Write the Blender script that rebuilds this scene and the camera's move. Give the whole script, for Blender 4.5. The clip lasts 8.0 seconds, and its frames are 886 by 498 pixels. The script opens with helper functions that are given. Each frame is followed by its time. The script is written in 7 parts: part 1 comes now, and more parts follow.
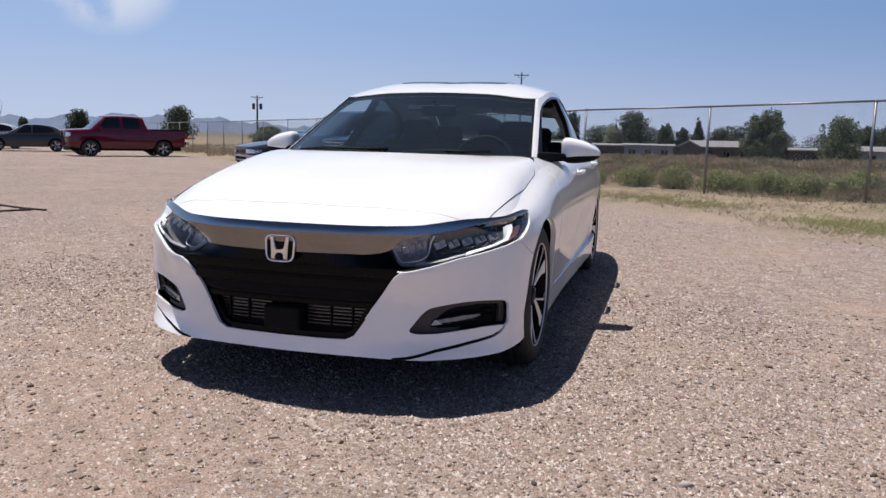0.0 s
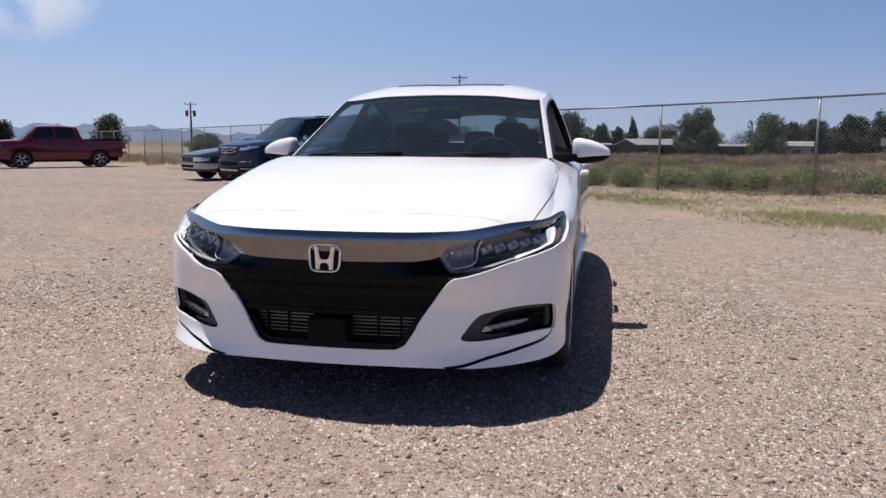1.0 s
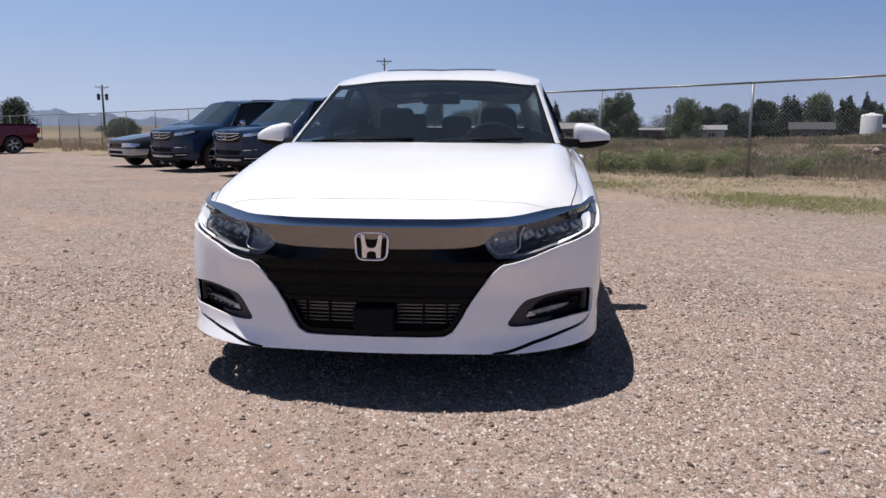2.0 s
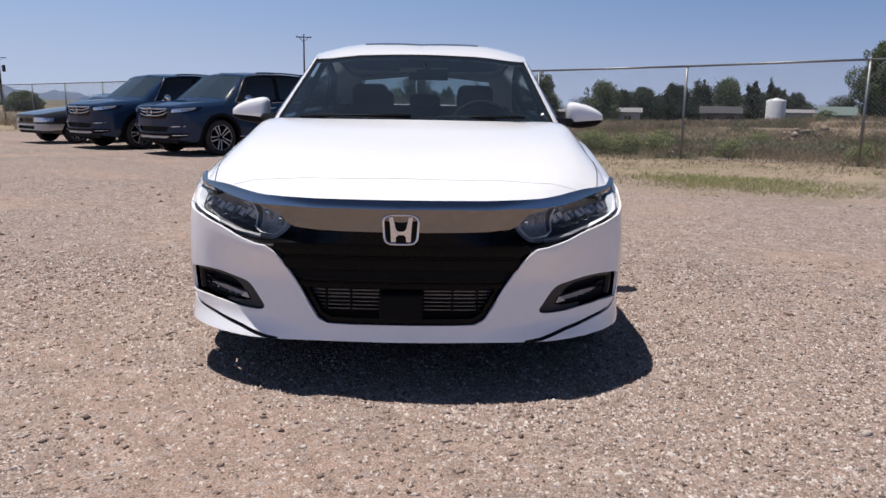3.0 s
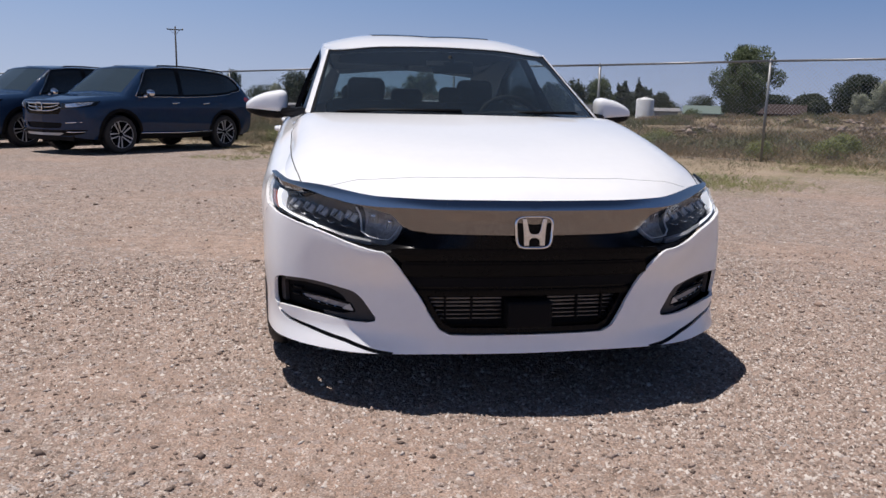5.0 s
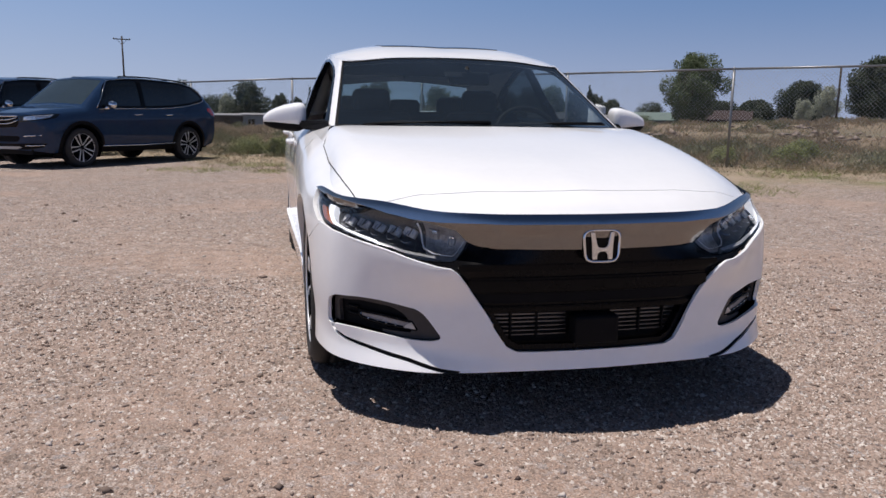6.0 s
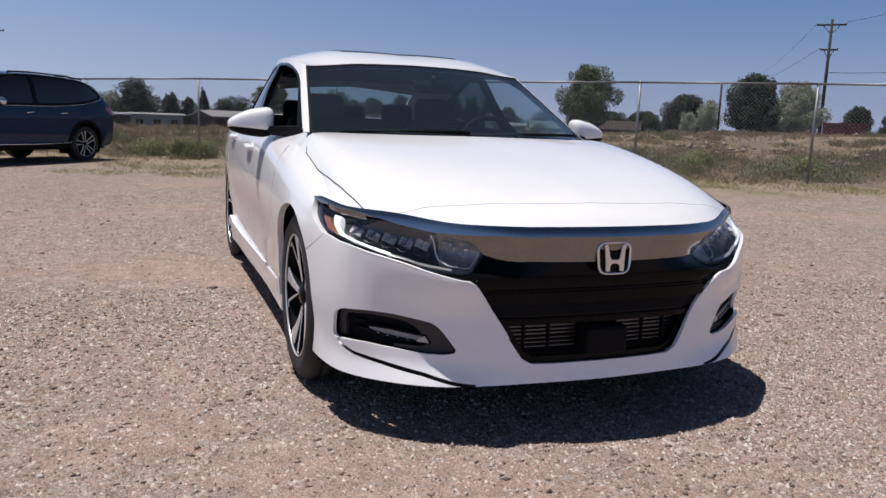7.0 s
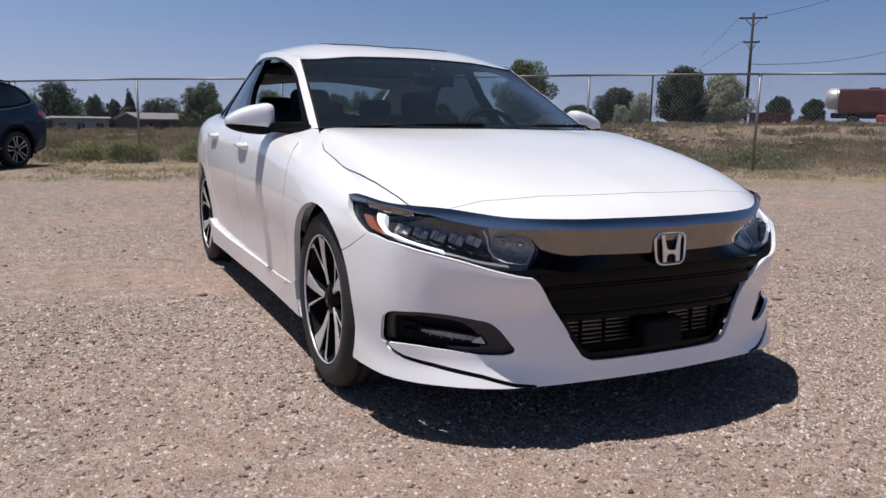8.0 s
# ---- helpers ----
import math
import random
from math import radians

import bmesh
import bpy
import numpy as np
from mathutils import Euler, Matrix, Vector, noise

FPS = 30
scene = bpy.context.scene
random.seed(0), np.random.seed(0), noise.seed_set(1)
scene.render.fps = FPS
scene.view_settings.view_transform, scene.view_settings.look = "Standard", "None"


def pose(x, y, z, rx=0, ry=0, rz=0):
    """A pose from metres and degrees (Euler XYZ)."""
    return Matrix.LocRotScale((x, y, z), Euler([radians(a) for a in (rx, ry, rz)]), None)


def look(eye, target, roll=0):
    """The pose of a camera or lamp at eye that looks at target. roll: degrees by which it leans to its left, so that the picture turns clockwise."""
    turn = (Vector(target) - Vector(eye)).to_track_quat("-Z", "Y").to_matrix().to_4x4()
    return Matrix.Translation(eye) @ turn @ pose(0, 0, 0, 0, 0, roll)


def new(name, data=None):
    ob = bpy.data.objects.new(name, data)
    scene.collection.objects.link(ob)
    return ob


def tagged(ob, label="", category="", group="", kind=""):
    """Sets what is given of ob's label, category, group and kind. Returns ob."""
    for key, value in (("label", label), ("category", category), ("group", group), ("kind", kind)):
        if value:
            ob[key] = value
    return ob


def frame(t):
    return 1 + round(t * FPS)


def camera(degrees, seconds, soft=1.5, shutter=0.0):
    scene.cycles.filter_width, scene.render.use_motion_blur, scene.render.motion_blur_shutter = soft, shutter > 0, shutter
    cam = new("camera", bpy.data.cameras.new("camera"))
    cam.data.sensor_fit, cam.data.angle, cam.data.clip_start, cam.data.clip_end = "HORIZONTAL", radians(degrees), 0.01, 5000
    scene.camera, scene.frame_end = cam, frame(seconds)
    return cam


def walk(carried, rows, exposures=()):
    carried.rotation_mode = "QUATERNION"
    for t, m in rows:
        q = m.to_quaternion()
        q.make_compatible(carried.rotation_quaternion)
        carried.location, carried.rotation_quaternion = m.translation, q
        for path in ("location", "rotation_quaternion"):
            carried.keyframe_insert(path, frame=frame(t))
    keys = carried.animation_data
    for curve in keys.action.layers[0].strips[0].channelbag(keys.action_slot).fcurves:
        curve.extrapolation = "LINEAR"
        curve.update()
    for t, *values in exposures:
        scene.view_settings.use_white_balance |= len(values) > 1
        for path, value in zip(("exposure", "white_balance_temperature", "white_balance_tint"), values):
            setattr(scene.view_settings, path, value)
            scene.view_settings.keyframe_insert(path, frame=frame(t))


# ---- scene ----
cam = camera(61.1, 8.0)
PATH = [
    (0, (1.393, -2.643, 1.059), (0.863, -0.737, 0.766), 1.4),
    (0.5, (1.163, -2.648, 1.049), (0.712, -0.721, 0.764), 1.1),
    (1, (0.972, -2.677, 1.053), (0.594, -0.733, 0.77), 0.2),
    (1.5, (0.749, -2.706, 1.055), (0.46, -0.748, 0.763), -0.5),
    (2, (0.515, -2.733, 1.058), (0.335, -0.767, 0.735), 0.1),
    (2.2, (0.441, -2.725, 1.053), (0.306, -0.758, 0.715), -0.1),
    (3.3, (-0.014, -2.55, 1.031), (0.071, -0.587, 0.654), 1.2),
    (3.5, (-0.084, -2.529, 1.022), (0.031, -0.568, 0.644), 1.1),
    (4, (-0.322, -2.47, 1.031), (-0.104, -0.52, 0.642), 1.9),
    (4.5, (-0.546, -2.421, 1.036), (-0.227, -0.486, 0.643), 2.3),
    (5, (-0.72, -2.332, 1.015), (-0.37, -0.399, 0.64), 1.3),
    (5.2, (-0.796, -2.296, 1.013), (-0.43, -0.364, 0.647), 1.0),
    (6.3, (-1.164, -2.163, 1.029), (-0.639, -0.264, 0.684), 1.1),
    (6.5, (-1.237, -2.128, 1.031), (-0.665, -0.243, 0.69), 1.4),
    (7, (-1.42, -2.057, 1.034), (-0.689, -0.225, 0.702), 2.1),
    (7.5, (-1.573, -1.939, 1.009), (-0.765, -0.14, 0.68), 1.8),
    (8, (-1.71, -1.809, 1.005), (-0.828, -0.045, 0.67), 0.9),
]
walk(cam, [(t, look(eye, target, roll)) for t, eye, target, roll in PATH], [(0.0, 0.15, 6500, 14), (3.5, 0.06, 6500, 14), (8.0, -0.06, 6500, 14)])

# ---- daylight: a high sun and a clear, slightly hazy sky ----
SUN_WAY = Vector((-0.25, 0.09, 1.035)).normalized()
CLOUD_WAY = Vector((-0.622, 0.764, 0.198)).normalized()
world = bpy.data.worlds.new("sky")
scene.world = world
world.use_nodes = True
wn = world.node_tree.nodes
wl = world.node_tree.links
wn.clear()
w_out = wn.new("ShaderNodeOutputWorld")
w_bg = wn.new("ShaderNodeBackground")
w_sky = wn.new("ShaderNodeTexSky")
w_sky.sky_type = "NISHITA"
w_sky.sun_disc = False
w_sky.sun_elevation = math.asin(SUN_WAY.z)
w_sky.sun_rotation = math.atan2(SUN_WAY.x, SUN_WAY.y)
w_sky.altitude = 1100
w_sky.air_density = 1.0
w_sky.dust_density = 0.5
w_sky.ozone_density = 3.0
w_bg.inputs["Strength"].default_value = 0.085
# pale haze towards the horizon, and one small cloud
w_tc = wn.new("ShaderNodeTexCoord")
w_sep = wn.new("ShaderNodeSeparateXYZ")
wl.new(w_tc.outputs["Generated"], w_sep.inputs[0])


def w_range(src, a, b, lo, hi):
    n = wn.new("ShaderNodeMapRange")
    n.interpolation_type = "SMOOTHSTEP"
    for key, value in (("From Min", a), ("From Max", b), ("To Min", lo), ("To Max", hi)):
        n.inputs[key].default_value = value
    wl.new(src, n.inputs["Value"])
    return n.outputs[0]


def w_mix(fac, a, b, blend="MIX"):
    n = wn.new("ShaderNodeMix")
    n.data_type = "RGBA"
    n.blend_type = blend
    for sock, value in (("Factor", fac), ("A", a), ("B", b)):
        if isinstance(value, (tuple, float)):
            n.inputs[sock].default_value = value if isinstance(value, float) else (*value, 1)
        else:
            wl.new(value, n.inputs[sock])
    return n.outputs["Result"]


sky_col = w_mix(1.0, w_sky.outputs[0], (0.56, 0.55, 0.53), "MULTIPLY")
# low sky: blue a little way up, paler haze at the horizon, brighter on the sun's side
blue_col = w_mix(w_range(w_sep.outputs[0], -0.75, 0.75, 0.0, 1.0), (3.4, 5.1, 8.1), (1.70, 3.05, 5.7))
haze_col = w_mix(w_range(w_sep.outputs[0], -0.75, 0.75, 0.0, 1.0), (5.3, 6.3, 8.0), (4.1, 4.9, 6.7))
sky_col = w_mix(w_range(w_sep.outputs[2], 0.20, 0.60, 0.95, 0.0), sky_col, blue_col)
sky_col = w_mix(w_range(w_sep.outputs[2], -0.02, 0.17, 1.0, 0.0), sky_col, haze_col)
sky_col = w_mix(1.0, sky_col, w_mix(w_range(w_sep.outputs[1], -0.65, 0.35, 0.0, 1.0), (0.67, 0.76, 0.92), (1.0, 1.0, 1.0)), "MULTIPLY")
w_dot = wn.new("ShaderNodeVectorMath")
w_dot.operation = "DOT_PRODUCT"
w_dot.inputs[1].default_value = CLOUD_WAY
wl.new(w_tc.outputs["Generated"], w_dot.inputs[0])
w_noise = wn.new("ShaderNodeTexNoise")
w_noise.inputs["Scale"].default_value = 14.0
w_noise.inputs["Detail"].default_value = 6.0
wl.new(w_tc.outputs["Generated"], w_noise.inputs["Vector"])
w_mul = wn.new("ShaderNodeMath")
w_mul.operation = "MULTIPLY"
wl.new(w_range(w_dot.outputs["Value"], 0.9955, 0.9990, 0.0, 1.0), w_mul.inputs[0])
wl.new(w_range(w_noise.outputs["Fac"], 0.42, 0.60, 0.0, 0.75), w_mul.inputs[1])
sky_col = w_mix(w_mul.outputs[0], sky_col, (7.4, 7.9, 8.8))
wl.new(sky_col, w_bg.inputs[0])
wl.new(w_bg.outputs[0], w_out.inputs[0])
sun = new("sun", bpy.data.lights.new("sun", "SUN"))
sun.data.energy = 4.6
sun.data.angle = radians(0.53)
sun.data.color = (1.0, 0.96, 0.90)
sun.matrix_world = look(SUN_WAY * 60, (0, 0, 0))

# ---- materials ----
def node(nt, kind, **values):
    n = nt.nodes.new(kind)
    for key, value in values.items():
        n.inputs[key.replace("_", " ")].default_value = value
    return n


def material(name, base, rough=0.5, metal=0.0, vary=0.0, scale=8.0, bump=0.0, bump_scale=60.0, coat=0.0, spec=0.5, base2=None, per_object=0.0, coat_rough=0.03):
    """A surface with two scales of variation in colour and roughness, and fine relief."""
    m = bpy.data.materials.new(name)
    m.use_nodes = True
    nt = m.node_tree
    p = nt.nodes["Principled BSDF"]
    p.inputs["Base Color"].default_value = (*base, 1)
    p.inputs["Roughness"].default_value = rough
    p.inputs["Metallic"].default_value = metal
    p.inputs["Specular IOR Level"].default_value = spec
    p.inputs["Coat Weight"].default_value = coat
    p.inputs["Coat Roughness"].default_value = coat_rough
    tc = node(nt, "ShaderNodeTexCoord")
    if vary:
        n1 = node(nt, "ShaderNodeTexNoise", Scale=scale, Detail=5.0, Roughness=0.6)
        n2 = node(nt, "ShaderNodeTexNoise", Scale=scale * 9, Detail=3.0)
        nt.links.new(tc.outputs["Object"], n1.inputs["Vector"])
        nt.links.new(tc.outputs["Object"], n2.inputs["Vector"])
        add = node(nt, "ShaderNodeMath")
        add.operation = "ADD"
        nt.links.new(n1.outputs["Fac"], add.inputs[0])
        nt.links.new(n2.outputs["Fac"], add.inputs[1])
        ramp = node(nt, "ShaderNodeMapRange")
        ramp.inputs["From Min"].default_value = 0.7
        ramp.inputs["From Max"].default_value = 1.3
        nt.links.new(add.outputs[0], ramp.inputs["Value"])
        mix = node(nt, "ShaderNodeMix")
        mix.data_type = "RGBA"
        other = base2 or tuple(min(1, c * (1 - vary)) for c in base)
        mix.inputs["A"].default_value = (*base, 1)
        mix.inputs["B"].default_value = (*other, 1)
        nt.links.new(ramp.outputs[0], mix.inputs["Factor"])
        last = mix.outputs["Result"]
        if per_object:
            info = node(nt, "ShaderNodeObjectInfo")
            hsv = node(nt, "ShaderNodeHueSaturation")
            mr = node(nt, "ShaderNodeMapRange")
            mr.inputs["To Min"].default_value = 1 - per_object
            mr.inputs["To Max"].default_value = 1 + per_object
            nt.links.new(info.outputs["Random"], mr.inputs["Value"])
            nt.links.new(mr.outputs[0], hsv.inputs["Value"])
            nt.links.new(last, hsv.inputs["Color"])
            last = hsv.outputs["Color"]
        nt.links.new(last, p.inputs["Base Color"])
    if bump:
        nb = node(nt, "ShaderNodeTexNoise", Scale=bump_scale, Detail=4.0)
        nt.links.new(tc.outputs["Object"], nb.inputs["Vector"])
        b = node(nt, "ShaderNodeBump", Strength=bump, Distance=0.01)
        nt.links.new(nb.outputs["Fac"], b.inputs["Height"])
        nt.links.new(b.outputs[0], p.inputs["Normal"])
    return m


def glass(name, tint=(0.8, 0.85, 0.85), rough=0.0, veil=0.0):
    """Thin sheet of tinted glass: part clear, part mirror by the angle, with a faint painted veil of sky sheen."""
    m = bpy.data.materials.new(name)
    m.use_nodes = True
    nt = m.node_tree
    nt.nodes.clear()
    L = nt.links.new
    out = node(nt, "ShaderNodeOutputMaterial")
    clear = node(nt, "ShaderNodeBsdfTransparent", Color=(*tint, 1))
    gloss = node(nt, "ShaderNodeBsdfAnisotropic", Color=(1, 1, 1, 1), Roughness=rough)
    # bluish diffuse veil: the sky's sheen on the windscreen, put in as colour
    grey = node(nt, "ShaderNodeBsdfDiffuse", Color=(0.42, 0.56, 0.68, 1))
    tc = node(nt, "ShaderNodeTexCoord")
    film = node(nt, "ShaderNodeTexNoise", Scale=5.0, Detail=5.0)
    L(tc.outputs["Object"], film.inputs["Vector"])
    amount = node(nt, "ShaderNodeMapRange")
    amount.inputs["To Min"].default_value = veil * 0.6
    amount.inputs["To Max"].default_value = veil * 1.4
    L(film.outputs["Fac"], amount.inputs["Value"])
    veiled = node(nt, "ShaderNodeMixShader")
    L(amount.outputs[0], veiled.inputs[0])
    L(clear.outputs[0], veiled.inputs[1])
    L(grey.outputs[0], veiled.inputs[2])
    face = node(nt, "ShaderNodeLayerWeight", Blend=0.5)
    steep = node(nt, "ShaderNodeMath")
    steep.operation = "POWER"
    steep.inputs[1].default_value = 5.0
    L(face.outputs["Facing"], steep.inputs[0])
    share = node(nt, "ShaderNodeMapRange")
    share.inputs["To Min"].default_value = 0.045
    share.inputs["To Max"].default_value = 1.0
    L(steep.outputs[0], share.inputs["Value"])
    mix = node(nt, "ShaderNodeMixShader")
    L(share.outputs[0], mix.inputs[0])
    L(veiled.outputs[0], mix.inputs[1])
    L(gloss.outputs[0], mix.inputs[2])
    L(mix.outputs[0], out.inputs[0])
    return m


M_WHITE = material("white_paint", (0.89, 0.89, 0.895), rough=0.45, vary=0.03, scale=3, coat=1.0, spec=0.1)
M_BLACK_GLOSS = material("black_gloss", (0.004, 0.004, 0.005), rough=0.10, vary=0.3, scale=9, coat=0.0, spec=0.12)
M_BLACK = material("black_plastic", (0.007, 0.007, 0.008), rough=0.6, spec=0.10, vary=0.3, scale=20, bump=0.1, bump_scale=400)
M_GRILLE = material("satin_black_grille", (0.004, 0.004, 0.005), rough=0.20, spec=0.14, vary=0.3, scale=9)
M_GAP = material("panel_gap", (0.01, 0.01, 0.01), rough=0.9)
M_DARKCHROME = material("dark_chrome", (0.25, 0.238, 0.232), rough=0.10, metal=1.0, vary=0.08, scale=6)
M_SATIN = material("satin_dark_trim", (0.052, 0.044, 0.042), rough=0.5, spec=0.4, vary=0.3, scale=20)
M_LIP = material("smoked_chrome", (0.38, 0.38, 0.385), rough=0.13, metal=1.0, vary=0.08, scale=6)
M_CHROME = material("chrome", (0.75, 0.75, 0.76), rough=0.06, metal=1.0, vary=0.05, scale=10)
M_ALU = material("machined_alloy", (0.72, 0.72, 0.73), rough=0.32, metal=0.5, vary=0.12, scale=30)
M_RUBBER = material("tyre_rubber", (0.014, 0.014, 0.015), rough=0.75, vary=0.4, scale=12, bump=0.2, bump_scale=200, base2=(0.03, 0.027, 0.025))
M_SEAT = material("black_cloth", (0.02, 0.02, 0.022), rough=0.85, vary=0.3, scale=30, bump=0.2, bump_scale=300)
M_AMBER = material("amber_reflector", (0.42, 0.11, 0.02), rough=0.15, vary=0.2, scale=60, coat=1.0)
M_REFLECTOR = material("lamp_reflector", (0.85, 0.86, 0.88), rough=0.12, metal=1.0, vary=0.1, scale=40)
M_LENSWHITE = material("lamp_light_guide", (0.80, 0.81, 0.83), rough=0.2, vary=0.05, scale=40, coat=1.0)
M_LIGHTGUIDE = material("glint_light_guide", (0.82, 0.83, 0.85), rough=0.2, vary=0.05, scale=40, coat=1.0)
# weak emission stands in for the sun's glint in the guide
M_LIGHTGUIDE.node_tree.nodes["Principled BSDF"].inputs["Emission Color"].default_value = (0.93, 0.96, 1.0, 1)
M_LIGHTGUIDE.node_tree.nodes["Principled BSDF"].inputs["Emission Strength"].default_value = 0.7
M_FIN = material("dull_cooler_fin", (0.16, 0.155, 0.155), rough=0.4, metal=0.9, vary=0.3, scale=30)
M_LAMPTRIM = material("grey_lamp_trim", (0.50, 0.50, 0.515), rough=0.3, metal=0.5, vary=0.2, scale=50)
M_FOGLENS = material("clear_fog_lamp", (0.40, 0.37, 0.36), rough=0.14, spec=0.5, vary=0.5, scale=60, bump=0.5, bump_scale=80)
M_BOWL = material("smoked_lamp_bowl", (0.55, 0.52, 0.50), rough=0.36, metal=0.3, vary=0.6, scale=60, bump=0.6, bump_scale=70)
M_LAMPBACK = material("dark_grey_lamp_back", (0.11, 0.105, 0.105), rough=0.35, vary=0.5, scale=40, bump=0.5, bump_scale=60)
M_LAMPBOX = material("lamp_housing", (0.74, 0.73, 0.73), rough=0.30, metal=0.3, vary=0.6, scale=70, bump=0.8, bump_scale=90)
M_GLASS = glass("windscreen_glass", (0.46, 0.55, 0.58), veil=0.022)
M_GLASS_REAR = glass("rear_screen_glass", (0.66, 0.76, 0.77))
M_GLASS_DARK = glass("tinted_glass", (0.16, 0.19, 0.20))
M_LENS = glass("lamp_lens", (0.93, 0.94, 0.95))
M_GALV = material("galvanised_steel", (0.28, 0.285, 0.29), rough=0.5, metal=0.7, vary=0.3, scale=10)
M_WIRE = material("galvanised_wire", (0.42, 0.43, 0.43), rough=0.5, metal=0.7, vary=0.3, scale=4)
M_NAVY = material("steel_blue_paint", (0.016, 0.037, 0.084), rough=0.5, vary=0.15, scale=3, coat=0.65, spec=0.0)
M_RED = material("dark_red_paint", (0.105, 0.007, 0.020), rough=0.5, vary=0.15, scale=3, coat=1.0, spec=0.0)
M_GREY = material("charcoal_paint", (0.035, 0.037, 0.042), rough=0.5, vary=0.15, scale=3, coat=1.0, spec=0.0)
M_SILVER = material("silver_paint", (0.42, 0.43, 0.45), rough=0.35, metal=0.5, vary=0.08, scale=3, coat=1.0)
M_WOOD = material("weathered_pole_wood", (0.060, 0.045, 0.035), rough=0.9, vary=0.4, scale=3, bump=0.4, bump_scale=40)
M_BARK = material("bark", (0.10, 0.075, 0.055), rough=0.95, vary=0.5, scale=6, bump=0.6, bump_scale=25)
M_LEAF = material("leaves", (0.14, 0.175, 0.088), rough=0.7, vary=0.5, scale=1.2, base2=(0.088, 0.118, 0.056))
M_LEAF_DARK = material("dark_evergreen_leaves", (0.072, 0.092, 0.056), rough=0.75, vary=0.5, scale=1.2, base2=(0.044, 0.060, 0.036))
M_LEAF_PALE = material("silvery_leaves", (0.42, 0.44, 0.34), rough=0.8, vary=0.4, scale=1.2, base2=(0.27, 0.29, 0.215))
M_DRYWEED = material("dry_weeds", (0.37, 0.295, 0.20), rough=0.95, vary=0.5, scale=0.8, base2=(0.21, 0.162, 0.112))
M_GREENWEED = material("green_weeds", (0.130, 0.150, 0.078), rough=0.9, vary=0.5, scale=0.8, base2=(0.20, 0.185, 0.11))
M_SAGE = material("grey_green_sagebrush", (0.235, 0.235, 0.145), rough=0.9, vary=0.5, scale=0.9, base2=(0.165, 0.17, 0.098))
M_LAWN = material("short_green_grass", (0.25, 0.285, 0.12), rough=0.9, vary=0.4, scale=0.8, base2=(0.32, 0.30, 0.15))
M_ROOF = material("pale_metal_roof", (0.27, 0.26, 0.26), rough=0.6, vary=0.2, scale=1.5)
M_ROOF_BROWN = material("brown_shingle_roof", (0.045, 0.028, 0.025), rough=0.9, vary=0.3, scale=2.0)
M_ROOF_GREY = material("grey_shingle_roof", (0.062, 0.062, 0.066), rough=0.9, vary=0.3, scale=2.0)
M_TANK = material("white_plastic_tank", (0.74, 0.74, 0.73), rough=0.5, vary=0.08, scale=1.2)
M_ROOF_GREEN = material("green_metal_roof", (0.14, 0.19, 0.165), rough=0.6, vary=0.2, scale=1.5)
M_WALL = material("tan_siding", (0.14, 0.125, 0.11), rough=0.9, vary=0.25, scale=1.5)
M_WALL_BROWN = material("brown_siding", (0.09, 0.065, 0.055), rough=0.9, vary=0.25, scale=1.5)
M_WALL_PALE = material("pale_grey_siding", (0.30, 0.31, 0.33), rough=0.9, vary=0.2, scale=1.5)
M_WALL_BRICK = material("red_brown_brick", (0.11, 0.052, 0.042), rough=0.9, vary=0.35, scale=3.0)
M_WALL_WHITE = material("white_siding", (0.42, 0.42, 0.41), rough=0.8, vary=0.1, scale=1.5)
M_RUBBLE = material("pale_rubble", (0.40, 0.31, 0.255), rough=0.95, vary=0.7, scale=3.0, bump=0.5, bump_scale=10)
# distance haze is put into the ridge's blue base colour
M_MOUNT = material("hazy_mountain_rock", (0.16, 0.20, 0.28), rough=1.0, vary=0.2, scale=0.004, spec=0.0)
M_TAIL = material("red_tail_lamp", (0.35, 0.01, 0.012), rough=0.2, vary=0.1, scale=20, coat=1.0)
M_SHRUB = material("rabbitbrush_leaves", (0.28, 0.29, 0.14), rough=0.85, vary=0.5, scale=2.0, base2=(0.19, 0.225, 0.09))
M_FOIL = material("dented_silver_sheet", (0.70, 0.70, 0.71), rough=0.4, metal=0.3, vary=0.35, scale=5, bump=1.0, bump_scale=6)
M_RED_TRUCK = material("faded_red_truck_paint", (0.13, 0.030, 0.024), rough=0.5, vary=0.3, scale=2.0)
M_ORANGE = material("orange_truck_paint", (0.36, 0.08, 0.035), rough=0.5, vary=0.3, scale=2.0)


def leafy(m, share=0.4):
    """Lets part of the light through thin leaves."""
    nt = m.node_tree
    p = nt.nodes["Principled BSDF"]
    out = nt.nodes["Material Output"]
    thin = node(nt, "ShaderNodeBsdfTranslucent")
    mix = node(nt, "ShaderNodeMixShader")
    mix.inputs[0].default_value = share
    nt.links.new(p.inputs["Base Color"].links[0].from_socket, thin.inputs["Color"])
    nt.links.new(p.outputs[0], mix.inputs[1])
    nt.links.new(thin.outputs[0], mix.inputs[2])
    nt.links.new(mix.outputs[0], out.inputs[0])


for leaf_mat in (M_LEAF, M_LEAF_DARK, M_LEAF_PALE, M_DRYWEED, M_GREENWEED, M_SHRUB, M_LAWN):
    leafy(leaf_mat)


# ---- ground: gravel yard, grass verge, weedy field ----
FENCE = [(9.95, 8.4), (7.5, 10.35), (5.08, 12.42), (2.42, 14.15), (-0.28, 15.9)]
for k in range(1, 22):
    FENCE.append((-0.28 - 2.40 * k, 15.9 + 2.10 * k))
for k in range(1, 6):
    FENCE.insert(0, (9.95 + 2.46 * k, 8.4 - 2.0 * k))
FX = np.array([p[0] for p in FENCE][::-1])
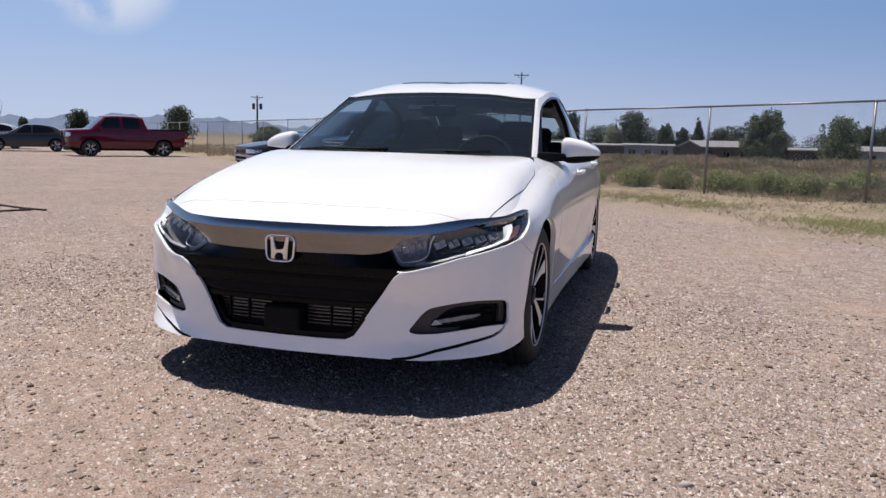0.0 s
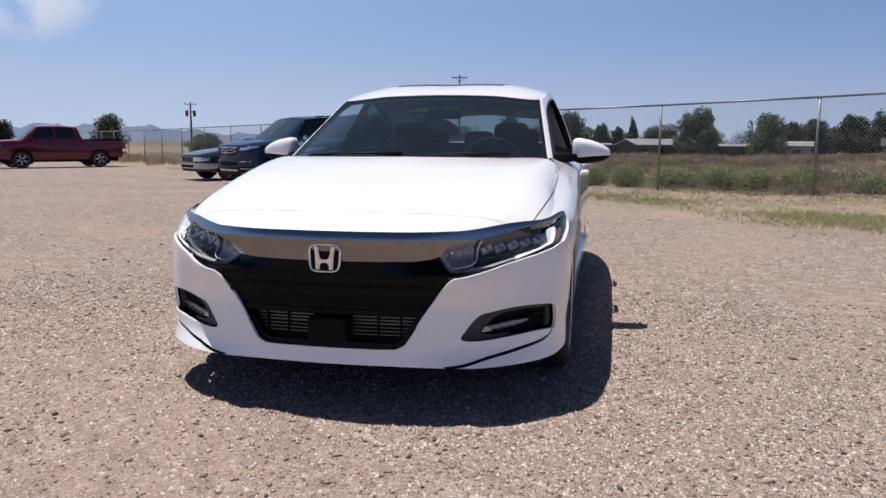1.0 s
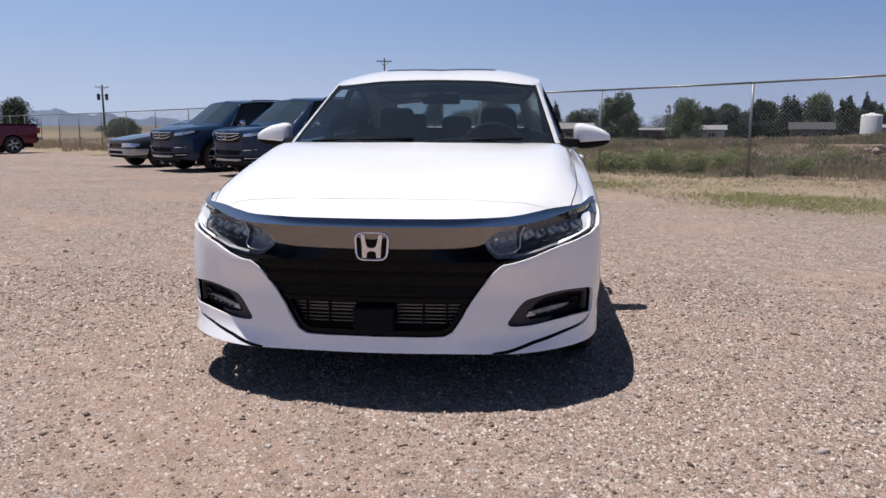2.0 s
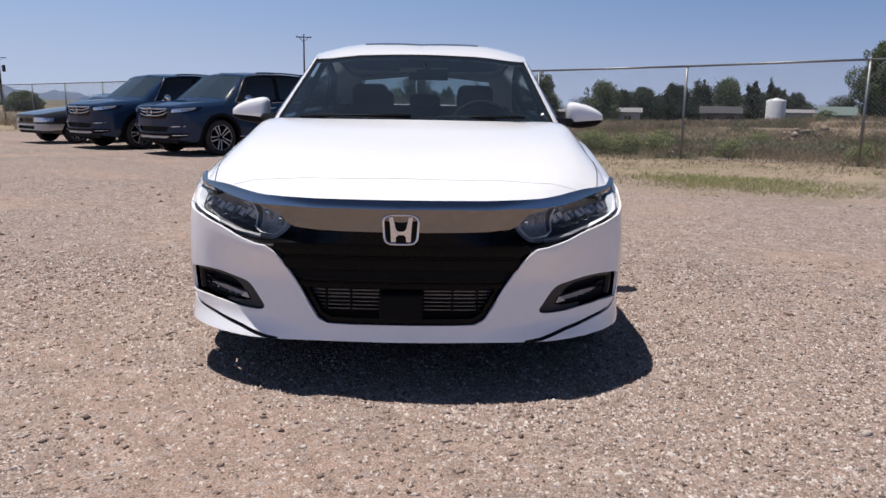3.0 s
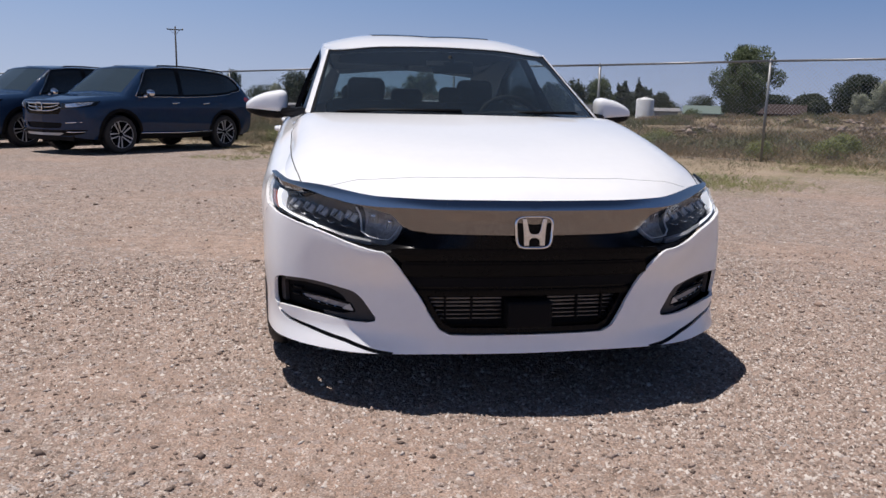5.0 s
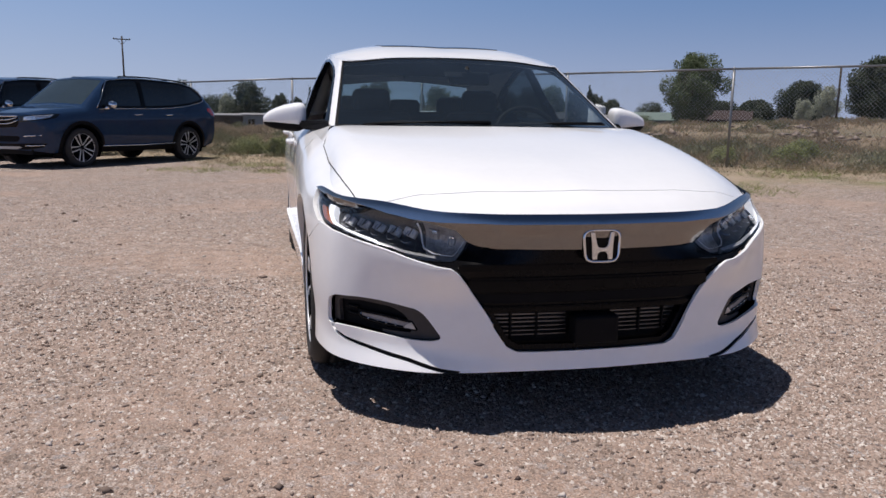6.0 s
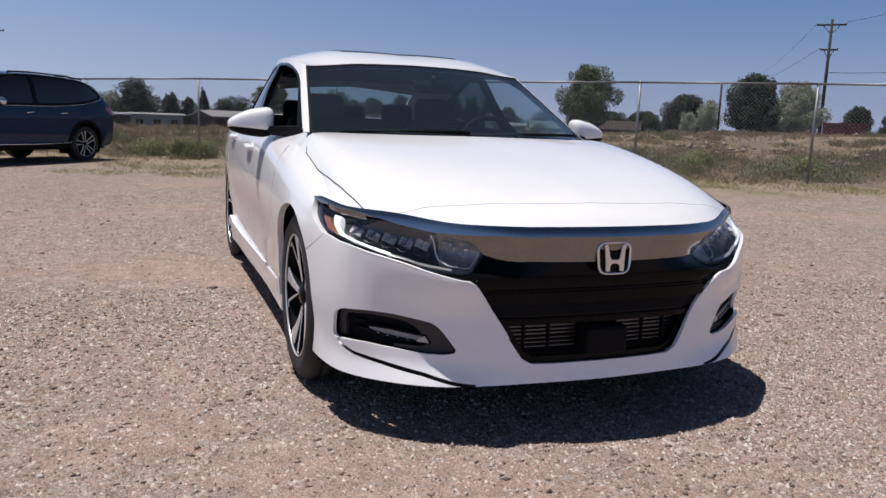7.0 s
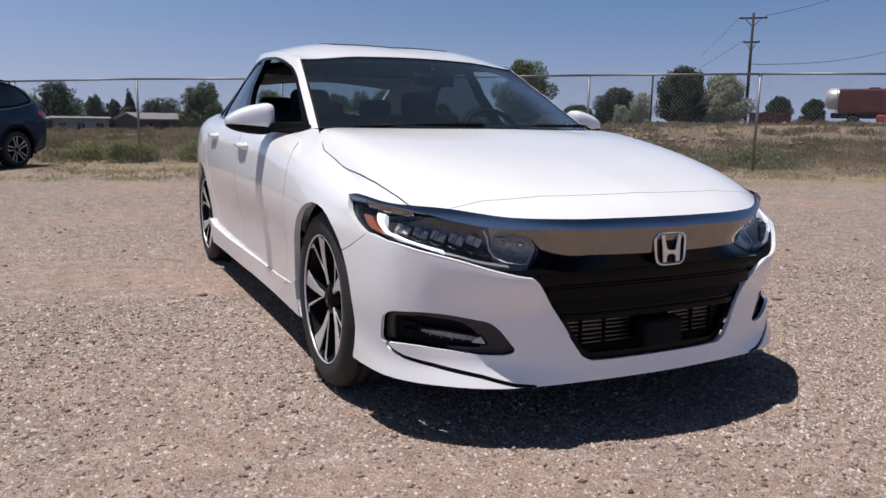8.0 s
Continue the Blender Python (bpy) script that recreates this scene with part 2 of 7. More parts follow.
FY = np.array([p[1] for p in FENCE][::-1])


def beyond(x, y):
    """Metres past the fence line (negative inside the yard)."""
    f = np.interp(x, FX, FY)
    f = np.where(x < FX[0], FY[0] - 0.87 * (x - FX[0]), f)
    f = np.where(x > FX[-1], FY[-1] - 0.81 * (x - FX[-1]), f)
    return (y - f) * 0.77


def smooth(a, b, x):
    t = np.clip((x - a) / (b - a), 0, 1)
    return t * t * (3 - 2 * t)


def ground_z(x, y):
    """Height of the ground."""
    x, y = np.asarray(x, float), np.asarray(y, float)
    q = beyond(x, y)
    left = smooth(-3, -26, x)
    z = 0.15 * smooth(-5, 0, q) * smooth(-1, 12, x) * (1 - left) - 0.16 * left * smooth(4, 30, y)
    berm = smooth(2, 20, q) * smooth(13, 31, x + 0.25 * q) * (1 - .6 * smooth(30, 70, q))
    z = z - 2.35 * smooth(9, 76, q) * (1 - smooth(14, 34, x - .25 * q)) * (1 - left)
    z = z + 0.34 * smooth(2, 10, q) * (1 - smooth(12, 34, q)) * (1 - smooth(13, 31, x + .25 * q)) * (1 - left)
    z = z + 0.95 * berm + 0.10 * smooth(5, 40, q) * (1 - left)
    z = z + 0.02 * smooth(2, 8, x) * smooth(-5, 0, q) - 0.06 * smooth(7, 12.5, y) * (1 - smooth(-3, .5, x)) * (1 - left)
    bumps = 0.05 * np.sin(x * 0.9 + 1.3 * np.sin(y * 0.53)) * np.cos(y * 0.8 + np.sin(x * 0.41))
    return z + bumps * smooth(1, 6, q) * smooth(300, 60, q)


def gz(x, y):
    return float(ground_z(np.array([x]), np.array([y]))[0])

# ---- building tools ----
from mathutils.geometry import delaunay_2d_cdt


def part(name, mesh, mat=None, parent=None, label="", m=None):
    """Links a mesh (or a bmesh) as one object, under a thing or a part."""
    if isinstance(mesh, bmesh.types.BMesh):
        me = bpy.data.meshes.new(name)
        mesh.to_mesh(me)
        mesh.free()
        mesh = me
    if mat is not None and not mesh.materials:
        mesh.materials.append(mat)
    ob = new(name, mesh)
    if parent is not None:
        ob.parent = parent
    if m is not None:
        ob.matrix_basis = m
    if label:
        ob["label"] = label
    return ob


def thing(name, label, category, group="", kind="", m=None):
    ob = new(name)
    ob.empty_display_size = 0.2
    tagged(ob, label, category, group, kind)
    if m is not None:
        ob.matrix_basis = m
    return ob


def raw(name, verts, faces, smooth=False, normals=None):
    me = bpy.data.meshes.new(name)
    me.from_pydata([tuple(map(float, v)) for v in verts], [], [tuple(map(int, f)) for f in faces])
    if smooth:
        me.polygons.foreach_set("use_smooth", [True] * len(me.polygons))
    if normals is not None:
        me.normals_split_custom_set_from_vertices([tuple(map(float, n)) for n in normals])
    me.update()
    return me


def box(bm, x0, x1, y0, y1, z0, z1, bevel=0.0, seg=2, m=None):
    """A box with rounded edges, added to bm."""
    vs = [bm.verts.new((x, y, z)) for x in (x0, x1) for y in (y0, y1) for z in (z0, z1)]
    fs = [(0, 1, 3, 2), (4, 6, 7, 5), (0, 4, 5, 1), (2, 3, 7, 6), (0, 2, 6, 4), (1, 5, 7, 3)]
    faces = [bm.faces.new([vs[i] for i in f]) for f in fs]
    out = list(vs)
    if bevel:
        edges = list({e for f in faces for e in f.edges})
        r = bmesh.ops.bevel(bm, geom=edges, offset=bevel, segments=seg, affect="EDGES", profile=0.5)
        out = list({v for f in r["faces"] for v in f.verts} | {v for v in vs if v.is_valid})
    if m is not None:
        bmesh.ops.transform(bm, matrix=m, verts=out)
    return out


def boxes(name, specs, mat, parent, label="", bevel=0.005):
    bm = bmesh.new()
    for s in specs:
        box(bm, *s, bevel=bevel)
    return part(name, bm, mat, parent, label)


def tube(bm, pts, radius, sides=8, closed=False, caps=True):
    """A round bar along points; radius may be a list."""
    pts = [Vector(p) for p in pts]
    n = len(pts)
    rad = radius if isinstance(radius, (list, tuple)) else [radius] * n
    rings = []
    ref = None
    for i, p in enumerate(pts):
        a = pts[(i - 1) % n] if (closed or i) else p
        b = pts[(i + 1) % n] if (closed or i < n - 1) else p
        way = (b - a).normalized()
        if ref is None:
            ref = way.orthogonal().normalized()
        side = (ref - way * ref.dot(way)).normalized()
        ref = side
        up = way.cross(side)
        rings.append([bm.verts.new(p + (side * math.cos(k) + up * math.sin(k)) * rad[i]) for k in [math.tau * j / sides for j in range(sides)]])
    for i in range(n if closed else n - 1):
        r0, r1 = rings[i], rings[(i + 1) % n]
        for j in range(sides):
            f = bm.faces.new((r0[j], r0[(j + 1) % sides], r1[(j + 1) % sides], r1[j]))
            f.smooth = True
    if caps and not closed:
        bm.faces.new(rings[0][::-1])
        bm.faces.new(rings[-1])


def lathe(bm, profile, steps, axis="x", m=None):
    """Turns (radius, along) points about an axis."""
    rings = []
    for k in range(steps):
        a = math.tau * k / steps
        c, s = math.cos(a), math.sin(a)
        ring = []
        for r, d in profile:
            co = Vector((d, r * c, r * s)) if axis == "x" else Vector((r * c, r * s, d))
            ring.append(bm.verts.new(m @ co if m else co))
        rings.append(ring)
    for k in range(steps):
        a, b = rings[k], rings[(k + 1) % steps]
        for j in range(len(profile) - 1):
            f = bm.faces.new((a[j], a[j + 1], b[j + 1], b[j]))
            f.smooth = True


def pchip(t, p, q):
    """Smooth curve through p at knots t with no overshoot, at q. p: (n, ...)."""
    t, p, q = np.asarray(t, float), np.asarray(p, float), np.asarray(q, float)
    h = np.diff(t)
    hh = h.reshape(-1, *([1] * (p.ndim - 1)))
    d = np.diff(p, axis=0) / hh
    s = np.zeros_like(p)
    w1, w2 = 2 * hh[1:] + hh[:-1], hh[1:] + 2 * hh[:-1]
    same = d[1:] * d[:-1] > 0
    with np.errstate(divide="ignore", invalid="ignore"):
        mean = (w1 + w2) / (w1 / d[:-1] + w2 / d[1:])
    s[1:-1] = np.where(same, np.nan_to_num(mean), 0)
    s[0], s[-1] = d[0], d[-1]
    i = np.clip(np.searchsorted(t, q) - 1, 0, len(t) - 2)
    x = ((q - t[i]) / h[i]).reshape(-1, *([1] * (p.ndim - 1)))
    hi = hh[i]
    return (1 + 2 * x) * (1 - x) ** 2 * p[i] + x * (1 - x) ** 2 * hi * s[i] + x * x * (3 - 2 * x) * p[i + 1] + x * x * (x - 1) * hi * s[i + 1]


class Shell:
    """A smooth skin through stations (along) and levels (up). Places on it are given as (station, level), counted from 0."""

    def __init__(self, stations, mirror_start=True, mirror_end=True, fine=24, straight=None):
        p = np.array(stations, float)
        n, k = p.shape[:2]
        gap = np.linalg.norm(np.diff(p, axis=0), axis=2).mean(1)
        self.tu = np.concatenate([[0], np.cumsum(gap)])
        gap_v = np.linalg.norm(np.diff(p, axis=1), axis=2).mean(0)
        self.tv = np.concatenate([[0], np.cumsum(gap_v)])
        tu, q = self.tu, p
        flip = np.array([-1, 1, 1])
        if mirror_start:
            q = np.concatenate([q[1:2] * flip, q])
            tu = np.concatenate([[-tu[1]], tu])
        if mirror_end:
            q = np.concatenate([q, p[-2:-1] * flip])
            tu = np.concatenate([tu, [2 * self.tu[-1] - self.tu[-2]]])
        self.nu, self.nv = (n - 1) * fine + 1, (k - 1) * fine + 1
        self.fine = fine
        uu = np.interp(np.arange(self.nu) / fine, range(n), self.tu)
        vv = np.interp(np.arange(self.nv) / fine, range(k), self.tv)
        g = pchip(tu, q, uu)
        if straight:
            a, b = straight
            for j in range(a * fine, b * fine + 1):
                i, f = min(j // fine, n - 2), j / fine - min(j // fine, n - 2)
                g[j] = p[i] * (1 - f) + p[i + 1] * f
        g = np.swapaxes(pchip(self.tv, np.swapaxes(g, 0, 1), vv), 0, 1)
        self.grid = g
        du, dv = np.gradient(g, axis=0), np.gradient(g, axis=1)
        nrm = np.cross(du, dv)
        self.nrm = nrm / np.maximum(np.linalg.norm(nrm, axis=2, keepdims=True), 1e-9)
        self.n, self.k = n, k

    def metric(self, uv):
        uv = np.asarray(uv, float)
        return np.stack([np.interp(uv[:, 0], range(self.n), self.tu), np.interp(uv[:, 1], range(self.k), self.tv)], 1)

    def at(self, st):
        """Places and normals at metric coordinates."""
        u = np.interp(st[:, 0], self.tu, range(self.n)) * self.fine
        v = np.interp(st[:, 1], self.tv, range(self.k)) * self.fine
        i, j = np.clip(u.astype(int), 0, self.nu - 2), np.clip(v.astype(int), 0, self.nv - 2)
        a, b = (u - i)[:, None], (v - j)[:, None]

        def mix(g):
            return g[i, j] * (1 - a) * (1 - b) + g[i + 1, j] * a * (1 - b) + g[i, j + 1] * (1 - a) * b + g[i + 1, j + 1] * a * b
        nn = mix(self.nrm)
        return mix(self.grid), nn / np.maximum(np.linalg.norm(nn, axis=1, keepdims=True), 1e-9)

    def find(self, pts, axes, mask):
        """Metric coordinates of places given by two of their coordinates, among the grid points where mask holds."""
        a, b = axes
        ga, gb = self.grid[..., a], self.grid[..., b]
        out = []
        for p, q in pts:
            d = np.where(mask, (ga - p) ** 2 + (gb - q) ** 2, 1e9)
            i, j = np.unravel_index(d.argmin(), d.shape)
            i0, j0 = min(max(i, 1), self.nu - 2), min(max(j, 1), self.nv - 2)
            ja = np.array([[(ga[i0 + 1, j0] - ga[i0 - 1, j0]) / 2, (ga[i0, j0 + 1] - ga[i0, j0 - 1]) / 2],
                           [(gb[i0 + 1, j0] - gb[i0 - 1, j0]) / 2, (gb[i0, j0 + 1] - gb[i0, j0 - 1]) / 2]])
            det = np.linalg.det(ja)
            s = np.clip(np.linalg.solve(ja, [p - ga[i, j], q - gb[i, j]]), -1, 1) if abs(det) > 1e-9 else np.zeros(2)
            out.append((np.clip(i + s[0], 0, self.nu - 1) / self.fine, np.clip(j + s[1], 0, self.nv - 1) / self.fine))
        return self.metric(out)

    def point(self, u, v, off=0.0):
        p, n = self.at(self.metric([(u, v)]))
        return Vector(p[0] + n[0] * off)

    def line(self, pts, off=0.0):
        p, n = self.at(self.metric(pts))
        return p + n * off


def rounded(poly, r, n=4):
    """Cuts the corners of a polygon round; r in its own units, per point or one for all."""
    out = []
    k = len(poly)
    for i in range(k):
        a, b, c = (np.array(poly[j % k], float) for j in (i - 1, i, i + 1))
        ri = r[i] if isinstance(r, (list, tuple)) else r
        la, lc = np.linalg.norm(a - b), np.linalg.norm(c - b)
        d = min(ri, la * 0.45, lc * 0.45)
        if d <= 1e-6:
            out.append(b)
            continue
        p, q = b + (a - b) / la * d, b + (c - b) / lc * d
        for s in range(n + 1):
            f = s / n
            out.append((1 - f) ** 2 * p + 2 * f * (1 - f) * b + f * f * q)
    return np.array(out)


def resample(poly, step, closed=True):
    pts = np.array(poly, float)
    if closed:
        pts = np.concatenate([pts, pts[:1]])
    out = []
    for a, b in zip(pts[:-1], pts[1:]):
        k = max(1, int(np.ceil(np.linalg.norm(b - a) / step)))
        out += [a + (b - a) * i / k for i in range(k)]
    if not closed:
        out.append(pts[-1])
    return np.array(out)


def inside(poly, pts):
    x, y = pts[:, 0], pts[:, 1]
    hit = np.zeros(len(pts), bool)
    n = len(poly)
    for i in range(n):
        (x0, y0), (x1, y1) = poly[i], poly[(i + 1) % n]
        c = (y0 > y) != (y1 > y)
        with np.errstate(divide="ignore", invalid="ignore"):
            hit ^= c & (x < (x1 - x0) * (y - y0) / (y1 - y0) + x0)
    return hit


def stripe(pts, width):
    """A narrow closed band along a line."""
    p = np.array(pts, float)
    t = np.gradient(p, axis=0)
    t /= np.linalg.norm(t, axis=1, keepdims=True)
    s = np.stack([-t[:, 1], t[:, 0]], 1) * width / 2
    return np.concatenate([p + s, (p - s)[::-1]])


def cut(shell, regions, step=0.03, edge_step=None, window=None):
    """Cuts a skin into regions. regions: (name, polygon in metric coordinates); later ones lie on top.
    Returns {name: (metric points, triangles)}; 'rest' is what no region covers."""
    u0, u1, v0, v1 = window or (0, shell.tu[-1], 0, shell.tv[-1])
    frame_poly = np.array([(u0, v0), (u1, v0), (u1, v1), (u0, v1)])
    edge_step = edge_step or step
    loops = [resample(frame_poly, step)] + [resample(np.clip(poly, (u0, v0), (u1, v1)), edge_step) for _, poly in regions]
    gu, gv = np.meshgrid(np.arange(u0 + step, u1 - step * 0.4, step), np.arange(v0 + step * 0.8, v1 - step * 0.4, step * 0.8), indexing="ij")
    gu = gu + (np.arange(gu.shape[1]) % 2) * step * 0.5
    grid = np.stack([gu.ravel(), gv.ravel()], 1)
    grid = grid[grid[:, 0] < u1 - step * 0.3]
    rim = np.concatenate(loops)
    keep = np.ones(len(grid), bool)
    for i in range(0, len(rim), 200):
        d = np.abs(grid[:, None, :] - rim[None, i:i + 200, :]).max(2).min(1)
        keep &= d > step * 0.32
    pts = [Vector(p) for p in np.concatenate([rim, grid[keep]])]
    edges, base = [], 0
    for lp in loops:
        edges += [(base + i, base + (i + 1) % len(lp)) for i in range(len(lp))]
        base += len(lp)
    verts, _, tris = delaunay_2d_cdt(pts, edges, [], 0, 1e-6)[:3]
    pv = np.array([tuple(v) for v in verts])
    tr = np.array([t for t in tris if len(t) == 3])
    c = pv[tr].mean(1)
    owner = np.full(len(tr), -1)
    for i, (_, poly) in enumerate(regions):
        owner[inside(poly, c)] = i
    out = {}
    for i in range(-1, len(regions)):
        sel = tr[owner == i]
        if len(sel):
            nm = "rest" if i < 0 else regions[i][0]
            if nm in out:
                out[nm] = (pv, np.concatenate([out[nm][1], sel]))
            else:
                out[nm] = (pv, sel)
    return out


def skin(name, shell, piece, off=0.0, skirt=0.0, sides=(1, -1)):
    """A mesh of a cut piece at a height over the skin, with edges turned in by skirt, on the given sides of the car."""
    pv, tr = piece
    use, inv = np.unique(tr, return_inverse=True)
    st, tr = pv[use], inv.reshape(-1, 3)
    pos, nrm = shell.at(st)
    o = off(pos) if callable(off) else off
    pos = pos + nrm * (o[:, None] if isinstance(o, np.ndarray) else o)
    a, b, c = pos[tr[:, 0]], pos[tr[:, 1]], pos[tr[:, 2]]
    face_n = np.cross(b - a, c - a)
    flip = (face_n * nrm[tr[:, 0]]).sum(1) < 0
    tr[flip] = tr[flip][:, ::-1]
    V, N, F = pos, nrm, [tuple(t) for t in tr]
    if skirt:
        count = {}
        for t in tr:
            for e in ((t[0], t[1]), (t[1], t[2]), (t[2], t[0])):
                count[e] = count.get(e, 0) + 1
        rim = [e for e in count if (e[1], e[0]) not in count]
        ids = sorted({i for e in rim for i in e})
        lut = {i: k for k, i in enumerate(ids)}
        n0, m = len(V), len(ids)
        hi, lo = V[ids], V[ids] - N[ids] * skirt
        out = np.zeros((m, 3))
        for i, j in rim:
            w = np.cross(V[j] - V[i], N[i])
            w /= max(np.linalg.norm(w), 1e-9)
            out[lut[i]] += w
            out[lut[j]] += w
        out /= np.maximum(np.linalg.norm(out, axis=1, keepdims=True), 1e-9)
        V = np.concatenate([V, hi, lo])
        N = np.concatenate([N, out, out])
        F += [(n0 + lut[j], n0 + lut[i], n0 + m + lut[i], n0 + m + lut[j]) for i, j in rim]
    VV, NN, FF = [], [], []
    base = 0
    for s in sides:
        sv = np.array([s, 1, 1])
        VV.append(V * sv)
        NN.append(N * sv)
        FF += [tuple(base + i for i in (f if s > 0 else f[::-1])) for f in F]
        base += len(V)
    return raw(name, np.concatenate(VV), FF, True, np.concatenate(NN))


def coons(front, side, back, mid, n=24, bulge=None):
    """A patch between four curves: front and back run from the middle to the side, mid and side from front to back."""
    def even(c):
        c = np.array(c, float)
        d = np.concatenate([[0], np.cumsum(np.linalg.norm(np.diff(c, axis=0), axis=1))])
        return pchip(d, c, np.linspace(0, d[-1], n + 1))
    f, s, b, m = even(front), even(side), even(back), even(mid)
    u = np.linspace(0, 1, n + 1)[:, None, None]
    v = np.linspace(0, 1, n + 1)[None, :, None]
    g = (1 - v) * f[:, None] + v * b[:, None] + (1 - u) * m[None] + u * s[None]
    g -= (1 - u) * (1 - v) * f[0] + u * (1 - v) * f[-1] + (1 - u) * v * b[0] + u * v * b[-1]
    if bulge:
        g[..., 2] += (bulge * u * (1 - u) * 4 * v * (1 - v))[..., 0]
    return g

# ---- the white saloon: its skins ----
SHOULDER = .028
# Stations run from the nose round the corner and along the flank to the tail; levels rise from the sill to the shoulder.
WHEEL_F, WHEEL_R, TYRE_R, TRACK = 0.86, 3.69, 0.335, 0.776
RING = [
    [(0, -.008, .205), (0, .003, .265), (0, .012, .40), (0, .0, .54), (0, -.004, .64), (0, -.012, .688), (0, .026, .708)],
    [(.27, .005, .205), (.27, .014, .265), (.27, .02, .40), (.27, .01, .54), (.26, .022, .635), (.265, .014, .688), (.27, .043, .709)],
    [(.54, .062, .198), (.52, .088, .27), (.51, .09, .40), (.49, .03, .545), (.46, .13, .62), (.47, .103, .694), (.48, .114, .716)],
    [(.735, .185, .197), (.71, .198, .27), (.71, .21, .40), (.69, .17, .60), (.67, .255, .665), (.668, .248, .714), (.665, .265, .733)],
    [(.852, .335, .203), (.836, .325, .28), (.842, .318, .42), (.85, .36, .64), (.848, .41, .70), (.835, .418, .725), (.80, .425, .738)],
    [(.885, .50, .21), (.885, .50, .30), (.895, .50, .44), (.895, .53, .62), (.886, .57, .70), (.868, .575, .738), (.815, .58, .770)],
    [(.89, .86, .19), (.905, .86, .30), (.918, .86, .45), (.925, .86, .65), (.904, .86, .738), (.872, .86, .788), (.800, .86, .836)],
    [(.885, 1.2, .185), (.895, 1.2, .30), (.905, 1.2, .45), (.925, 1.2, .66), (.908, 1.2, .775), (.878, 1.2, .842), (.805, 1.2, .905)],
    [(.875, 2.0, .185), (.88, 2.0, .30), (.89, 2.0, .45), (.925, 2.0, .68), (.91, 2.0, .82), (.888, 2.0, .90), (.845, 2.0, .955)],
    [(.875, 2.9, .185), (.885, 2.9, .30), (.895, 2.9, .45), (.93, 2.9, .70), (.915, 2.9, .85), (.885, 2.9, .93), (.835, 2.9, .985)],
    [(.89, 3.69, .19), (.905, 3.69, .30), (.915, 3.69, .45), (.92, 3.69, .70), (.895, 3.69, .88), (.86, 3.69, .96), (.77, 3.69, 1.01)],
    [(.82, 4.3, .22), (.84, 4.3, .32), (.85, 4.3, .46), (.855, 4.3, .70), (.835, 4.3, .90), (.78, 4.3, .985), (.70, 4.3, 1.03)],
    [(.70, 4.70, .26), (.73, 4.72, .34), (.735, 4.74, .48), (.735, 4.76, .70), (.71, 4.72, .92), (.66, 4.67, 1.0), (.62, 4.60, 1.04)],
    [(.42, 4.80, .27), (.43, 4.83, .35), (.44, 4.86, .48), (.44, 4.87, .70), (.43, 4.83, .94), (.41, 4.79, 1.01), (.38, 4.72, 1.05)],
    [(0, 4.82, .27), (0, 4.85, .35), (0, 4.88, .48), (0, 4.89, .70), (0, 4.85, .95), (0, 4.81, 1.02), (0, 4.74, 1.055)],
]
ring = Shell(RING)


def ring_top(u0, u1, n=10):
    return ring.line([(u, 6) for u in np.linspace(u0, u1, n)])


COWL = [(0, 1.16, .975), (.30, 1.18, .973), (.55, 1.245, .972), (.70, 1.30, .972), (.765, 1.285, .957)]
hood_grid = coons(
    ring_top(0, 4, 12), ring_top(4, 6.7, 10),
    [*COWL, tuple(ring.point(6.7, 6))],
    [(0, .026, .708), (0, .06, .738), (0, .14, .775), (0, .40, .842), (0, .80, .915), (0, 1.16, .975)], n=16, bulge=.05)
# full shoulders beside the flat middle of the hood
hood_u, hood_v = np.linspace(0, 1, 17)[:, None], np.linspace(0, 1, 17)[None, :]
hood_grid[..., 2] += SHOULDER * 9.48 * hood_u ** 3 * (1 - hood_u) * np.sin(math.pi * np.clip(hood_v, 0, 1) ** .8) ** .8
hood_shell = Shell(list(hood_grid), mirror_end=False, fine=8)

# Glass house: from the middle of the windscreen round the side windows to the rear screen; base, middle, roof edge.
HOUSE = [
    [(0, 1.17, .972), (0, 1.62, 1.180), (0, 2.03, 1.345)],
    [(.34, 1.20, .970), (.33, 1.64, 1.175), (.315, 2.045, 1.339)],
    [(.69, 1.40, .970), (.645, 1.745, 1.150), (.600, 2.075, 1.315)],
    [(.755, 1.46, .966), (.695, 1.80, 1.150), (.642, 2.11, 1.318)],
    [(.84, 1.95, .955), (.750, 2.20, 1.16), (.655, 2.45, 1.374)],
    [(.835, 2.70, .98), (.755, 2.75, 1.19), (.652, 2.85, 1.390)],
    [(.81, 3.30, 1.0), (.725, 3.30, 1.17), (.62, 3.25, 1.350)],
    [(.74, 3.90, 1.02), (.67, 3.75, 1.15), (.58, 3.58, 1.29)],
    [(.60, 4.22, 1.045), (.57, 3.98, 1.16), (.53, 3.70, 1.275)],
    [(0, 4.30, 1.05), (0, 4.02, 1.20), (0, 3.70, 1.315)],
]
house = Shell(HOUSE)


def house_top(u0, u1, n=10):
    return house.line([(u, 2) for u in np.linspace(u0, u1, n)])


roof_grid = coons(
    house_top(0, 2.5, 8), house_top(2.5, 8, 14), house_top(9, 8, 6),
    [(0, 2.03, 1.345), (0, 2.2, 1.392), (0, 2.55, 1.441), (0, 2.9, 1.447), (0, 3.35, 1.395), (0, 3.70, 1.315)], n=14, bulge=.08)
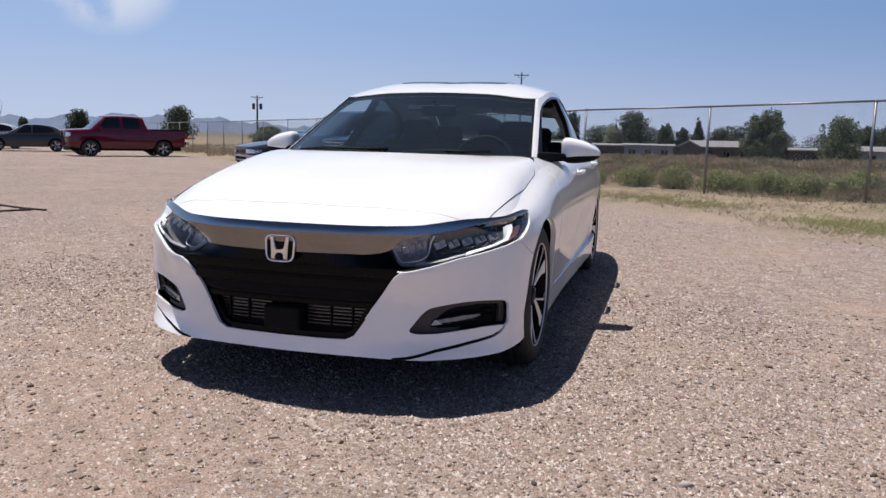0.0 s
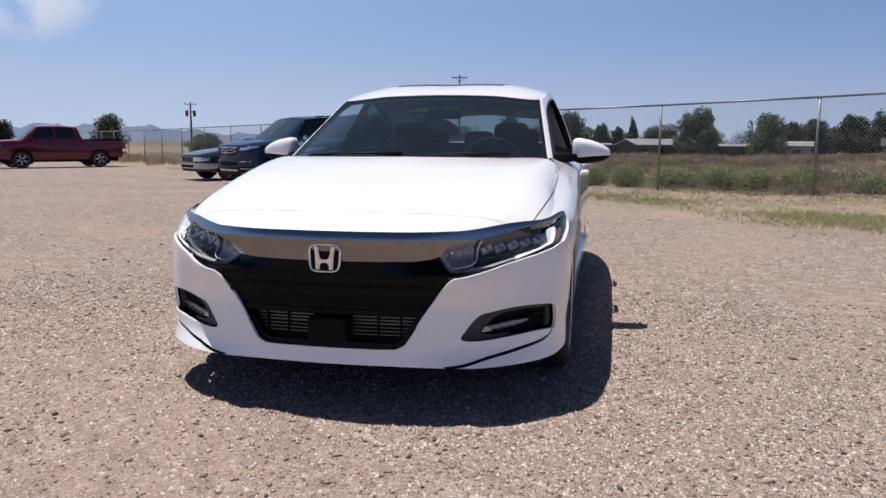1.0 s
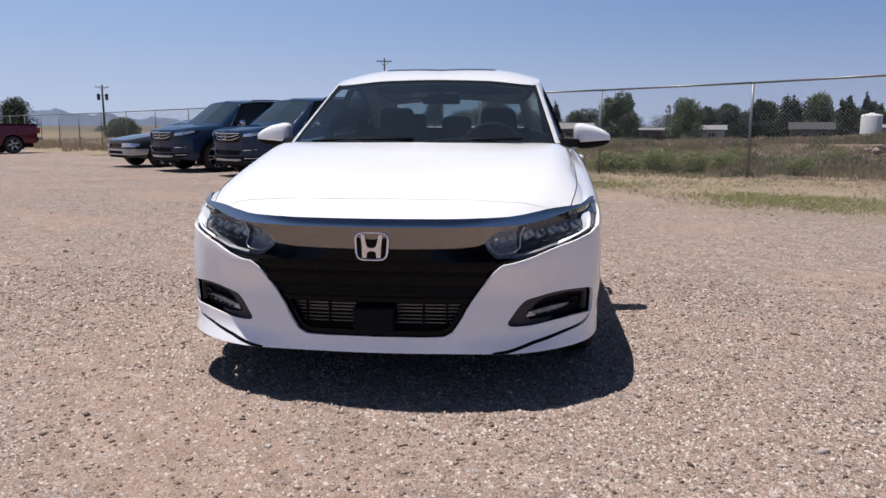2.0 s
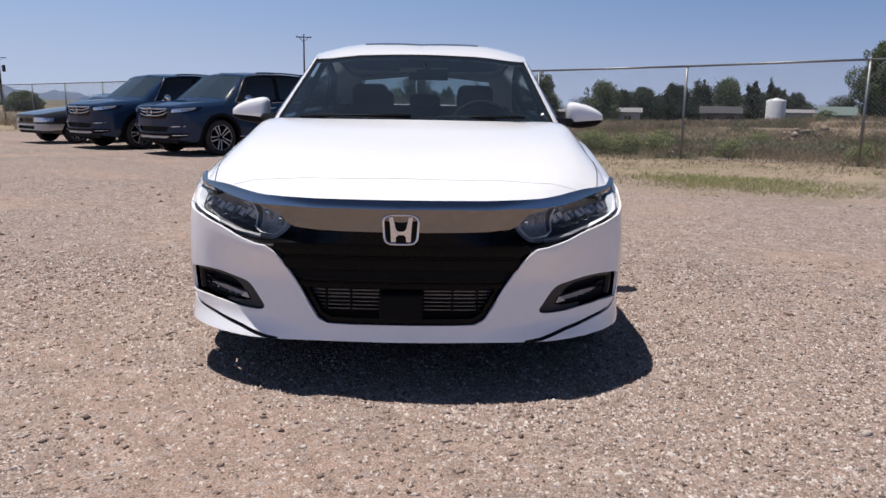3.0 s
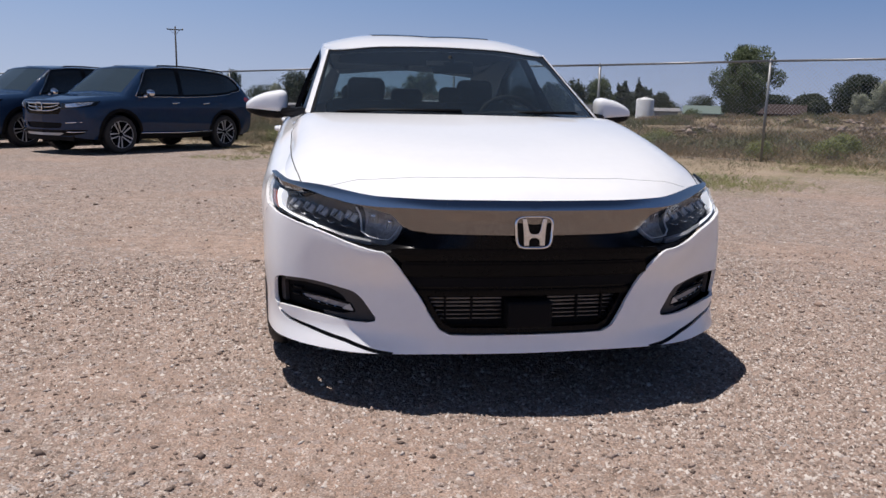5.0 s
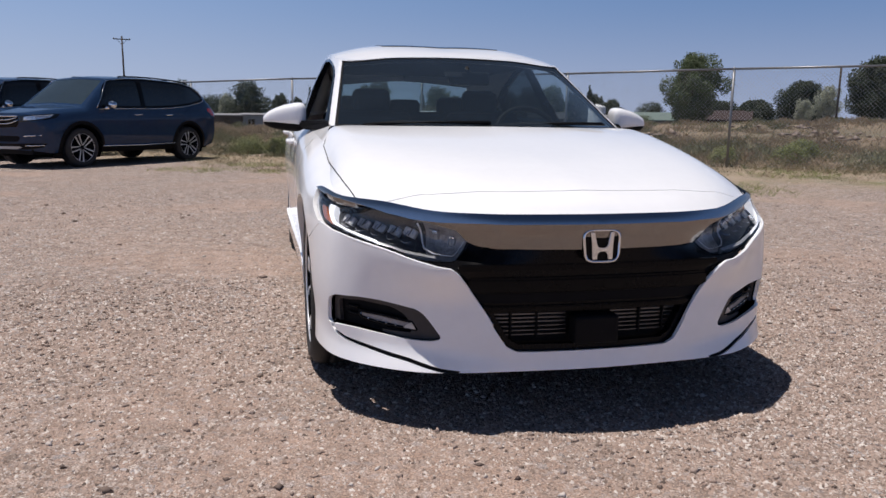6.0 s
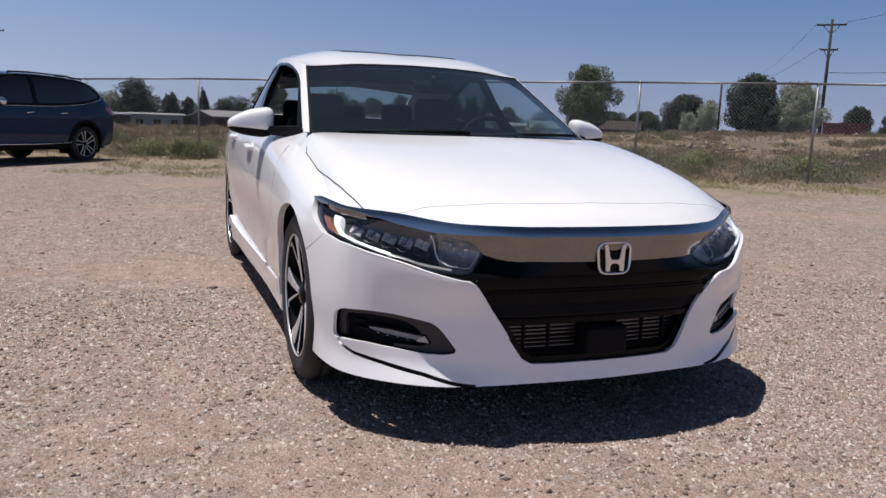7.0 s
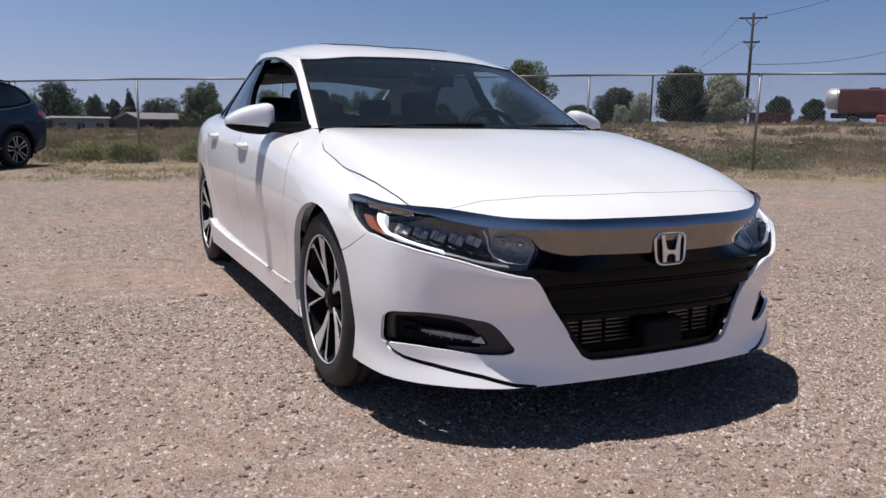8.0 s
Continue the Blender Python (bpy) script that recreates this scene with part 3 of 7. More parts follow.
# rounded shoulders towards the roof rails
roof_u, roof_v = np.linspace(0, 1, 15)[:, None], np.linspace(0, 1, 15)[None, :]
roof_grid[..., 2] += .013 * 9.48 * roof_u ** 3 * (1 - roof_u) * np.sin(math.pi * roof_v ** .75) ** .7
roof_shell = Shell(list(roof_grid), mirror_end=False, fine=8)

# ---- the white saloon ----
sedan = thing("sedan", "white four-door saloon car parked on gravel, front side windows open", "car", m=pose(0, 0, 0, 0, 0, -.72))
NOSE = (ring.grid[..., 1] < 0.75) & (np.arange(ring.nu)[:, None] < 5.2 * ring.fine)
FLANK = (ring.grid[..., 0] > 0.5) & (np.arange(ring.nu)[:, None] > 4.2 * ring.fine) & (np.arange(ring.nu)[:, None] < 12 * ring.fine)


def nose(pts):
    """Front-view (x, z) places on the skin."""
    return ring.find(pts, (0, 2), NOSE)


def flank(pts):
    """Side-view (y, z) places on the skin."""
    return ring.find(pts, (1, 2), FLANK)


WHITE_EDGE = [(.49, .545), (.55, .556), (.62, .573), (.70, .596), (.774, .614), (.838, .634), (.872, .650)]
GRILLE_SIDE = [(.19, .265), (.265, .267), (.30, .285), (.345, .352), (.40, .437), (.435, .488), (.462, .522)]
top_v = ring.tv[-1]


TIP = [(.884, .690), (.868, .742), (.862, .750)]
p_black = np.concatenate([nose([(0, .265), *GRILLE_SIDE, *WHITE_EDGE, *TIP]), nose([(.845, .752), (.80, .737)]), [(nose([(.80, .738)])[0][0], top_v + .01), (-.01, top_v + .01)]])
p_black[0, 0] = -.01
p_bar = np.concatenate([nose([(0, .605), (.10, .606), (.21, .606), (.30, .606), (.385, .607), (.412, .618), (.438, .648), (.455, .662), (.51, .676), (.585, .690), (.66, .703), (.744, .720), (.80, .730), (.84, .741), (.862, .749), (.845, .754), (.80, .738)]), [(nose([(.80, .738)])[0][0], top_v + .01), (-.01, top_v + .01)]])
p_bar[0, 0] = -.01
p_lip_top = np.concatenate([nose([(0, .688), (.2, .688), (.38, .6885), (.48, .6865), (.585, .6905), (.66, .7035), (.744, .7205), (.80, .7305), (.84, .741), (.862, .749), (.845, .754), (.80, .738)]), [(nose([(.80, .738)])[0][0], top_v + .01), (-.01, top_v + .01)]])
p_lip_top[0, 0] = -.01
p_lamp = rounded(nose([(.418, .617), (.455, .653), (.51, .667), (.585, .682), (.66, .695), (.744, .712), (.805, .727), (.855, .743), (.878, .705), (.872, .664), (.83, .643), (.774, .625), (.70, .609), (.62, .592), (.53, .580), (.465, .580)]), .012, 3)
p_fog = rounded(nose([(.850, .40), (.830, .417), (.755, .420), (.70, .417), (.645, .409), (.578, .397), (.552, .376), (.506, .312), (.509, .300), (.535, .293), (.60, .293), (.69, .303), (.77, .312), (.82, .312), (.850, .308)]), .030, 5)
lip_line = nose([(.838, .318), (.836, .300), (.824, .284), (.800, .270), (.729, .254), (.605, .230), (.51, .206), (.455, .188)])
lower_grille = nose([(0, .285), (.255, .287), (.29, .305), (.335, .375), (.345, .395), (0, .395)])
lower_grille[[0, -1], 0] = -.01


def arch(yc, r, n=26):
    pts = [(yc + r * math.cos(a), .335 + (r + .006) * math.sin(a)) for a in np.linspace(-0.55, math.pi + 0.55, n)]
    m = flank(pts)
    a, b = m[0].copy(), m[-1].copy()
    return np.concatenate([m, [(b[0], -.01), (a[0], -.01)]])


p_arch_f, p_arch_r = arch(WHEEL_F - .005, .362), arch(WHEEL_R, .362)
door_f = flank([(1.38, .905), (1.33, .86), (1.30, .80), (1.29, .68), (1.33, .50), (1.37, .36), (1.40, .285)])
door_b = flank([(2.36, .94), (2.37, .80), (2.37, .60), (2.35, .40), (2.33, .285)])
door_r = flank([(3.47, .985), (3.46, .88), (3.38, .76), (3.28, .62), (3.18, .48), (3.12, .36), (3.08, .285)])
sill = flank([(1.22, .285), (1.5, .28), (2.0, .28), (2.6, .28), (3.0, .28), (3.31, .285)])
sill_edge = flank([(1.20, .345), (1.3, .31), (1.6, .292), (2.2, .29), (2.8, .292), (3.2, .31), (3.33, .345)])
seam_bumper = np.concatenate([flank([(.62, .553)]), nose([(.872, .643)])])
fender_top = ring.metric([(6.72, 5.99), (6.9, 5.9), (7.15, 5.75)])
GW = .006
split_r = ring.metric([(10.9, 0)])[0][0]
regions = [
    ("front_bumper", np.array([(-.01, -.01), (flank([(.60, .25)])[0][0] + .02, -.01), (flank([(.60, .25)])[0][0] + .02, top_v + .01), (-.01, top_v + .01)])),
    ("front_fender", np.concatenate([seam_bumper[::-1], flank([(.56, .45)]), flank([(.56, .2)]), [(door_f[-1][0], 0)], door_f[::-1], [(door_f[0][0], top_v), (nose([(.80, .738)])[0][0], top_v)]])),
    ("front_door", np.concatenate([door_f, door_b[::-1], [(door_b[0][0], top_v), (door_f[0][0], top_v)]])),
    ("rear_door", np.concatenate([door_b, door_r[::-1], [(door_r[0][0], top_v), (door_b[0][0], top_v)]])),
    ("rear_quarter", np.concatenate([door_r, [(door_r[-1][0], 0), (split_r, 0), (split_r, top_v), (door_r[0][0], top_v)]])),
    ("rear_bumper", np.array([(split_r, 0), (ring.tu[-1] + .01, 0), (ring.tu[-1] + .01, top_v * .78), (split_r, top_v * .78)])),
    ("side_skirt", np.concatenate([sill_edge, [(sill_edge[-1][0], -.01), (sill_edge[0][0], -.01)]])),
    ("black", p_black), ("bar", p_bar), ("bar_lip", p_lip_top), ("headlight", p_lamp),
    ("fog", p_fog),
    ("gap", stripe(resample(lip_line, .02, False), .015)),
    ("seam", stripe(resample(seam_bumper, .02, False), .004)),
    ("seam", stripe(resample(door_f, .03, False), GW)), ("seam", stripe(resample(door_b, .03, False), GW)), ("seam", stripe(resample(door_r, .03, False), GW)),
    ("lower", lower_grille),
    ("hole", p_arch_f), ("hole", p_arch_r),
]
pieces = cut(ring, regions, .032, .016)


def islands(piece):
    """Splits a cut piece into its separate stretches."""
    pv, tr = piece
    root = np.arange(len(pv))
    for _ in range(200):
        low = root[tr].min(1)
        new_root = root.copy()
        for k in range(3):
            np.minimum.at(new_root, tr[:, k], low)
        if (new_root == root).all():
            break
        root = new_root
    lab = root[tr[:, 0]]
    return [(pv, tr[lab == k]) for k in np.unique(lab)]


def both(name, piece, mat, off=0.0, skirt=0.02, label="", parent=None, shell=ring):
    """A part on each side of the car."""
    return [part(name, skin(name, shell, piece, off, skirt, (s,)), mat, parent or sedan, label) for s in (1, -1)]


front_bumper = part("front_bumper", skin("front_bumper", ring, pieces["front_bumper"], 0, .014), M_WHITE, sedan, "white painted front bumper with angular air openings")
for nm in ("front_fender", "rear_quarter"):
    both(nm, pieces[nm], M_WHITE, 0, .025)
both("side_skirt", pieces["side_skirt"], M_WHITE, lambda q: .005 + .018 * smooth(1.5, 3.1, q[:, 1]), .05)
doors = {nm: both(nm, pieces[nm], M_WHITE, 0, .025) for nm in ("front_door", "rear_door")}
part("rear_body", skin("rear_body", ring, pieces["rest"], 0, .02), M_WHITE, sedan)
part("rear_bumper", skin("rear_bumper", ring, pieces["rear_bumper"], 0, .03), M_WHITE, sedan)
for piece in islands(pieces["seam"]):
    both("panel_gap", piece, M_GAP, -.012, 0)
both("bumper_groove", pieces["gap"], M_BLACK, -.010, 0, "black groove over the lower lip")
grille = part("grille", skin("grille", ring, pieces["black"], -.022, .03), M_GRILLE, sedan, "gloss black front grille and lamp surround")
bar = part("grille_bar", skin("grille_bar", ring, pieces["bar"], .006, .03), M_DARKCHROME, sedan, "dark chrome bar across the grille")
# shading normals held slightly downward, so the whole bar mirrors the ground
bar_n = []
for v in bar.data.vertices:
    n = v.normal.copy()
    if n.z < -.2:
        n = Vector((n.x * .82, n.y, -.2))
    elif n.z > -.07:
        n.z = -.07
    bar_n.append(n.normalized())
bar.data.normals_split_custom_set_from_vertices(bar_n)
lip = part("hood_lip", skin("hood_lip", ring, pieces["bar_lip"], .009, .011), M_LIP, sedan, "dark chrome upper edge of the grille bar")
# shading normals set to one slope that turns with the nose: even sky reflection
lip_n = []
for v in lip.data.vertices:
    turn = radians(60) * (abs(v.co.x) / .86) ** 2.2
    even = Vector((math.copysign(math.sin(turn), v.co.x), -math.cos(turn), .30)).normalized()
    lip_n.append((even + v.normal * .25).normalized())
lip.data.normals_split_custom_set_from_vertices(lip_n)
part("grille_recess", skin("grille_recess", ring, pieces["lower"], -.075, .0), M_BLACK, grille)

# rounded upper edge of the bumper along the black surround
for s in (1, -1):
    edge = ring.at(resample(nose([*GRILLE_SIDE[3:], (.476, .535), *WHITE_EDGE]), .02, False))
    bm = bmesh.new()
    tube(bm, [Vector(q) for q in (edge[0] - edge[1] * .0035) * (s, 1, 1)], .0042, 8)
    part("bumper_edge", bm, M_WHITE, sedan)

# hood, with its front seam
arc = hood_shell.find([(0, .155), (.07, .157), (.25, .172), (.36, .190), (.55, .228), (.655, .262)], (0, 1), hood_shell.grid[..., 1] < .6)
arc[0, 0] = -.01
hp = cut(hood_shell, [("seam", stripe(resample(arc, .03, False), .0038))], .045, .02)
part("hood", skin("hood", hood_shell, hp["rest"], 0, .015), M_WHITE, sedan, "white painted hood with raised shoulders")
part("hood_seam", skin("hood_seam", hood_shell, hp["seam"], -.006), M_GAP, sedan)
# thin gap along the sides of the hood
for s in (1, -1):
    bm = bmesh.new()
    gap_front = hood_shell.at(resample(hood_shell.find([(.750, .350), (.764, .423), (.784, .549), (.795, .68)], (0, 1), (hood_shell.grid[..., 1] < 1.0) & (hood_shell.grid[..., 0] > .5)), .03, False))
    gap = np.concatenate([gap_front[0] + gap_front[1] * .0003, ring.line([(u, 5.96) for u in np.linspace(5.95, 6.68, 8)], .0002)]) * (s, 1, 1)
    tube(bm, [Vector(p) for p in gap] + [Vector((s * x, y, z)) for x, y, z in ((.765, 1.287, .9585), (.752, 1.350, .9675))], .0019, 5)
    part("hood_gap", bm, M_GAP, sedan)
# fender tops beside the hood's rear corners
for s in (1, -1):
    a = ring_top(6.7, 7.75, 10)
    b = pchip([0, .3, .55, .7, 1], np.array([tuple(ring.point(6.7, 6)), (.770, 1.285, .956), (.755, 1.35, .965), tuple(house.point(3, 0)), tuple(house.point(3.5, 0))]), np.linspace(0, 1, 10))
    v = np.concatenate([a, b]) * np.array([s, 1, 1])
    f = [(i, i + 1, i + 11, i + 10) for i in range(9)]
    part("fender_top", raw("fender_top", v, f if s > 0 else [q[::-1] for q in f], True), M_WHITE, sedan)

# glass house
ws_v0, ws_v1 = .03, 1.955
r_house = [
    ("trim", house.metric([(-.1, .0), (2.52, .0), (2.52, 1.99), (-.1, 1.99)])),
    ("windscreen", house.metric([(-.1, ws_v0), (2.36, ws_v0), (2.36, ws_v1), (-.1, ws_v1)])),
    ("side_trim", rounded(house.metric([(2.98, .0), (4, .0), (5, .0), (6.0, .0), (6.9, .0), (6.75, .45), (6.4, .95), (5.9, 1.42), (5.3, 1.75), (4.7, 1.85), (4.0, 1.85), (3.5, 1.81), (3.20, 1.70), (3.08, 1.45), (3.04, .8)]), .045)),
    ("front_window", rounded(house.metric([(3.12, .09), (4.68, .09), (4.78, 1.0), (4.62, 1.77), (4.0, 1.78), (3.52, 1.73), (3.26, 1.62), (3.16, 1.40), (3.13, .8)]), .035)),
    ("rear_window", rounded(house.metric([(4.86, .09), (6.22, .09), (6.18, .6), (5.85, 1.28), (5.25, 1.65), (4.80, 1.77), (4.94, 1.0)]), .02)),
    ("quarter_window", rounded(house.metric([(6.30, .09), (6.78, .09), (6.62, .5), (6.22, 1.02)]), .015)),
    ("rear_screen", house.metric([(8.05, .05), (9.1, .05), (9.1, 1.93), (8.05, 1.93)])),
]
hq = cut(house, r_house, .05, .02)
part("pillar_frame", skin("pillar_frame", house, hq["rest"], 0, .03), M_WHITE, sedan)
part("windscreen_trim", skin("windscreen_trim", house, hq["trim"], -.002, .02), M_BLACK, sedan)
both("side_window_trim", hq["side_trim"], M_BLACK_GLOSS, .001, .03, shell=house)
windscreen = part("windscreen", skin("windscreen", house, hq["windscreen"], -.004), M_GLASS, sedan, "tinted laminated windscreen")
windscreen.visible_shadow = False
both("rear_window", hq["rear_window"], M_GLASS_DARK, -.006, 0, shell=house)
both("quarter_window", hq["quarter_window"], M_GLASS_DARK, -.006, 0, shell=house)
rear_screen = part("rear_screen", skin("rear_screen", house, hq["rear_screen"], -.004), M_GLASS_REAR, sedan)
rear_screen.visible_shadow = False

# roof and sunroof
sun_poly = rounded(roof_shell.find([(0, 2.36), (.36, 2.38), (.37, 2.86), (0, 2.88)], (0, 1), roof_shell.grid[..., 2] > 1), .02)
sun_poly[sun_poly[:, 0] < .02, 0] = -.01
rq = cut(roof_shell, [("sunroof", sun_poly)], .05, .02)
part("roof", skin("roof", roof_shell, rq["rest"], 0, .02), M_WHITE, sedan)
part("sunroof", skin("sunroof", roof_shell, rq["sunroof"], .003, .012), M_BLACK_GLOSS, sedan, "dark tilted glass sunroof")

# boot lid
lid = coons(house.line([(u, 0) for u in (9, 8.5, 8)]), [house.point(8, 0), ring.point(12, 6)], ring_top(14, 12, 8), [(0, 4.30, 1.05), (0, 4.5, 1.062), (0, 4.74, 1.055)], 6)
v = lid.reshape(-1, 3)
f = [(i * 7 + j, (i + 1) * 7 + j, (i + 1) * 7 + j + 1, i * 7 + j + 1) for i in range(6) for j in range(6)]
part("boot_lid", raw("boot_lid", np.concatenate([v, v * (-1, 1, 1)]), f + [tuple(49 + k for k in q[::-1]) for q in f], True), M_WHITE, sedan)
for s in (1, -1):
    a = house.line([(u, 0) for u in np.linspace(6.2, 8, 8)]) * (s, 1, 1)
    b = ring_top(9.6, 12, 8) * (s, 1, 1)
    f = [(i, i + 8, i + 9, i + 1) for i in range(7)]
    part("rear_shoulder", raw("rear_shoulder", np.concatenate([a, b]), f if s < 0 else [q[::-1] for q in f], True), M_WHITE, sedan)

# cowl and wipers
boxes("cowl", [(-.66, .66, 1.20, 1.37, .915, .945)], M_BLACK, sedan, bevel=.006)
for x0, x1, y1 in ((-.60, -.02, 1.215), (.02, .55, 1.22)):
    bm = bmesh.new()
    tube(bm, [(x0, 1.35, .975), ((x0 * .7 + x1 * .3), 1.29, .990), (x1, y1, .993)], .007, 6)
    tube(bm, [(x0 + .02, 1.30, .978), ((x0 + x1) / 2, 1.245, .991), (x1, 1.20, .990)], .005, 5)
    part("wiper", bm, M_BLACK, sedan)


# ---- lamps ----
def lamp_piece(pts, r=.006):
    return rounded(nose(pts), r, 3)


lamp_shell_cut = cut(ring, [("lamp", p_lamp)], .02, .014, window=(nose([(.41, .6)])[0][0] - .02, nose([(.878, .70)])[0][0] + .04, ring.tv[2], top_v))
drl_poly = lamp_piece([(.822, .716), (.838, .723), (.849, .690), (.840, .659), (.79, .641), (.70, .620), (.70, .628), (.79, .652), (.825, .668), (.832, .690)], .003)
tail_poly = lamp_piece([(.70, .629), (.70, .620), (.62, .602), (.56, .592), (.52, .586), (.52, .591), (.56, .598), (.62, .609)], .002)
amber_poly = lamp_piece([(.856, .706), (.868, .710), (.870, .70), (.866, .668), (.846, .655), (.852, .675), (.857, .692)], .003)
inner_poly = lamp_piece([(.430, .620), (.452, .645), (.50, .656), (.566, .667), (.552, .640), (.540, .606), (.520, .594), (.464, .588)], .005)
lamp_cut = cut(ring, [("lamp", p_lamp), ("inner", inner_poly), ("tail", tail_poly), ("drl", drl_poly), ("amber", amber_poly)], .02, .012, window=(nose([(.41, .6)])[0][0] - .02, nose([(.878, .70)])[0][0] + .04, ring.tv[2], top_v))
for s in (1, -1):
    lamp = part("headlight", skin("headlight", ring, (lamp_cut["lamp"][0], np.concatenate([lamp_cut[k][1] for k in ("lamp", "inner", "drl", "tail", "amber")])), -.05, -.030, (s,)), M_LAMPBACK, sedan, "clear headlight with stacked square reflectors and white light guide")
    part("lens", skin("lens", ring, lamp_shell_cut["lamp"], -.006, 0, (s,)), M_LENS, lamp).visible_shadow = False
    part("light_guide", skin("light_guide", ring, lamp_cut["drl"], -.014, .03, (s,)), M_LIGHTGUIDE, lamp, "white light guide strip")
    part("side_marker", skin("side_marker", ring, lamp_cut["amber"], -.016, .03, (s,)), M_AMBER, lamp, "amber side marker reflector")
    part("light_guide_tail", skin("light_guide_tail", ring, lamp_cut["tail"], -.020, .02, (s,)), M_LAMPTRIM, lamp, "thin grey lower strip")
    part("low_beam_bowl", skin("low_beam_bowl", ring, lamp_cut["inner"], -.036, .01, (s,)), M_BOWL, lamp)
    # light pipe that parts the low beam from the cells and runs on under it
    pipe = resample(nose([(.574, .666), (.562, .646), (.548, .608), (.526, .595), (.466, .589), (.432, .620)]), .012, False)
    bm = bmesh.new()
    tube(bm, [Vector(q) for q in (ring.at(pipe)[0] - ring.at(pipe)[1] * .016) * (s, 1, 1)], [.0034] * (len(pipe) // 2) + [.0016] * (len(pipe) - len(pipe) // 2), 6)
    part("light_pipe", bm, M_LENSWHITE, lamp, "pale diagonal light pipe")
    # stacked reflector cells, then the low beams in bright bowls
    def lamp_block(name, x, z, w, h, d, mat, deep, tilt=18, bevel=.004):
        c, n = ring.at(nose([(x, z)]))
        c, n = Vector(c[0] - n[0] * deep), Vector(n[0])
        c.x *= s
        n.x *= s
        m = Matrix.Translation(c) @ n.to_track_quat("Y", "Z").to_matrix().to_4x4() @ pose(0, 0, 0, 0, tilt * s, 0)
        bm = bmesh.new()
        box(bm, -w, w, -d, d, -h, h, bevel, 2, m)
        part(name, bm, mat, lamp)

    for k in range(5):
        f = k / 4
        x, z = .785 - .190 * f, .683 - .041 * f
        lamp_block("reflector_cell", x, z, .0235, .0145, .008, M_LAMPBOX, .037 + .003 * (k % 2), 22, .003)
        rim_line = nose([(x + .023 * math.cos(a) - .006 * math.sin(a), z + .001 + .016 * math.sin(a)) for a in np.linspace(-.25, -2.5, 9)])
        bm = bmesh.new()
        tube(bm, [Vector(q) for q in (ring.at(rim_line)[0] - ring.at(rim_line)[1] * .027) * (s, 1, 1)], [.0005, .0009, .0012, .0014, .0015, .0014, .0012, .0009, .0005], 5)
        part("cell_rim", bm, M_REFLECTOR, lamp, "thin bright curved rim")
        for j in range(3):
            lamp_block("cell_fin", x - .011 + .010 * j, z, .0009, .0125, .005, (M_REFLECTOR, M_LAMPBACK, M_REFLECTOR)[j], .029, 32, .0004)
    for (x, z, w, h) in ((.525, .630, .020, .017), (.470, .618, .013, .014)):
        lamp_block("low_beam", x, z, w, h, .006, M_BOWL, .034, 10, .004)
        for j in range(3):
            lamp_block("low_beam_fin", x + w * (.6 * j - .6), z, .0009, h * .9, .004, M_LAMPTRIM, .027, 4, .0004)
        lamp_block("projector", x - w * .2, z + h * .35, w * .45, h * .30, .003, M_REFLECTOR, .026, 10, .002)

fog_window = (nose([(.49, .35)])[0][0] - .02, nose([(.85, .35)])[0][0] + .02, 0, ring.tv[3])
fog_lamp_poly = rounded(nose([(.585, .321), (.70, .333), (.760, .345), (.766, .366), (.70, .361), (.600, .347)]), .006, 3)
fog_inner = rounded(nose([(.832, .312), (.835, .397), (.755, .402), (.665, .392), (.622, .370), (.598, .325), (.604, .312), (.69, .313)]), .022, 4)
fc = cut(ring, [("fog", p_fog), ("inner", fog_inner), ("wedge", rounded(nose([(.835, .300), (.835, .316), (.775, .320), (.69, .312), (.69, .290), (.80, .285)]), .004)), ("lamp", fog_lamp_poly), ("lens", rounded(nose([(.588, .323), (.628, .327), (.618, .336), (.602, .346)]), .002, 3))], .022, .014, window=fog_window)
for s in (1, -1):
    fog = part("fog_lamp_opening", skin("fog_lamp_opening", ring, pieces["fog"], -.045, -.033, (s,)), M_BLACK, sedan, "black angular fog lamp recess")
    part("fog_lamp_surround", skin("fog_lamp_surround", ring, fc["fog"], -.026, .016, (s,)), M_SATIN, fog, "satin dark grey surround")
    fog_lamp = part("fog_lamp", skin("fog_lamp", ring, fc["lamp"], -.030, .03, (s,)), M_FOGLENS, fog, "slim clear grey led fog lamp bar")
    part("fog_lamp_lens", skin("fog_lamp_lens", ring, fc["lens"], -.024, .03, (s,)), M_LAMPTRIM, fog_lamp, "bright faceted lens")
    for x, z in ((.652, .3315), (.680, .3345), (.708, .338), (.736, .343), (.758, .356)):
        c, n = ring.at(nose([(x, z)]))
        bm = bmesh.new()
        bmesh.ops.create_uvsphere(bm, u_segments=8, v_segments=6, radius=.0028, matrix=Matrix.Translation(Vector((c[0] - n[0] * .026) * (s, 1, 1))))
        part("led", bm, M_REFLECTOR, fog_lamp)
    bm = bmesh.new()
    tube(bm, [Vector(p) * 1 for p in (ring.at(resample(fog_lamp_poly, .02))[0] - ring.at(resample(fog_lamp_poly, .02))[1] * .03) * (s, 1, 1)], .006, 6, closed=True)
    part("fog_lamp_bezel", bm, M_BLACK_GLOSS, fog)
    # slats beside the fog lamp
    for z in (.35, .375):
        bm = bmesh.new()
        tube(bm, [Vector(p) for p in (ring.at(nose([(x, z) for x in (.77, .785, .80, .812)]))[0] - ring.at(nose([(x, z) for x in (.77, .785, .80, .812)]))[1] * .038) * (s, 1, 1)], .006, 6)
        part("slat", bm, M_BLACK_GLOSS, fog)

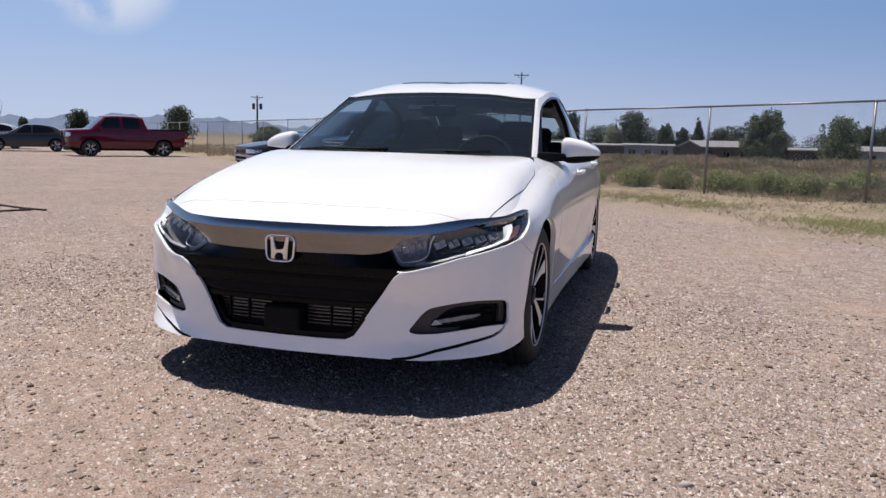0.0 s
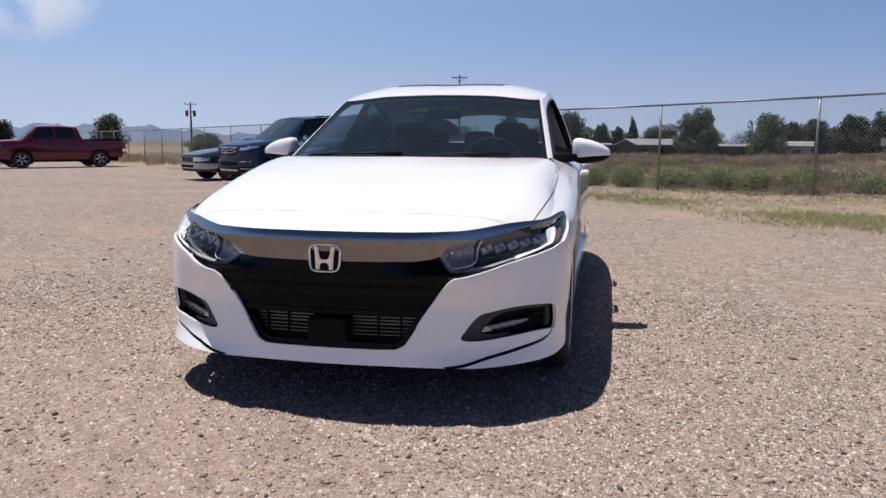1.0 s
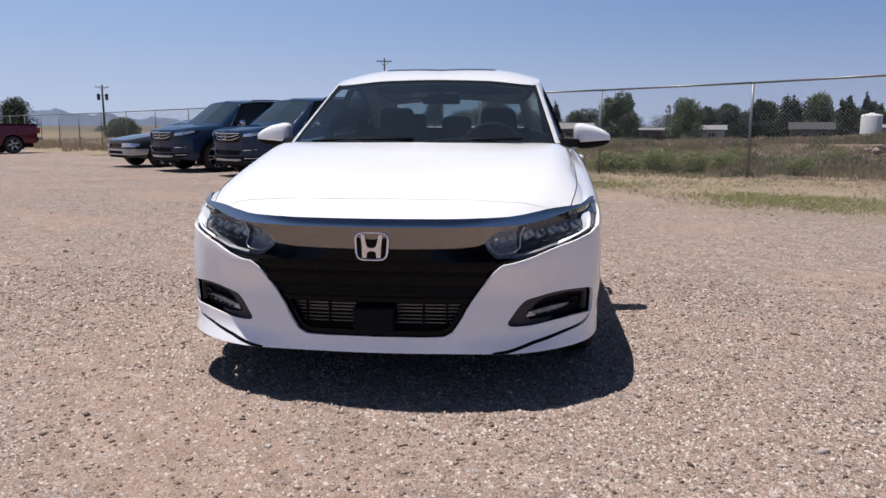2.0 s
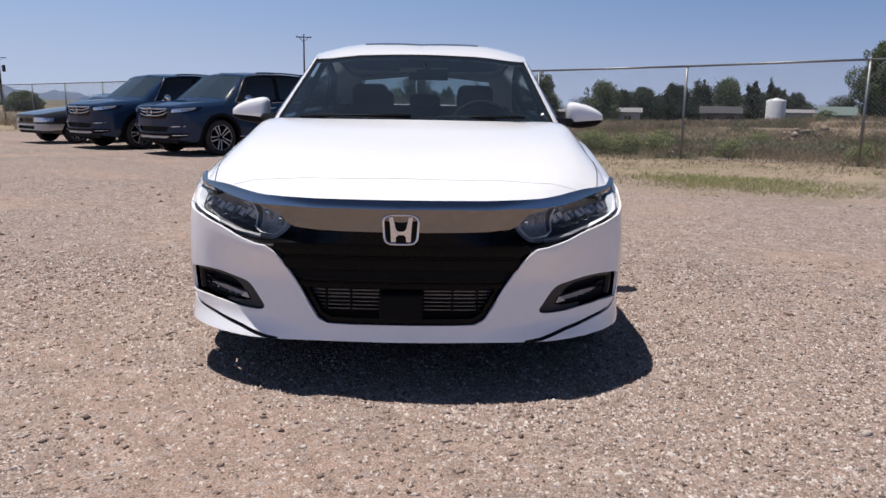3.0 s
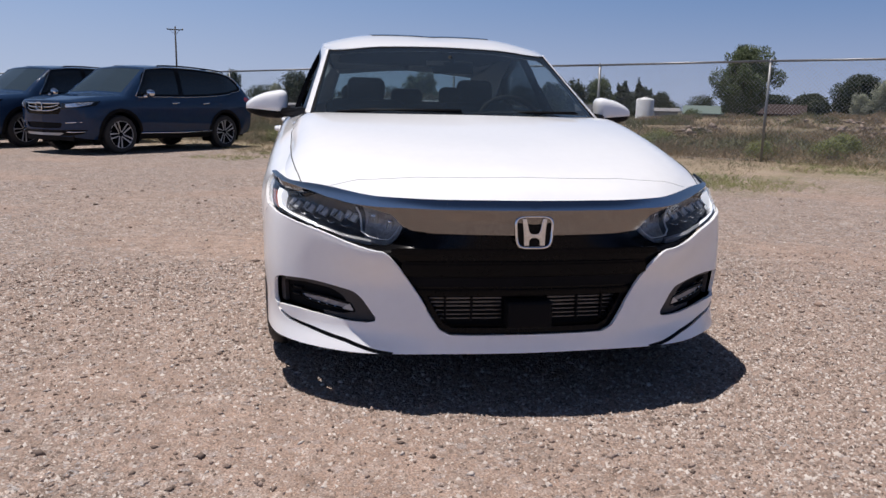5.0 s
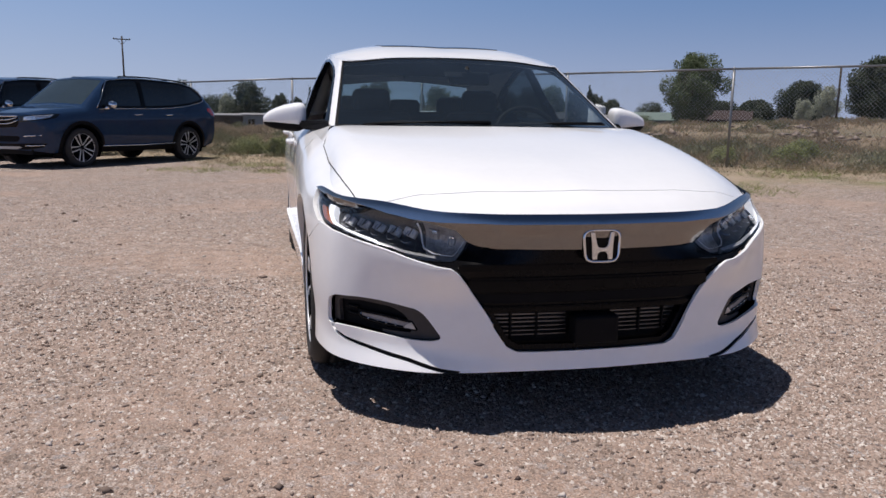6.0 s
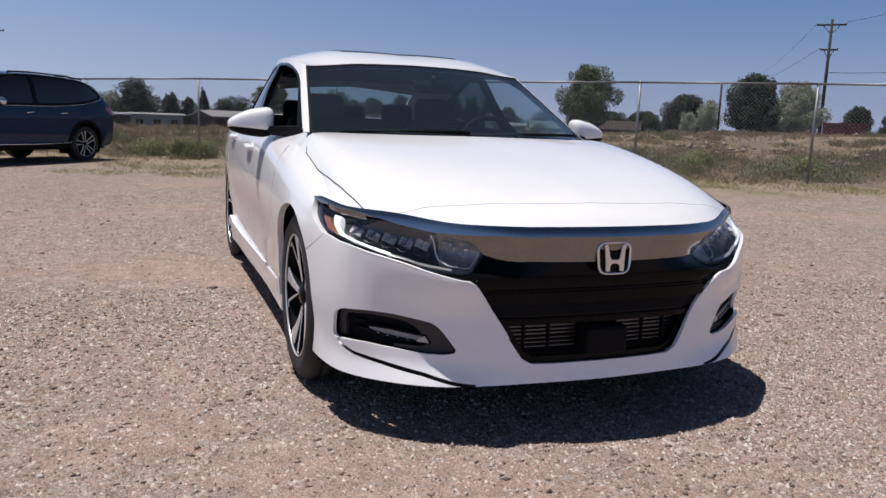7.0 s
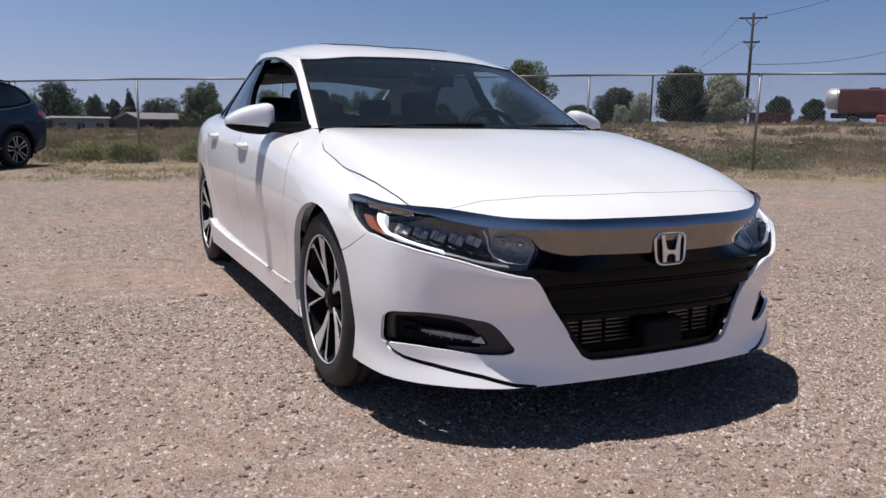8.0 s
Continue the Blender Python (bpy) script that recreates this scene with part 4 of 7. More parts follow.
# ---- grille details ----
def rail(z, x1, off, h, d, mat, name, label="", x0=0.0):
    """A horizontal bar that follows the nose."""
    xs = np.linspace(-x1, x1, 25) if not x0 else np.linspace(x0, x1, 12)
    pos, nrm = ring.at(nose([(abs(x), z) for x in xs]))
    pos[:, 0] *= np.sign(xs) + (xs == 0)
    nrm[:, 0] *= np.sign(xs) + (xs == 0)
    bm = bmesh.new()
    rows = []
    for p, n in zip(pos, nrm):
        n = np.array([n[0], n[1], 0]) / np.hypot(n[0], n[1])
        c = p + n * off
        rows.append([bm.verts.new(c + n * a + np.array([0, 0, b])) for a, b in ((0, -h), (0, h), (-d, h * 1.1), (-d, -h * 1.1))])
    for a, b in zip(rows[:-1], rows[1:]):
        for k in range(4):
            bm.faces.new((a[k], b[k], b[(k + 1) % 4], a[(k + 1) % 4]))
    bm.faces.new(rows[0])
    bm.faces.new(rows[-1][::-1])
    bmesh.ops.recalc_face_normals(bm, faces=bm.faces)
    bmesh.ops.bevel(bm, geom=[e for e in bm.edges if len(e.link_faces) == 2 and e.calc_face_angle(0) > .5], offset=min(h, d) * .3, segments=2, affect="EDGES")
    return part(name, bm, mat, grille, label)


rail(.487, .428, -.006, .024, .03, M_BLACK_GLOSS, "grille_shelf")
rail(.405, .385, -.012, .010, .03, M_BLACK_GLOSS, "grille_shelf")
rail(.445, .41, -.016, .020, .02, M_BLACK, "grille_panel")
rail(.545, .462, -.016, .010, .016, M_BLACK_GLOSS, "grille_slat")
for z in (.379, .366, .353, .338, .324, .310):
    for sx in (1, -1):
        b = rail(z, .345 - max(0, .37 - z) * .62, -.052, .0026 if z > .34 else .0018, .01, M_FIN, "cooler_fin", x0=.082)
        if sx < 0:
            b.matrix_basis = Matrix.Diagonal((-1, 1, 1, 1))
for sx in (1, -1):
    for x in (.185, .275):
        c, n = ring.at(nose([(x, .345)]))
        bm = bmesh.new()
        box(bm, -.0035, .0035, -.008, .008, .300, .390, .002, 2, Matrix.Translation((c[0][0] * sx, c[0][1] + .050, 0)))
        part("cooler_divider", bm, M_BLACK, grille)
bm = bmesh.new()
box(bm, -.078, .078, -.015, .05, .288, .385, .012, 3)
part("radar_sensor", bm, M_BLACK, grille, "black square radar sensor cover")

# emblem: rounded chrome frame with two tapered uprights
def squircle(w, h, n=40, p=4.5, y=0.0, taper=.06):
    out = []
    for k in range(n):
        a = math.tau * k / n
        c, s = math.cos(a), math.sin(a)
        z = math.copysign(abs(s) ** (2 / p), s) * h
        out.append((math.copysign(abs(c) ** (2 / p), c) * w * (1 + taper * z / h), y, z))
    return out


emblem = thing("emblem", "", "")
emblem.parent = sedan
emblem.matrix_basis = pose(0, -.012, .617, -4)
bm = bmesh.new()
vs = [bm.verts.new(p) for p in squircle(.062, .053)]
bm.faces.new(vs)
r = bmesh.ops.extrude_face_region(bm, geom=list(bm.faces))
bmesh.ops.translate(bm, vec=(0, .03, 0), verts=[g for g in r["geom"] if isinstance(g, bmesh.types.BMVert)])
bmesh.ops.recalc_face_normals(bm, faces=bm.faces)
part("backing", bm, M_BLACK_GLOSS, emblem)
bm = bmesh.new()
tube(bm, squircle(.060, .051, y=-.002), .0052, 8, closed=True)
part("frame", bm, M_CHROME, emblem, "chrome rounded frame")
half = [(.0, -.006), (.012, -.005), (.0185, .004), (.0275, .044), (.041, .044), (.0365, 0), (.0345, -.043), (.0185, -.043), (.0172, -.026), (.010, -.0185), (.0, -.0175)]
outline = half + [(-x, z) for x, z in half[-2:0:-1]]
bm = bmesh.new()
bm.faces.new([bm.verts.new((x, -.010, z)) for x, z in outline])
ext = bmesh.ops.extrude_face_region(bm, geom=list(bm.faces))
bmesh.ops.translate(bm, vec=(0, .008, 0), verts=[g for g in ext["geom"] if isinstance(g, bmesh.types.BMVert)])
bmesh.ops.recalc_face_normals(bm, faces=bm.faces)
bmesh.ops.bevel(bm, geom=[e for e in bm.edges if abs(e.verts[0].co.y + .010) < 1e-4 and abs(e.verts[1].co.y + .010) < 1e-4], offset=.0022, segments=2, affect="EDGES")
part("emblem_mark", bm, M_CHROME, emblem, "chrome tapered mark")


# ---- wheels ----
def bar_between(bm, a, b, w0, w1, y0, y1, depth):
    """A flat spoke in the wheel's plane (x out of it), from a to b, with widths at its ends."""
    a, b = Vector((0, *a)), Vector((0, *b))
    t = (b - a).normalized()
    s = Vector((0, -t.z, t.y))
    q = []
    for p, w, d in ((a, w0, y0), (b, w1, y1)):
        q.append([bm.verts.new(Vector((d, 0, 0)) + p + s * w), bm.verts.new(Vector((d, 0, 0)) + p - s * w), bm.verts.new(Vector((d - depth, 0, 0)) + p - s * w * 1.25), bm.verts.new(Vector((d - depth, 0, 0)) + p + s * w * 1.25)])
    fs = [bm.faces.new((q[0][k], q[0][(k + 1) % 4], q[1][(k + 1) % 4], q[1][k])) for k in range(4)]
    fs += [bm.faces.new(q[0][::-1]), bm.faces.new(q[1])]
    return fs


def wheel(name, radius, width, rim_r, spokes, parent, m, style, turn=0.0, mat_spoke=None, mat_back=None):
    """A wheel whose outer face looks along +x."""
    hub = new(name)
    hub.parent = parent
    hub.matrix_basis = m
    hw = width / 2
    bm = bmesh.new()
    sh = radius - .018
    lathe(bm, [(rim_r - .005, hw - .012), (rim_r + .012, hw), (rim_r + (radius - rim_r) * .55, hw + .004), (sh, hw - .008), (radius - .004, hw - .03), (radius, hw - .045), (radius, hw - .064), (radius - .007, hw - .066), (radius - .007, hw - .074), (radius, hw - .076), (radius, .006), (radius - .007, .004), (radius - .007, -.004), (radius, -.006), (radius, -hw + .05), (radius - .004, -hw + .03), (sh, -hw), (rim_r, -hw)], 64)
    part("tyre", bm, M_RUBBER, hub, "black low-profile tyre")
    bm = bmesh.new()
    lathe(bm, [(rim_r + .002, hw - .004), (rim_r, hw - .002), (rim_r - .003, hw - .003), (rim_r - .004, hw - .008)], 64)
    part("rim", bm, mat_spoke or M_ALU, hub, "machined alloy rim")
    bm = bmesh.new()
    lathe(bm, [(.02, -.03), (.17, -.03), (.17, -.05), (.02, -.05)], 40)
    lathe(bm, [(rim_r - .008, hw - .018), (rim_r - .03, hw - .05), (rim_r - .035, -hw + .03), (.05, -hw + .03)], 40)
    part("brake_disc", bm, M_BLACK, hub)
    for k in range(spokes):
        bm_a, bm_b = bmesh.new(), bmesh.new()
        a = math.tau * k / spokes + turn
        R = Matrix.Rotation(a, 4, "X")
        for g, specs in ((bm_a, style[0]), (bm_b, style[1])):
            for p0, p1, w0, w1, d0, d1, dep in specs:
                vs = {v for f in bar_between(g, p0, p1, w0, w1, d0, d1, dep) for v in f.verts}
                bmesh.ops.transform(g, matrix=R, verts=list(vs))
        for g, word, mat, note in ((bm_a, "spoke", mat_spoke or M_ALU, "machined bright spoke face"), (bm_b, "spoke_pocket", mat_back or M_BLACK, "black painted spoke pocket")):
            bmesh.ops.recalc_face_normals(g, faces=g.faces)
            if len(g.faces):
                part(word, g, mat, hub, note)
    bm = bmesh.new()
    lathe(bm, [(0.0001, hw - .022), (.028, hw - .022), (.034, hw - .028), (.055, hw - .034), (.06, hw - .07)], 24)
    part("hub_cap", bm, M_BLACK_GLOSS, hub)
    return hub


hw = .1175
SPORT = ([((.002, .050), (.016, .115), .0075, .0125, hw - .034, hw - .026, .003), ((.016, .115), (.038, .175), .0125, .0200, hw - .026, hw - .018, .003), ((.038, .175), (.064, .224), .0200, .0300, hw - .018, hw - .011, .003),
          ((.004, .060), (-.020, .140), .0026, .0032, hw - .036, hw - .026, .003), ((-.020, .140), (-.052, .228), .0032, .0050, hw - .026, hw - .012, .003), ((-.052, .228), (-.080, .222), .0050, .0025, hw - .012, hw - .011, .003)],
         [((.002, .050), (.038, .175), .0110, .0220, hw - .0375, hw - .0215, .045), ((.038, .175), (.064, .224), .0220, .0320, hw - .0215, hw - .0145, .045), ((.004, .060), (-.052, .228), .0050, .0080, hw - .0395, hw - .0155, .045), ((.0, .04), (.0, .236), .014, .030, hw - .070, hw - .066, .02)])
for s in (1, -1):
    for y in (WHEEL_F, WHEEL_R):
        m = Matrix.Translation((s * TRACK, y, TYRE_R)) @ (Matrix.Identity(4) if s > 0 else Matrix.Rotation(math.pi, 4, "Z"))
        wheel("wheel", TYRE_R, .235, .243, 5, sedan, m, SPORT, turn=.42 if y < 2 else 1.1)
        bm = bmesh.new()
        lathe(bm, [(.372, .09), (.372, -.18), (.05, -.18)], 40, m=m)
        bmesh.ops.delete(bm, geom=[v for v in bm.verts if v.co.z < .12], context="VERTS")
        part("wheel_arch_liner", bm, M_BLACK, sedan)
# the front box extends the undertray to keep sun out of the car's shadow
boxes("undertray", [(-.70, .70, .36, .50, .175, .20), (-.64, .64, .50, 4.6, .17, .22)], M_BLACK, sedan, bevel=.01)
# unseen sheets inside the bumper corners, added to stop sun leaking through
for s in (1, -1):
    boxes("corner_sun_block", [(min(s * .60, s * .79), max(s * .60, s * .79), .32, .48, .42, .44)], M_BLACK, sedan)
boxes("radiator", [(-.42, .42, .20, .23, .22, .58)], M_BLACK, sedan)
boxes("bulkhead", [(-.6, .6, 1.02, 1.06, .2, .90)], M_BLACK, sedan)
boxes("rear_bulkhead", [(-.62, .62, 3.3, 3.34, .2, .92)], M_BLACK, sedan)

# ---- mirrors ----
for s in (1, -1):
    mir = thing("door_mirror", "", "")
    mir.parent = sedan
    bm = bmesh.new()
    bmesh.ops.create_uvsphere(bm, u_segments=28, v_segments=16, radius=1)
    for v in bm.verts:
        x, y, z = v.co
        e = lambda t, p: math.copysign(abs(t) ** p, t)
        X = e(x, .52)
        g = (X + 1) / 2
        up = .092 * (1 - .66 * g ** 1.7) if z > 0 else .066 * (1 - .50 * g ** 2.0)
        v.co = (.955 + .108 * X - (.014 * max(z, 0) if X < 0 else 0), 1.765 + .072 * e(y, .6) + .042 * g, .995 + up * e(z, .56) - .006 * g)
    for f in bm.faces:
        f.smooth = True
    low = bm.copy()
    for b, keep in ((bm, 1), (low, -1)):
        geom = list(b.verts) + list(b.edges) + list(b.faces)
        cutr = bmesh.ops.bisect_plane(b, geom=geom, plane_co=(.955, 1.77, .968), plane_no=(-.10, .10, 1), clear_inner=keep > 0, clear_outer=keep < 0)
        bmesh.ops.holes_fill(b, edges=[e2 for e2 in b.edges if e2.is_boundary])
        if s < 0:
            bmesh.ops.transform(b, matrix=Matrix.Diagonal((-1, 1, 1, 1)), verts=b.verts)
            bmesh.ops.reverse_faces(b, faces=b.faces)
    part("mirror_cap", bm, M_WHITE, mir, "white mirror cap")
    part("mirror_base", low, M_BLACK, mir)
    bm = bmesh.new()
    a0 = [(.760, 1.42, .938), (.760, 1.60, .948), (.752, 1.60, .996), (.752, 1.45, .990)]
    a1 = [(.885, 1.71, .945), (.885, 1.80, .945), (.885, 1.80, .985), (.885, 1.71, .985)]
    q0, q1 = [bm.verts.new((s * x, y, z)) for x, y, z in a0], [bm.verts.new((s * x, y, z)) for x, y, z in a1]
    for k in range(4):
        bm.faces.new((q0[k], q0[(k + 1) % 4], q1[(k + 1) % 4], q1[k]))
    bm.faces.new(q0[::-1])
    bm.faces.new(q1)
    bmesh.ops.recalc_face_normals(bm, faces=bm.faces)
    bmesh.ops.bevel(bm, geom=list(bm.edges), offset=.008, segments=2, affect="EDGES")
    part("mirror_arm", bm, M_BLACK, mir)
    bm = bmesh.new()
    box(bm, s * .955 - .085, s * .955 + .085, 1.842, 1.85, .965, 1.04, .02, 2)
    part("mirror_glass", bm, M_CHROME, mir)
    # door handles
    for dn, y, z in (("front_door", 2.22, .862), ("rear_door", 3.10, .893)):
        pos, nrm = ring.at(flank([(y, z)]))
        c = Vector(pos[0])
        bm = bmesh.new()
        tube(bm, [(s * (c.x - .006), y - .115, z), (s * (c.x + .020), y - .09, z + .002), (s * (c.x + .025), y, z + .004), (s * (c.x + .020), y + .09, z + .004), (s * (c.x - .006), y + .115, z + .004)], [.010, .014, .014, .014, .010], 10)
        part("door_handle", bm, M_WHITE, doors[dn][0 if s > 0 else 1])
        bm = bmesh.new()
        bmesh.ops.create_uvsphere(bm, u_segments=16, v_segments=8, radius=1, matrix=Matrix.Translation((s * (c.x - .006), y - .02, z - .008)) @ Matrix.Diagonal((.012, .06, .032, 1)))
        part("handle_recess", bm, M_WHITE, doors[dn][0 if s > 0 else 1])

# ---- cabin ----
boxes("dashboard", [(-.66, .66, 1.36, 1.75, .80, .93), (-.12, .12, 1.60, 1.78, .55, .90), (-.12, .12, 1.75, 2.6, .40, .56)], M_SEAT, sedan, "dark dashboard", .04)
boxes("cabin_floor", [(-.835, .835, 1.26, 3.30, .20, .26)], M_SEAT, sedan)
boxes("parcel_shelf", [(-.62, .62, 3.72, 4.25, .94, .98)], M_SEAT, sedan)
boxes("headliner", [(-.54, .54, 2.12, 3.6, 1.315, 1.325)], M_SEAT, sedan)
boxes("instrument_hood", [(.22, .52, 1.55, 1.74, .90, .965)], M_SEAT, sedan, bevel=.03)


def seat(x, y, w, name="seat"):
    bm = bmesh.new()
    box(bm, x - w / 2, x + w / 2, y, y + .50, .36, .52, .05, 3)
    box(bm, x - w / 2, x + w / 2, -.065, .065, 0, .62, .055, 3, Matrix.Translation((0, y + .52, .46)) @ Matrix.Rotation(radians(-20), 4, "X"))
    ob = part(name, bm, M_SEAT, sedan, "black cloth seat")
    return ob


def headrest(x, y, z, w):
    bm = bmesh.new()
    box(bm, x - w / 2, x + w / 2, y - .045, y + .045, z, z + .17, .045, 3)
    for dx in (-.05, .05):
        tube(bm, [(x + dx, y, z - .10), (x + dx, y, z + .05)], .007, 6)
    return part("headrest", bm, M_SEAT, sedan)


for x in (.37, -.37):
    seat(x, 2.02, .50)
    headrest(x, 2.82, 1.02, .25)
seat(0, 2.95, 1.26)
for x in (.38, 0, -.38):
    headrest(x, 3.66, .99 if x else .97, .25)
bm = bmesh.new()
m = Matrix.Translation((.37, 1.80, .90)) @ Matrix.Rotation(radians(66), 4, "X")
tube(bm, [m @ Vector((.185 * math.cos(a), .185 * math.sin(a), 0)) for a in np.linspace(0, math.tau, 28, endpoint=False)], .015, 8, closed=True)
for a in (0, math.pi, -math.pi / 2):
    tube(bm, [m @ Vector((.04 * math.cos(a), .04 * math.sin(a), -.01)), m @ Vector((.18 * math.cos(a), .18 * math.sin(a), 0))], .015, 6)
box(bm, -.07, .07, -.06, .06, -.04, .005, .02, 2, m)
part("steering_wheel", bm, M_BLACK, sedan)
bm = bmesh.new()
box(bm, -.115, .115, -.012, .012, -.035, .035, .012, 3, Matrix.Translation((.055, 1.90, 1.225)))
tube(bm, [(.055, 1.90, 1.25), (.03, 1.87, 1.28)], .012, 8)
part("rear_view_mirror", bm, M_BLACK, sedan)
bm = bmesh.new()
box(bm, -.05, .05, -.035, .035, -.008, .008, .007, 2, Matrix.Translation((-.06, 1.80, 1.236)) @ Matrix.Rotation(radians(24), 4, "X"))
part("camera_housing", bm, M_BLACK, sedan)


# ---- parked vehicles behind ----
def vehicle(name, label, stations, axles, wheel_r, half_track, paint, m, glass_cuts, arches=True, cladding=0.0, group="", lamps=None, style=None, extra=None, straight=(4, 6)):
    """A parked car. stations: (y, half section from sill to the middle of the roof); nose at y = 0."""
    root = thing(name, label, "car", group, m=m)
    rows = [[(x, y, z) for x, z in sec] for y, sec in stations]
    sh = Shell(rows, mirror_start=False, mirror_end=False, fine=14, straight=straight)
    side = (sh.grid[..., 0] > 0.3) & (np.arange(sh.nv)[None, :] < 4.4 * sh.fine)
    face = (sh.grid[..., 1] < 0.9) & (np.arange(sh.nv)[None, :] < 5.4 * sh.fine)
    regs = [(nm, rounded(sh.metric(poly), .03)) for nm, poly in glass_cuts]
    for nm, pts in (lamps or []):
        poly = sh.find([(max(x, 0), z) for x, z in pts], (0, 2), face)
        regs.append((nm, poly))
    if cladding:
        for y in axles:
            rr = wheel_r + .07 + cladding
            q = sh.find([(y + rr * math.cos(a), max(wheel_r + rr * math.sin(a), .30)) for a in np.linspace(-.12, math.pi + .12, 24)], (1, 2), side)
            regs.append(("arch_cladding", np.concatenate([q, [(q[-1][0], -.01), (q[0][0], -.01)]])))
        q = sh.find([(axles[0] + wheel_r, .385), (2.0, .375), (2.8, .375), (axles[1] - wheel_r, .385)], (1, 2), side)
        regs.append(("sill_cladding", np.concatenate([q, [(q[-1][0], -.01), (q[0][0], -.01)]])))
    if arches:
        for y in axles:
            pts = [(y + (wheel_r + .07) * math.cos(a), wheel_r + (wheel_r + .07) * math.sin(a)) for a in np.linspace(-.35, math.pi + .35, 22)]
            q = sh.find(pts, (1, 2), side)
            regs.append(("hole", np.concatenate([q, [(q[-1][0], -.01), (q[0][0], -.01)]])))
    cuts = cut(sh, regs, .09, .04)
    part("body", skin("body", sh, cuts["rest"], 0, .03), paint, root)
    looks = {"windscreen": (M_SCREEN_CAR, -.004), "side_window": (M_GLASS_CAR, -.008), "rear_side_window": (M_GLASS_CAR, -.008), "window_trim": (M_BLACK_GLOSS, .002), "headlight": (M_HEADLAMP, .006), "lamp_housing": (M_GLASS_CAR, .003), "grille": (M_BLACK_GLOSS, -.02), "lower_grille": (M_BLACK, -.03), "skid_plate": (M_SILVER, .012), "cladding": (M_BLACK, .008), "tail_lamp": (M_TAIL, .006), "arch_cladding": (M_BLACK, .008), "sill_cladding": (M_BLACK, .006), "bumper": (M_SILVER, .012)}
    for nm, piece in cuts.items():
        if nm in looks:
            mat, off = looks[nm]
            if nm in ("side_window", "rear_side_window", "headlight", "lamp_housing", "tail_lamp", "window_trim", "sill_cladding"):
                for s in (1, -1):
                    part(nm, skin(nm, sh, piece, off, .02, (s,)), mat, root)
            elif nm == "arch_cladding":
                for one in islands(piece):
                    for s in (1, -1):
                        part(nm, skin(nm, sh, one, off, .02, (s,)), mat, root, "black plastic arch cladding")
            else:
                part(nm, skin(nm, sh, piece, off, 0), mat, root)
    hw = .115
    for s in (1, -1):
        for i, y in enumerate(axles):
            mm = Matrix.Translation((s * half_track, y, wheel_r)) @ (Matrix.Identity(4) if s > 0 else Matrix.Rotation(math.pi, 4, "Z"))
            wheel("wheel", wheel_r, .23, wheel_r * .70, 5, root, mm, style or PLAIN, turn=.4 + i)
            bm = bmesh.new()
            lathe(bm, [(wheel_r + .075, .08), (wheel_r + .075, -.2), (.05, -.2)], 28, m=mm)
            bmesh.ops.delete(bm, geom=[v for v in bm.verts if v.co.z < .15], context="VERTS")
            part("wheel_arch_liner", bm, M_BLACK, root)
    y0, y1 = stations[1][0], stations[-2][0]
    boxes("underbody", [(-half_track + .14, half_track - .14, y0 + .1, y1 - .1, .26, .42)], M_BLACK, root)
    if extra:
        extra(root, sh)
    return root


M_GLASS_CAR = material("car_window_glass", (0.006, 0.008, 0.010), rough=0.04, spec=0.5, coat=0.15, vary=0.2, scale=2)
# base paler and bluer than the side glass: sky reflection put into the colour
M_SCREEN_CAR = material("car_windscreen_glass", (0.034, 0.050, 0.060), rough=0.05, spec=0.5, coat=0.3, vary=0.3, scale=1.2, base2=(0.024, 0.036, 0.044))
M_HEADLAMP = material("faceted_headlamp", (0.85, 0.86, 0.88), rough=0.27, metal=0.9, vary=0.4, scale=20, bump=1.0, bump_scale=22)
PLAIN = ([((.0, .05), (.012, .225), .016, .012, .085, .10, .03), ((-.02, .05), (-.065, .215), .008, .012, .085, .10, .03)], [((0, .04), (0, .22), .02, .05, .07, .08, .03)])


